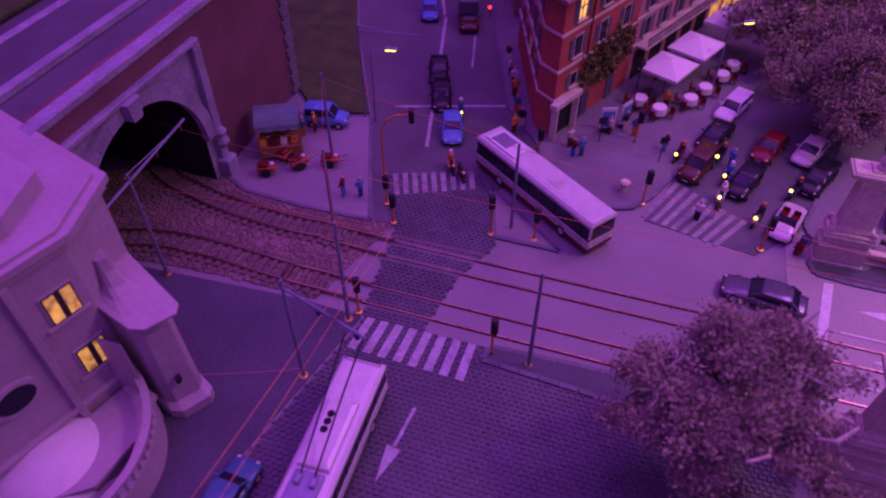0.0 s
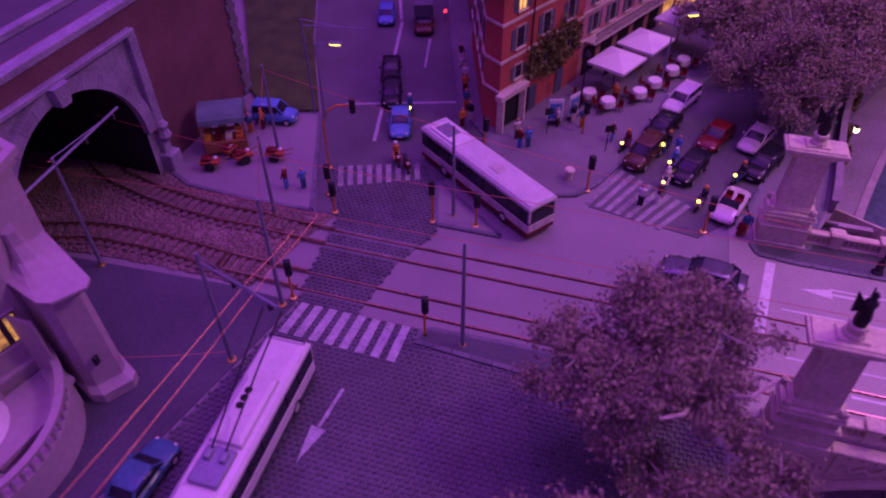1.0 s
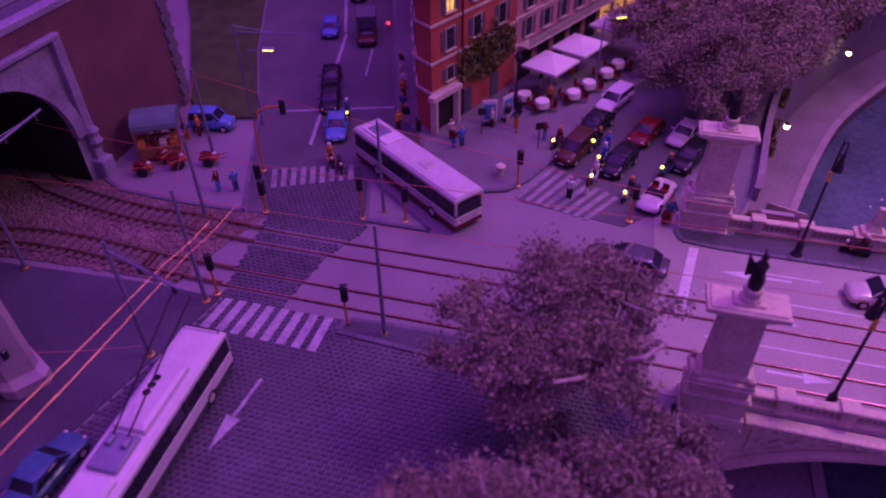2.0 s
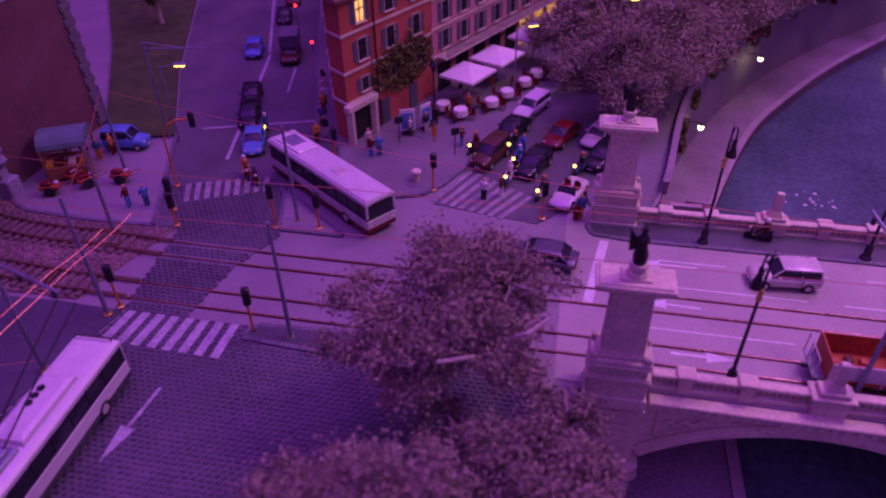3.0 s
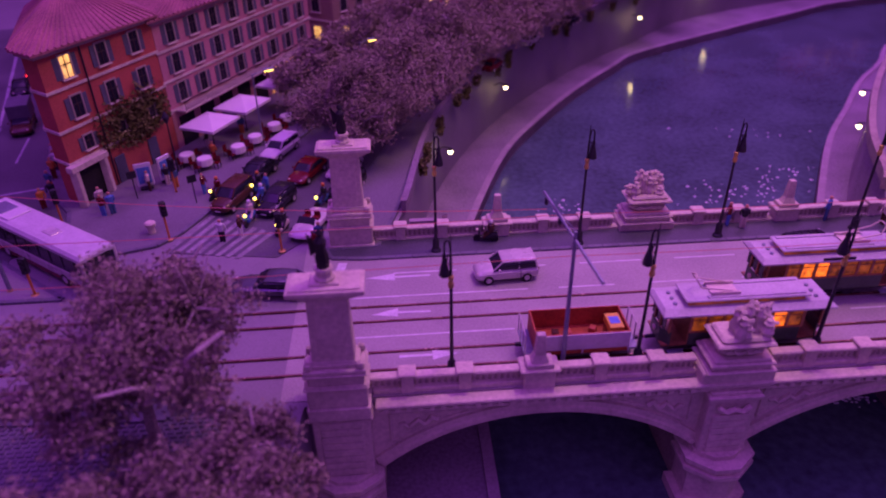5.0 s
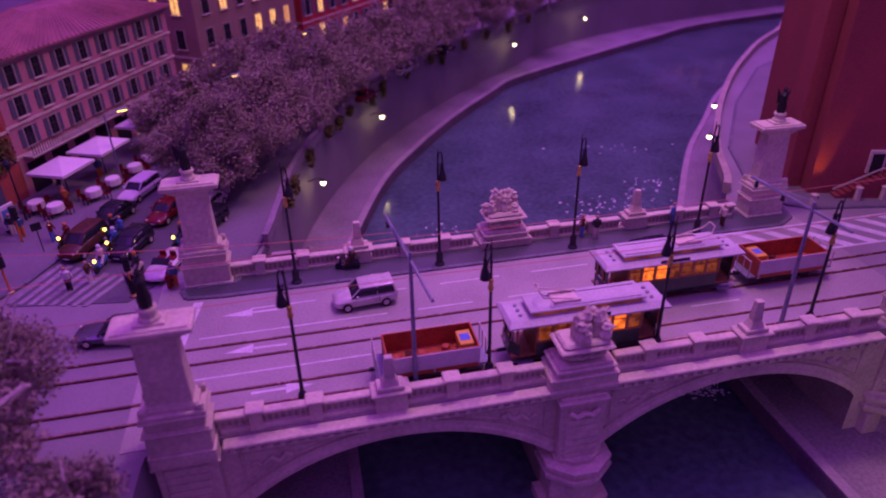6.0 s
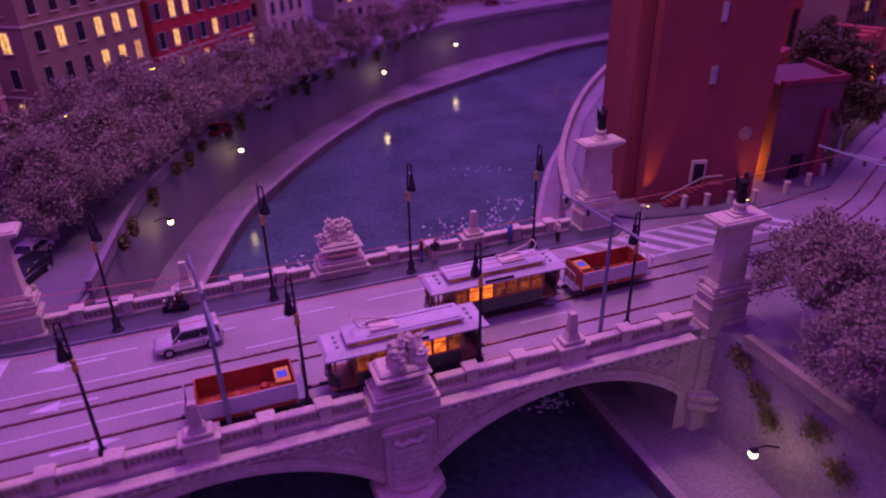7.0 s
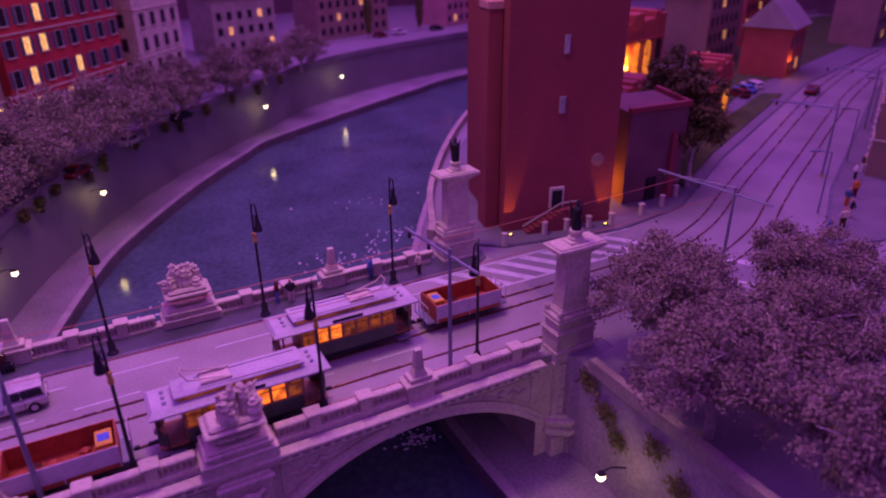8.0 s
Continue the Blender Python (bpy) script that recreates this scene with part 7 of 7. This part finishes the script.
PEOPLE = [(-55.3, 0.9), (-54.1, 1.3), (-63.2, 5.6), (-62.4, 6.4), (-61.6, 7.0), (-60.9, 7.8), (-64.0, 5.0), (-61.0, 8.6), (-39.9, 11.0), (-39.3, 11.3), (-40.4, 12.2), (-36.4, 16.0), (-35.6, 15.4), (-33.5, 20.3), (-30.1, 6.4), (-28.9, 7.0), (-33.0, 14.0),
          (-27.9, 13.6), (-37.6, 15.0), (-44.8, 14.0), (-45.6, 15.6), (-46.4, 18.2), (-47.6, 21.5), (-48.4, 24), (6.3, 4.9), (13.7, 4.9), (17.4, 3.9), (7.2, 4.4), (-23.1, 5.2), (-45.2, 13.0), (-46.9, 20), (48, -9), (49.5, -8.4), (52, -7.2), (55, -6.4), (-34.7, 23.4), (-32.2, 26.7)]
for i, (x, y) in enumerate(PEOPLE):
    figure(x, y, 0.18 if (x < -53 or inside(x, y, NE) or y > 3 and x > 0) else 0.05, i)


def scooter(x, y, rz, paint, label, lit=True):
    s = thing("scooter", x, y, 0.05, rz, label, "scooter", "scooters")
    for xx in (-0.6, 0.62):
        part("wheel", Geo().lathe([(0.12, -0.07), (0.28, -0.07), (0.28, 0.07), (0.12, 0.07)], n=12, m=pose(xx, 0, 0.28, 90)), "rubber", s)
    part("body", Geo().loft([ring(-0.85, 0.16, 0.4, 0.7), ring(-0.4, 0.22, 0.3, 0.85), ring(0.05, 0.18, 0.25, 0.45), ring(0.4, 0.2, 0.25, 0.5)]).loft([ring(0.42, 0.2, 0.35, 0.95), ring(0.55, 0.18, 0.35, 1.0)]), paint, s, smooth=True)
    part("seat", Geo().box(-0.45, 0, 0.82, 0.75, 0.3, 0.14, 0.05), "dark", s)
    part("handlebar", Geo().tube([(0.45, -0.36, 1.12), (0.5, 0, 1.05), (0.45, 0.36, 1.12)], 0.035, 5), "dark", s)
    part("headlamp", Geo().ball(0.62, 0, 0.95, 0.13, 8), "bulb_gold" if lit else "cream", s)
    return s


def rider(x, y, rz, i):
    g = Geo()
    m = pose(x, y, 0.85, 0, 0, rz)
    g.use(COATS[i % 8])
    g.lathe([(0.2, 0.05), (0.26, 0.45), (0.24, 0.62), (0.1, 0.72)], -0.35, 0, 0, 8, m=m)
    for s in (-1, 1):
        g.loft([[tuple(m @ Vector(v)) for v in ((-0.3, s * 0.15, 0.05), (-0.3, s * 0.28, 0.05), (-0.3, s * 0.28, 0.2), (-0.3, s * 0.15, 0.2))], [tuple(m @ Vector(v)) for v in ((0.15, s * 0.15, -0.4), (0.15, s * 0.28, -0.4), (0.2, s * 0.28, -0.25), (0.2, s * 0.15, -0.25))]])
    g.use("orange_pole" if i % 3 == 0 else "white")
    p = m @ Vector((-0.33, 0, 0.86))
    g.ball(p.x, p.y, p.z, 0.17, 8)
    solid("rider_figurine", g, "dark", "model rider figurine seated on a scooter", "figurine", "riders", smooth=True)


for i, (x, y, rz, p, lab) in enumerate(((-31.9, 13.2, NB + 180, "dark", "dark scooter with its lamp lit beside the kerb"), (-28.2, 11.6, NB + 180, "brown", "brown scooter with its lamp lit between the cars"), (-28.6, 8.9, NB + 190, "bluepaint", "blue scooter with its lamp lit at the zebra"),
                                        (-26.0, 7.3, NB + 180, "cream", "cream scooter with its lamp lit at the zebra"), (-50.0, 13.6, -72, "dark", "dark motor scooter with a yellow lamp in the street"), (-48.6, 6.4, -60, "redpaint", "red motor scooter at the far zebra"), (-47.6, 5.8, -60, "redpaint", "second red scooter at the far zebra"), (-11.4, 4.5, 170, "dark", "small motorbike on the bridge pavement"))):
    scooter(x, y, rz, p, lab, i < 5)
    if i != 6:
        rider(x, y, rz, i)


def parasol(x, y, w, d, h, rz, label, frill=0.22):
    p = thing("parasol", x, y, 0.18, rz, label, "parasol", "cafe parasols")
    part("pole", Geo().tube([(0, 0, 0), (0, 0, h + 0.5)], 0.05, 6), "dark", p)
    part("canopy", Geo().loft([[(s * w / 2, t * d / 2, z) for s, t in ((-1, -1), (1, -1), (1, 1), (-1, 1))] for z in (h - frill, h)] + [[(s * 0.06, t * 0.06, h + 0.7) for s, t in ((-1, -1), (1, -1), (1, 1), (-1, 1))]], caps=False), "canvas", p)
    return p


for s, o, w, d, h in ((12.2, 3.5, 4.0, 3.6, 2.8), (17.2, 3.5, 4.2, 3.6, 2.8), (24.2, 3.5, 4.4, 3.6, 2.8)):
    parasol(c1[0] + U[0] * s + U[1] * o, c1[1] + U[1] * s - U[0] * o, w, d, h, 65.2, "large square white cafe parasol on the pavement")
for s, o in ((9.0, 3.0), (8.8, 5.0), (12.0, 6.2), (14.5, 6.3), (17.6, 6.4), (20, 6.3)):
    x, y = c1[0] + U[0] * s + U[1] * o, c1[1] + U[1] * s - U[0] * o
    tb = thing("cafe_table", x, y, 0.18, 65.2, "small cafe table with a white cloth and red chairs", "table", "cafe tables")
    part("cloth", Geo().loft([[(q * 0.75 * math.cos(a), q * 0.68 * math.sin(a), z) for a in [math.pi * (k + 0.5) / 5 for k in range(10)]] for q, z in ((1.0, 0.4), (0.93, 0.9), (0.86, 0.98))]), "canvas", tb)
    for k, (a, b) in enumerate(((-1.0, 0), (1.0, 0), (0.4, -0.95), (-0.4, 0.95))):
        ch = thing("cafe_chair", *(pose(x, y, 0.18, 0, 0, 65.2) @ Vector((a, b, 0))), 65.2 + k * 90, "small red cafe chair", "chair", "cafe chairs")
        part("seat", Geo().box(0, 0, 0.45, 0.5, 0.5, 0.08, 0.02), "redpaint", ch)
        part("backrest", Geo().box(-0.22, 0, 0.5, 0.06, 0.48, 0.55, 0.02), "redpaint", ch)
        for q, r in ((-0.2, -0.2), (0.2, -0.2), (0.2, 0.2), (-0.2, 0.2)):
            part("leg", Geo().box(q, r, 0, 0.05, 0.05, 0.46), "dark", ch)

# market stall and handcarts on the pale pavement
ms = thing("market_stall", -62.5, 5.0, 0.16, 28, "market stall with a rounded green canvas roof", "stall")
part("canopy", Geo().loft([[(x, 1.6 * math.cos(a), 2.7 + 0.9 * math.sin(a)) for a in [math.pi * k / 8 for k in range(9)]] for x in (-1.7, 1.7)], caps=True), "canvas_green", ms)
for x in (-1.6, 1.6):
    for y in (-1.5, 1.5):
        part("post", Geo().box(x, y, 0, 0.14, 0.14, 2.8), "tram_wood", ms)
part("counter", Geo().box(0, -1.2, 0.2, 3.2, 0.9, 1.0, 0.04), "tram_wood", ms)
for i in range(3):
    part("shelf", Geo().box(0, -0.9 + i * 0.3, 1.3 + i * 0.4, 3.1, 0.5, 0.08), "tram_wood", ms)
for i in range(8):
    solid("produce_box", Geo().box(0, 0, 0, 0.5, 0.4, 0.28, 0.03), ("yellow", "redpaint", "cream", "orange_pole")[i % 4], "small open box of coloured produce on the stall", "box", "produce boxes", at=tuple((pose(-62.5, 5.0, 0.16, 0, 0, 28) @ pose(-1.3 + (i % 4) * 0.8, -1.3 + (i // 4) * 0.35, 1.2 if i < 4 else 1.38)).translation), rz=28)
for x, y, rz in ((-62.0, 1.5, 20), (-60.0, 3.0, 50), (-57.8, 4.0, 15), (-61.4, 3.6, 80)):
    ct = thing("handcart", x, y, 0.16, rz, "small red two-wheeled handcart with goods", "cart", "handcarts")
    part("tray", Geo().box(0, 0, 0.5, 1.4, 0.8, 0.3, 0.04), "wagon_red", ct)
    part("load", Geo().box(-0.2, 0, 0.8, 0.8, 0.6, 0.3, 0.1), "redpaint", ct)
    part("parcel", Geo().box(0.45, 0.1, 0.8, 0.3, 0.35, 0.25, 0.08), "white", ct)
    for s in (-1, 1):
        part("wheel", Geo().lathe([(0.1, -0.04), (0.4, -0.04), (0.4, 0.04), (0.1, 0.04)], n=12, m=pose(0, s * 0.46, 0.4, 90)), "rubber", ct)
        part("shaft", Geo().tube([(0.68, s * 0.32, 0.65), (1.5, s * 0.32, 0.85)], 0.04, 5), "tram_wood", ct)
van = car(-60.4, 9.2, 10, "bluepaint", "small blue van parked behind the market stall", 3.6, 1.7, 1.8, "van", 0.16)
bd = thing("notice_board", -66.2, 4.6, 0.16, 60, "blue and white striped notice board by the wall", "board")
part("panel", Geo().box(0, 0, 0.6, 2.0, 0.12, 2.2, 0.03), "blue_sign", bd)
for i in range(3):
    part("white_bar", Geo().box(0, -0.08, 0.9 + i * 0.65, 1.7, 0.03, 0.2), "white", bd)
for s in (-1, 1):
    part("leg", Geo().box(s * 0.8, 0, 0, 0.1, 0.1, 0.7), "dark", bd)
# street furniture at the corner
for x, y, rz in ((-37.9, 15.3, 20), (-36.6, 16.6, 60)):
    p = thing("poster_stand", x, y, 0.18, rz, "upright white poster stand on the pavement", "sign", "poster stands")
    part("frame", Geo().box(0, 0, 0.3, 1.3, 0.16, 2.0, 0.05), "white", p)
    part("poster", Geo().box(0, -0.1, 0.55, 1.0, 0.04, 1.4), "bluepaint", p)
    part("foot", Geo().box(0, 0, 0, 1.0, 0.5, 0.3, 0.05), "dark", p)
b = thing("bollard", -35.5, 8.0, 0.18, 0, "short round white stone bollard at the kerb", "bollard", "bollards")
part("column", Geo().lathe([(0.28, 0), (0.26, 0.6)], n=12), "stone", b)
part("head", Geo().lathe([(0.38, 0.58), (0.4, 0.78), (0.3, 0.88)], n=12), "stone", b, smooth=True)
for x, y in ((26.1, 4.9), (30.5, 5.2), (32.6, 4.8), (34.8, 4.4), (37, 3.9), (41.0, 4.3), (44.3, 5.0), (47.5, 6.4)):
    q = thing("stone_post", x, y, 0.14, 0, "short pale stone post at the pavement edge", "bollard", "stone posts")
    part("shaft", Geo().box(0, 0, 0, 0.42, 0.42, 1.1, 0.05, taper=0.85), "stone", q)
    part("head", Geo().box(0, 0, 1.08, 0.5, 0.5, 0.14, 0.05), "stone", q)
for k in range(2):
    sg = thing("street_sign", (-33.3, -38.2)[k], (12.4, 13.6)[k], 0.18, 30, "small dark square sign on a thin post", "sign", "street signs")
    part("post", Geo().tube([(0, 0, 0), (0, 0, 2.4)], 0.045, 5), "dark", sg)
    part("plate", Geo().box(0, -0.06, 1.8, 0.7, 0.05, 0.6, 0.02), "dark", sg)
lp_ = thing("lantern_post", -36.2, 18.4, 0.18, 0, "old dark lantern post beside the cafe", "lamp")
part("post", Geo().tube([(0, 0, 0), (0, 0, 4.4)], 0.09, 6, 0.06), "dark", lp_)
part("lantern", Geo().lathe([(0.1, 4.4), (0.34, 4.9), (0.3, 5.0), (0.05, 5.4)], n=6), "dark", lp_)
hy = thing("hydrant", -23.4, 4.9, 0.16, 0, "small red hydrant at the pylon foot", "hydrant")
part("barrel", Geo().lathe([(0.2, 0), (0.2, 0.7), (0.26, 0.75), (0.16, 1.0)], n=10), "redpaint", hy)
part("outlet", Geo().box(0, 0, 0.45, 0.6, 0.16, 0.16, 0.04), "redpaint", hy)
for i, (x, y, z) in enumerate(((-56.2, 38, 3), (-52.5, 32.4, 1.0))):
    l = thing("tail_lamp_post", x, y, 0.05, 0, "small red lamp on a thin post in the street", "lamp", "red lamps")
    part("post", Geo().tube([(0, 0, 0), (0, 0, z)], 0.04, 5), "dark", l)
    part("lens", Geo().ball(0, 0, z + 0.1, 0.16, 8), "bulb_red", l)

for i, (x, y, rz, p, lab) in enumerate(((89, 34, 80, "redpaint", "red car parked by the ruin"), (92.5, 35.6, 80, "bluepaint", "blue car parked by the ruin"), (96, 37.2, 80, "white", "white car parked by the ruin"), (66, 124, 10, "redpaint", "red car on the far embankment"), (72, 126, 10, "white", "white car on the far embankment"), (84, 128, 10, "blackpaint", "dark car on the far embankment"))):
    car(x, y, rz, p, lab, 4.2, 1.78, 1.4, "sedan" if i % 2 else "hatch")
for x, y in ((56, -3.4), (73, 5.0), (91.5, 13.8), (112, 22.6)):
    arm_lamp(x, y, 6.0, 150, 1.2, "grey street lamp along the tram street", "cream")
for i, (x, y) in enumerate(((55, -6.6), (57.5, -5.6), (60, -3.6), (63, -2.4), (68, 0.8), (71, 2.0))):
    figure(x, y, 0.15, i + 50)
for x, y, rz in ((-28.8, 13.9, NB + 180), (-23.4, 11.2, NB + 170)):
    scooter(x, y, rz, "teal", "teal scooter between the waiting cars", True)
    rider(x, y, rz, 3)
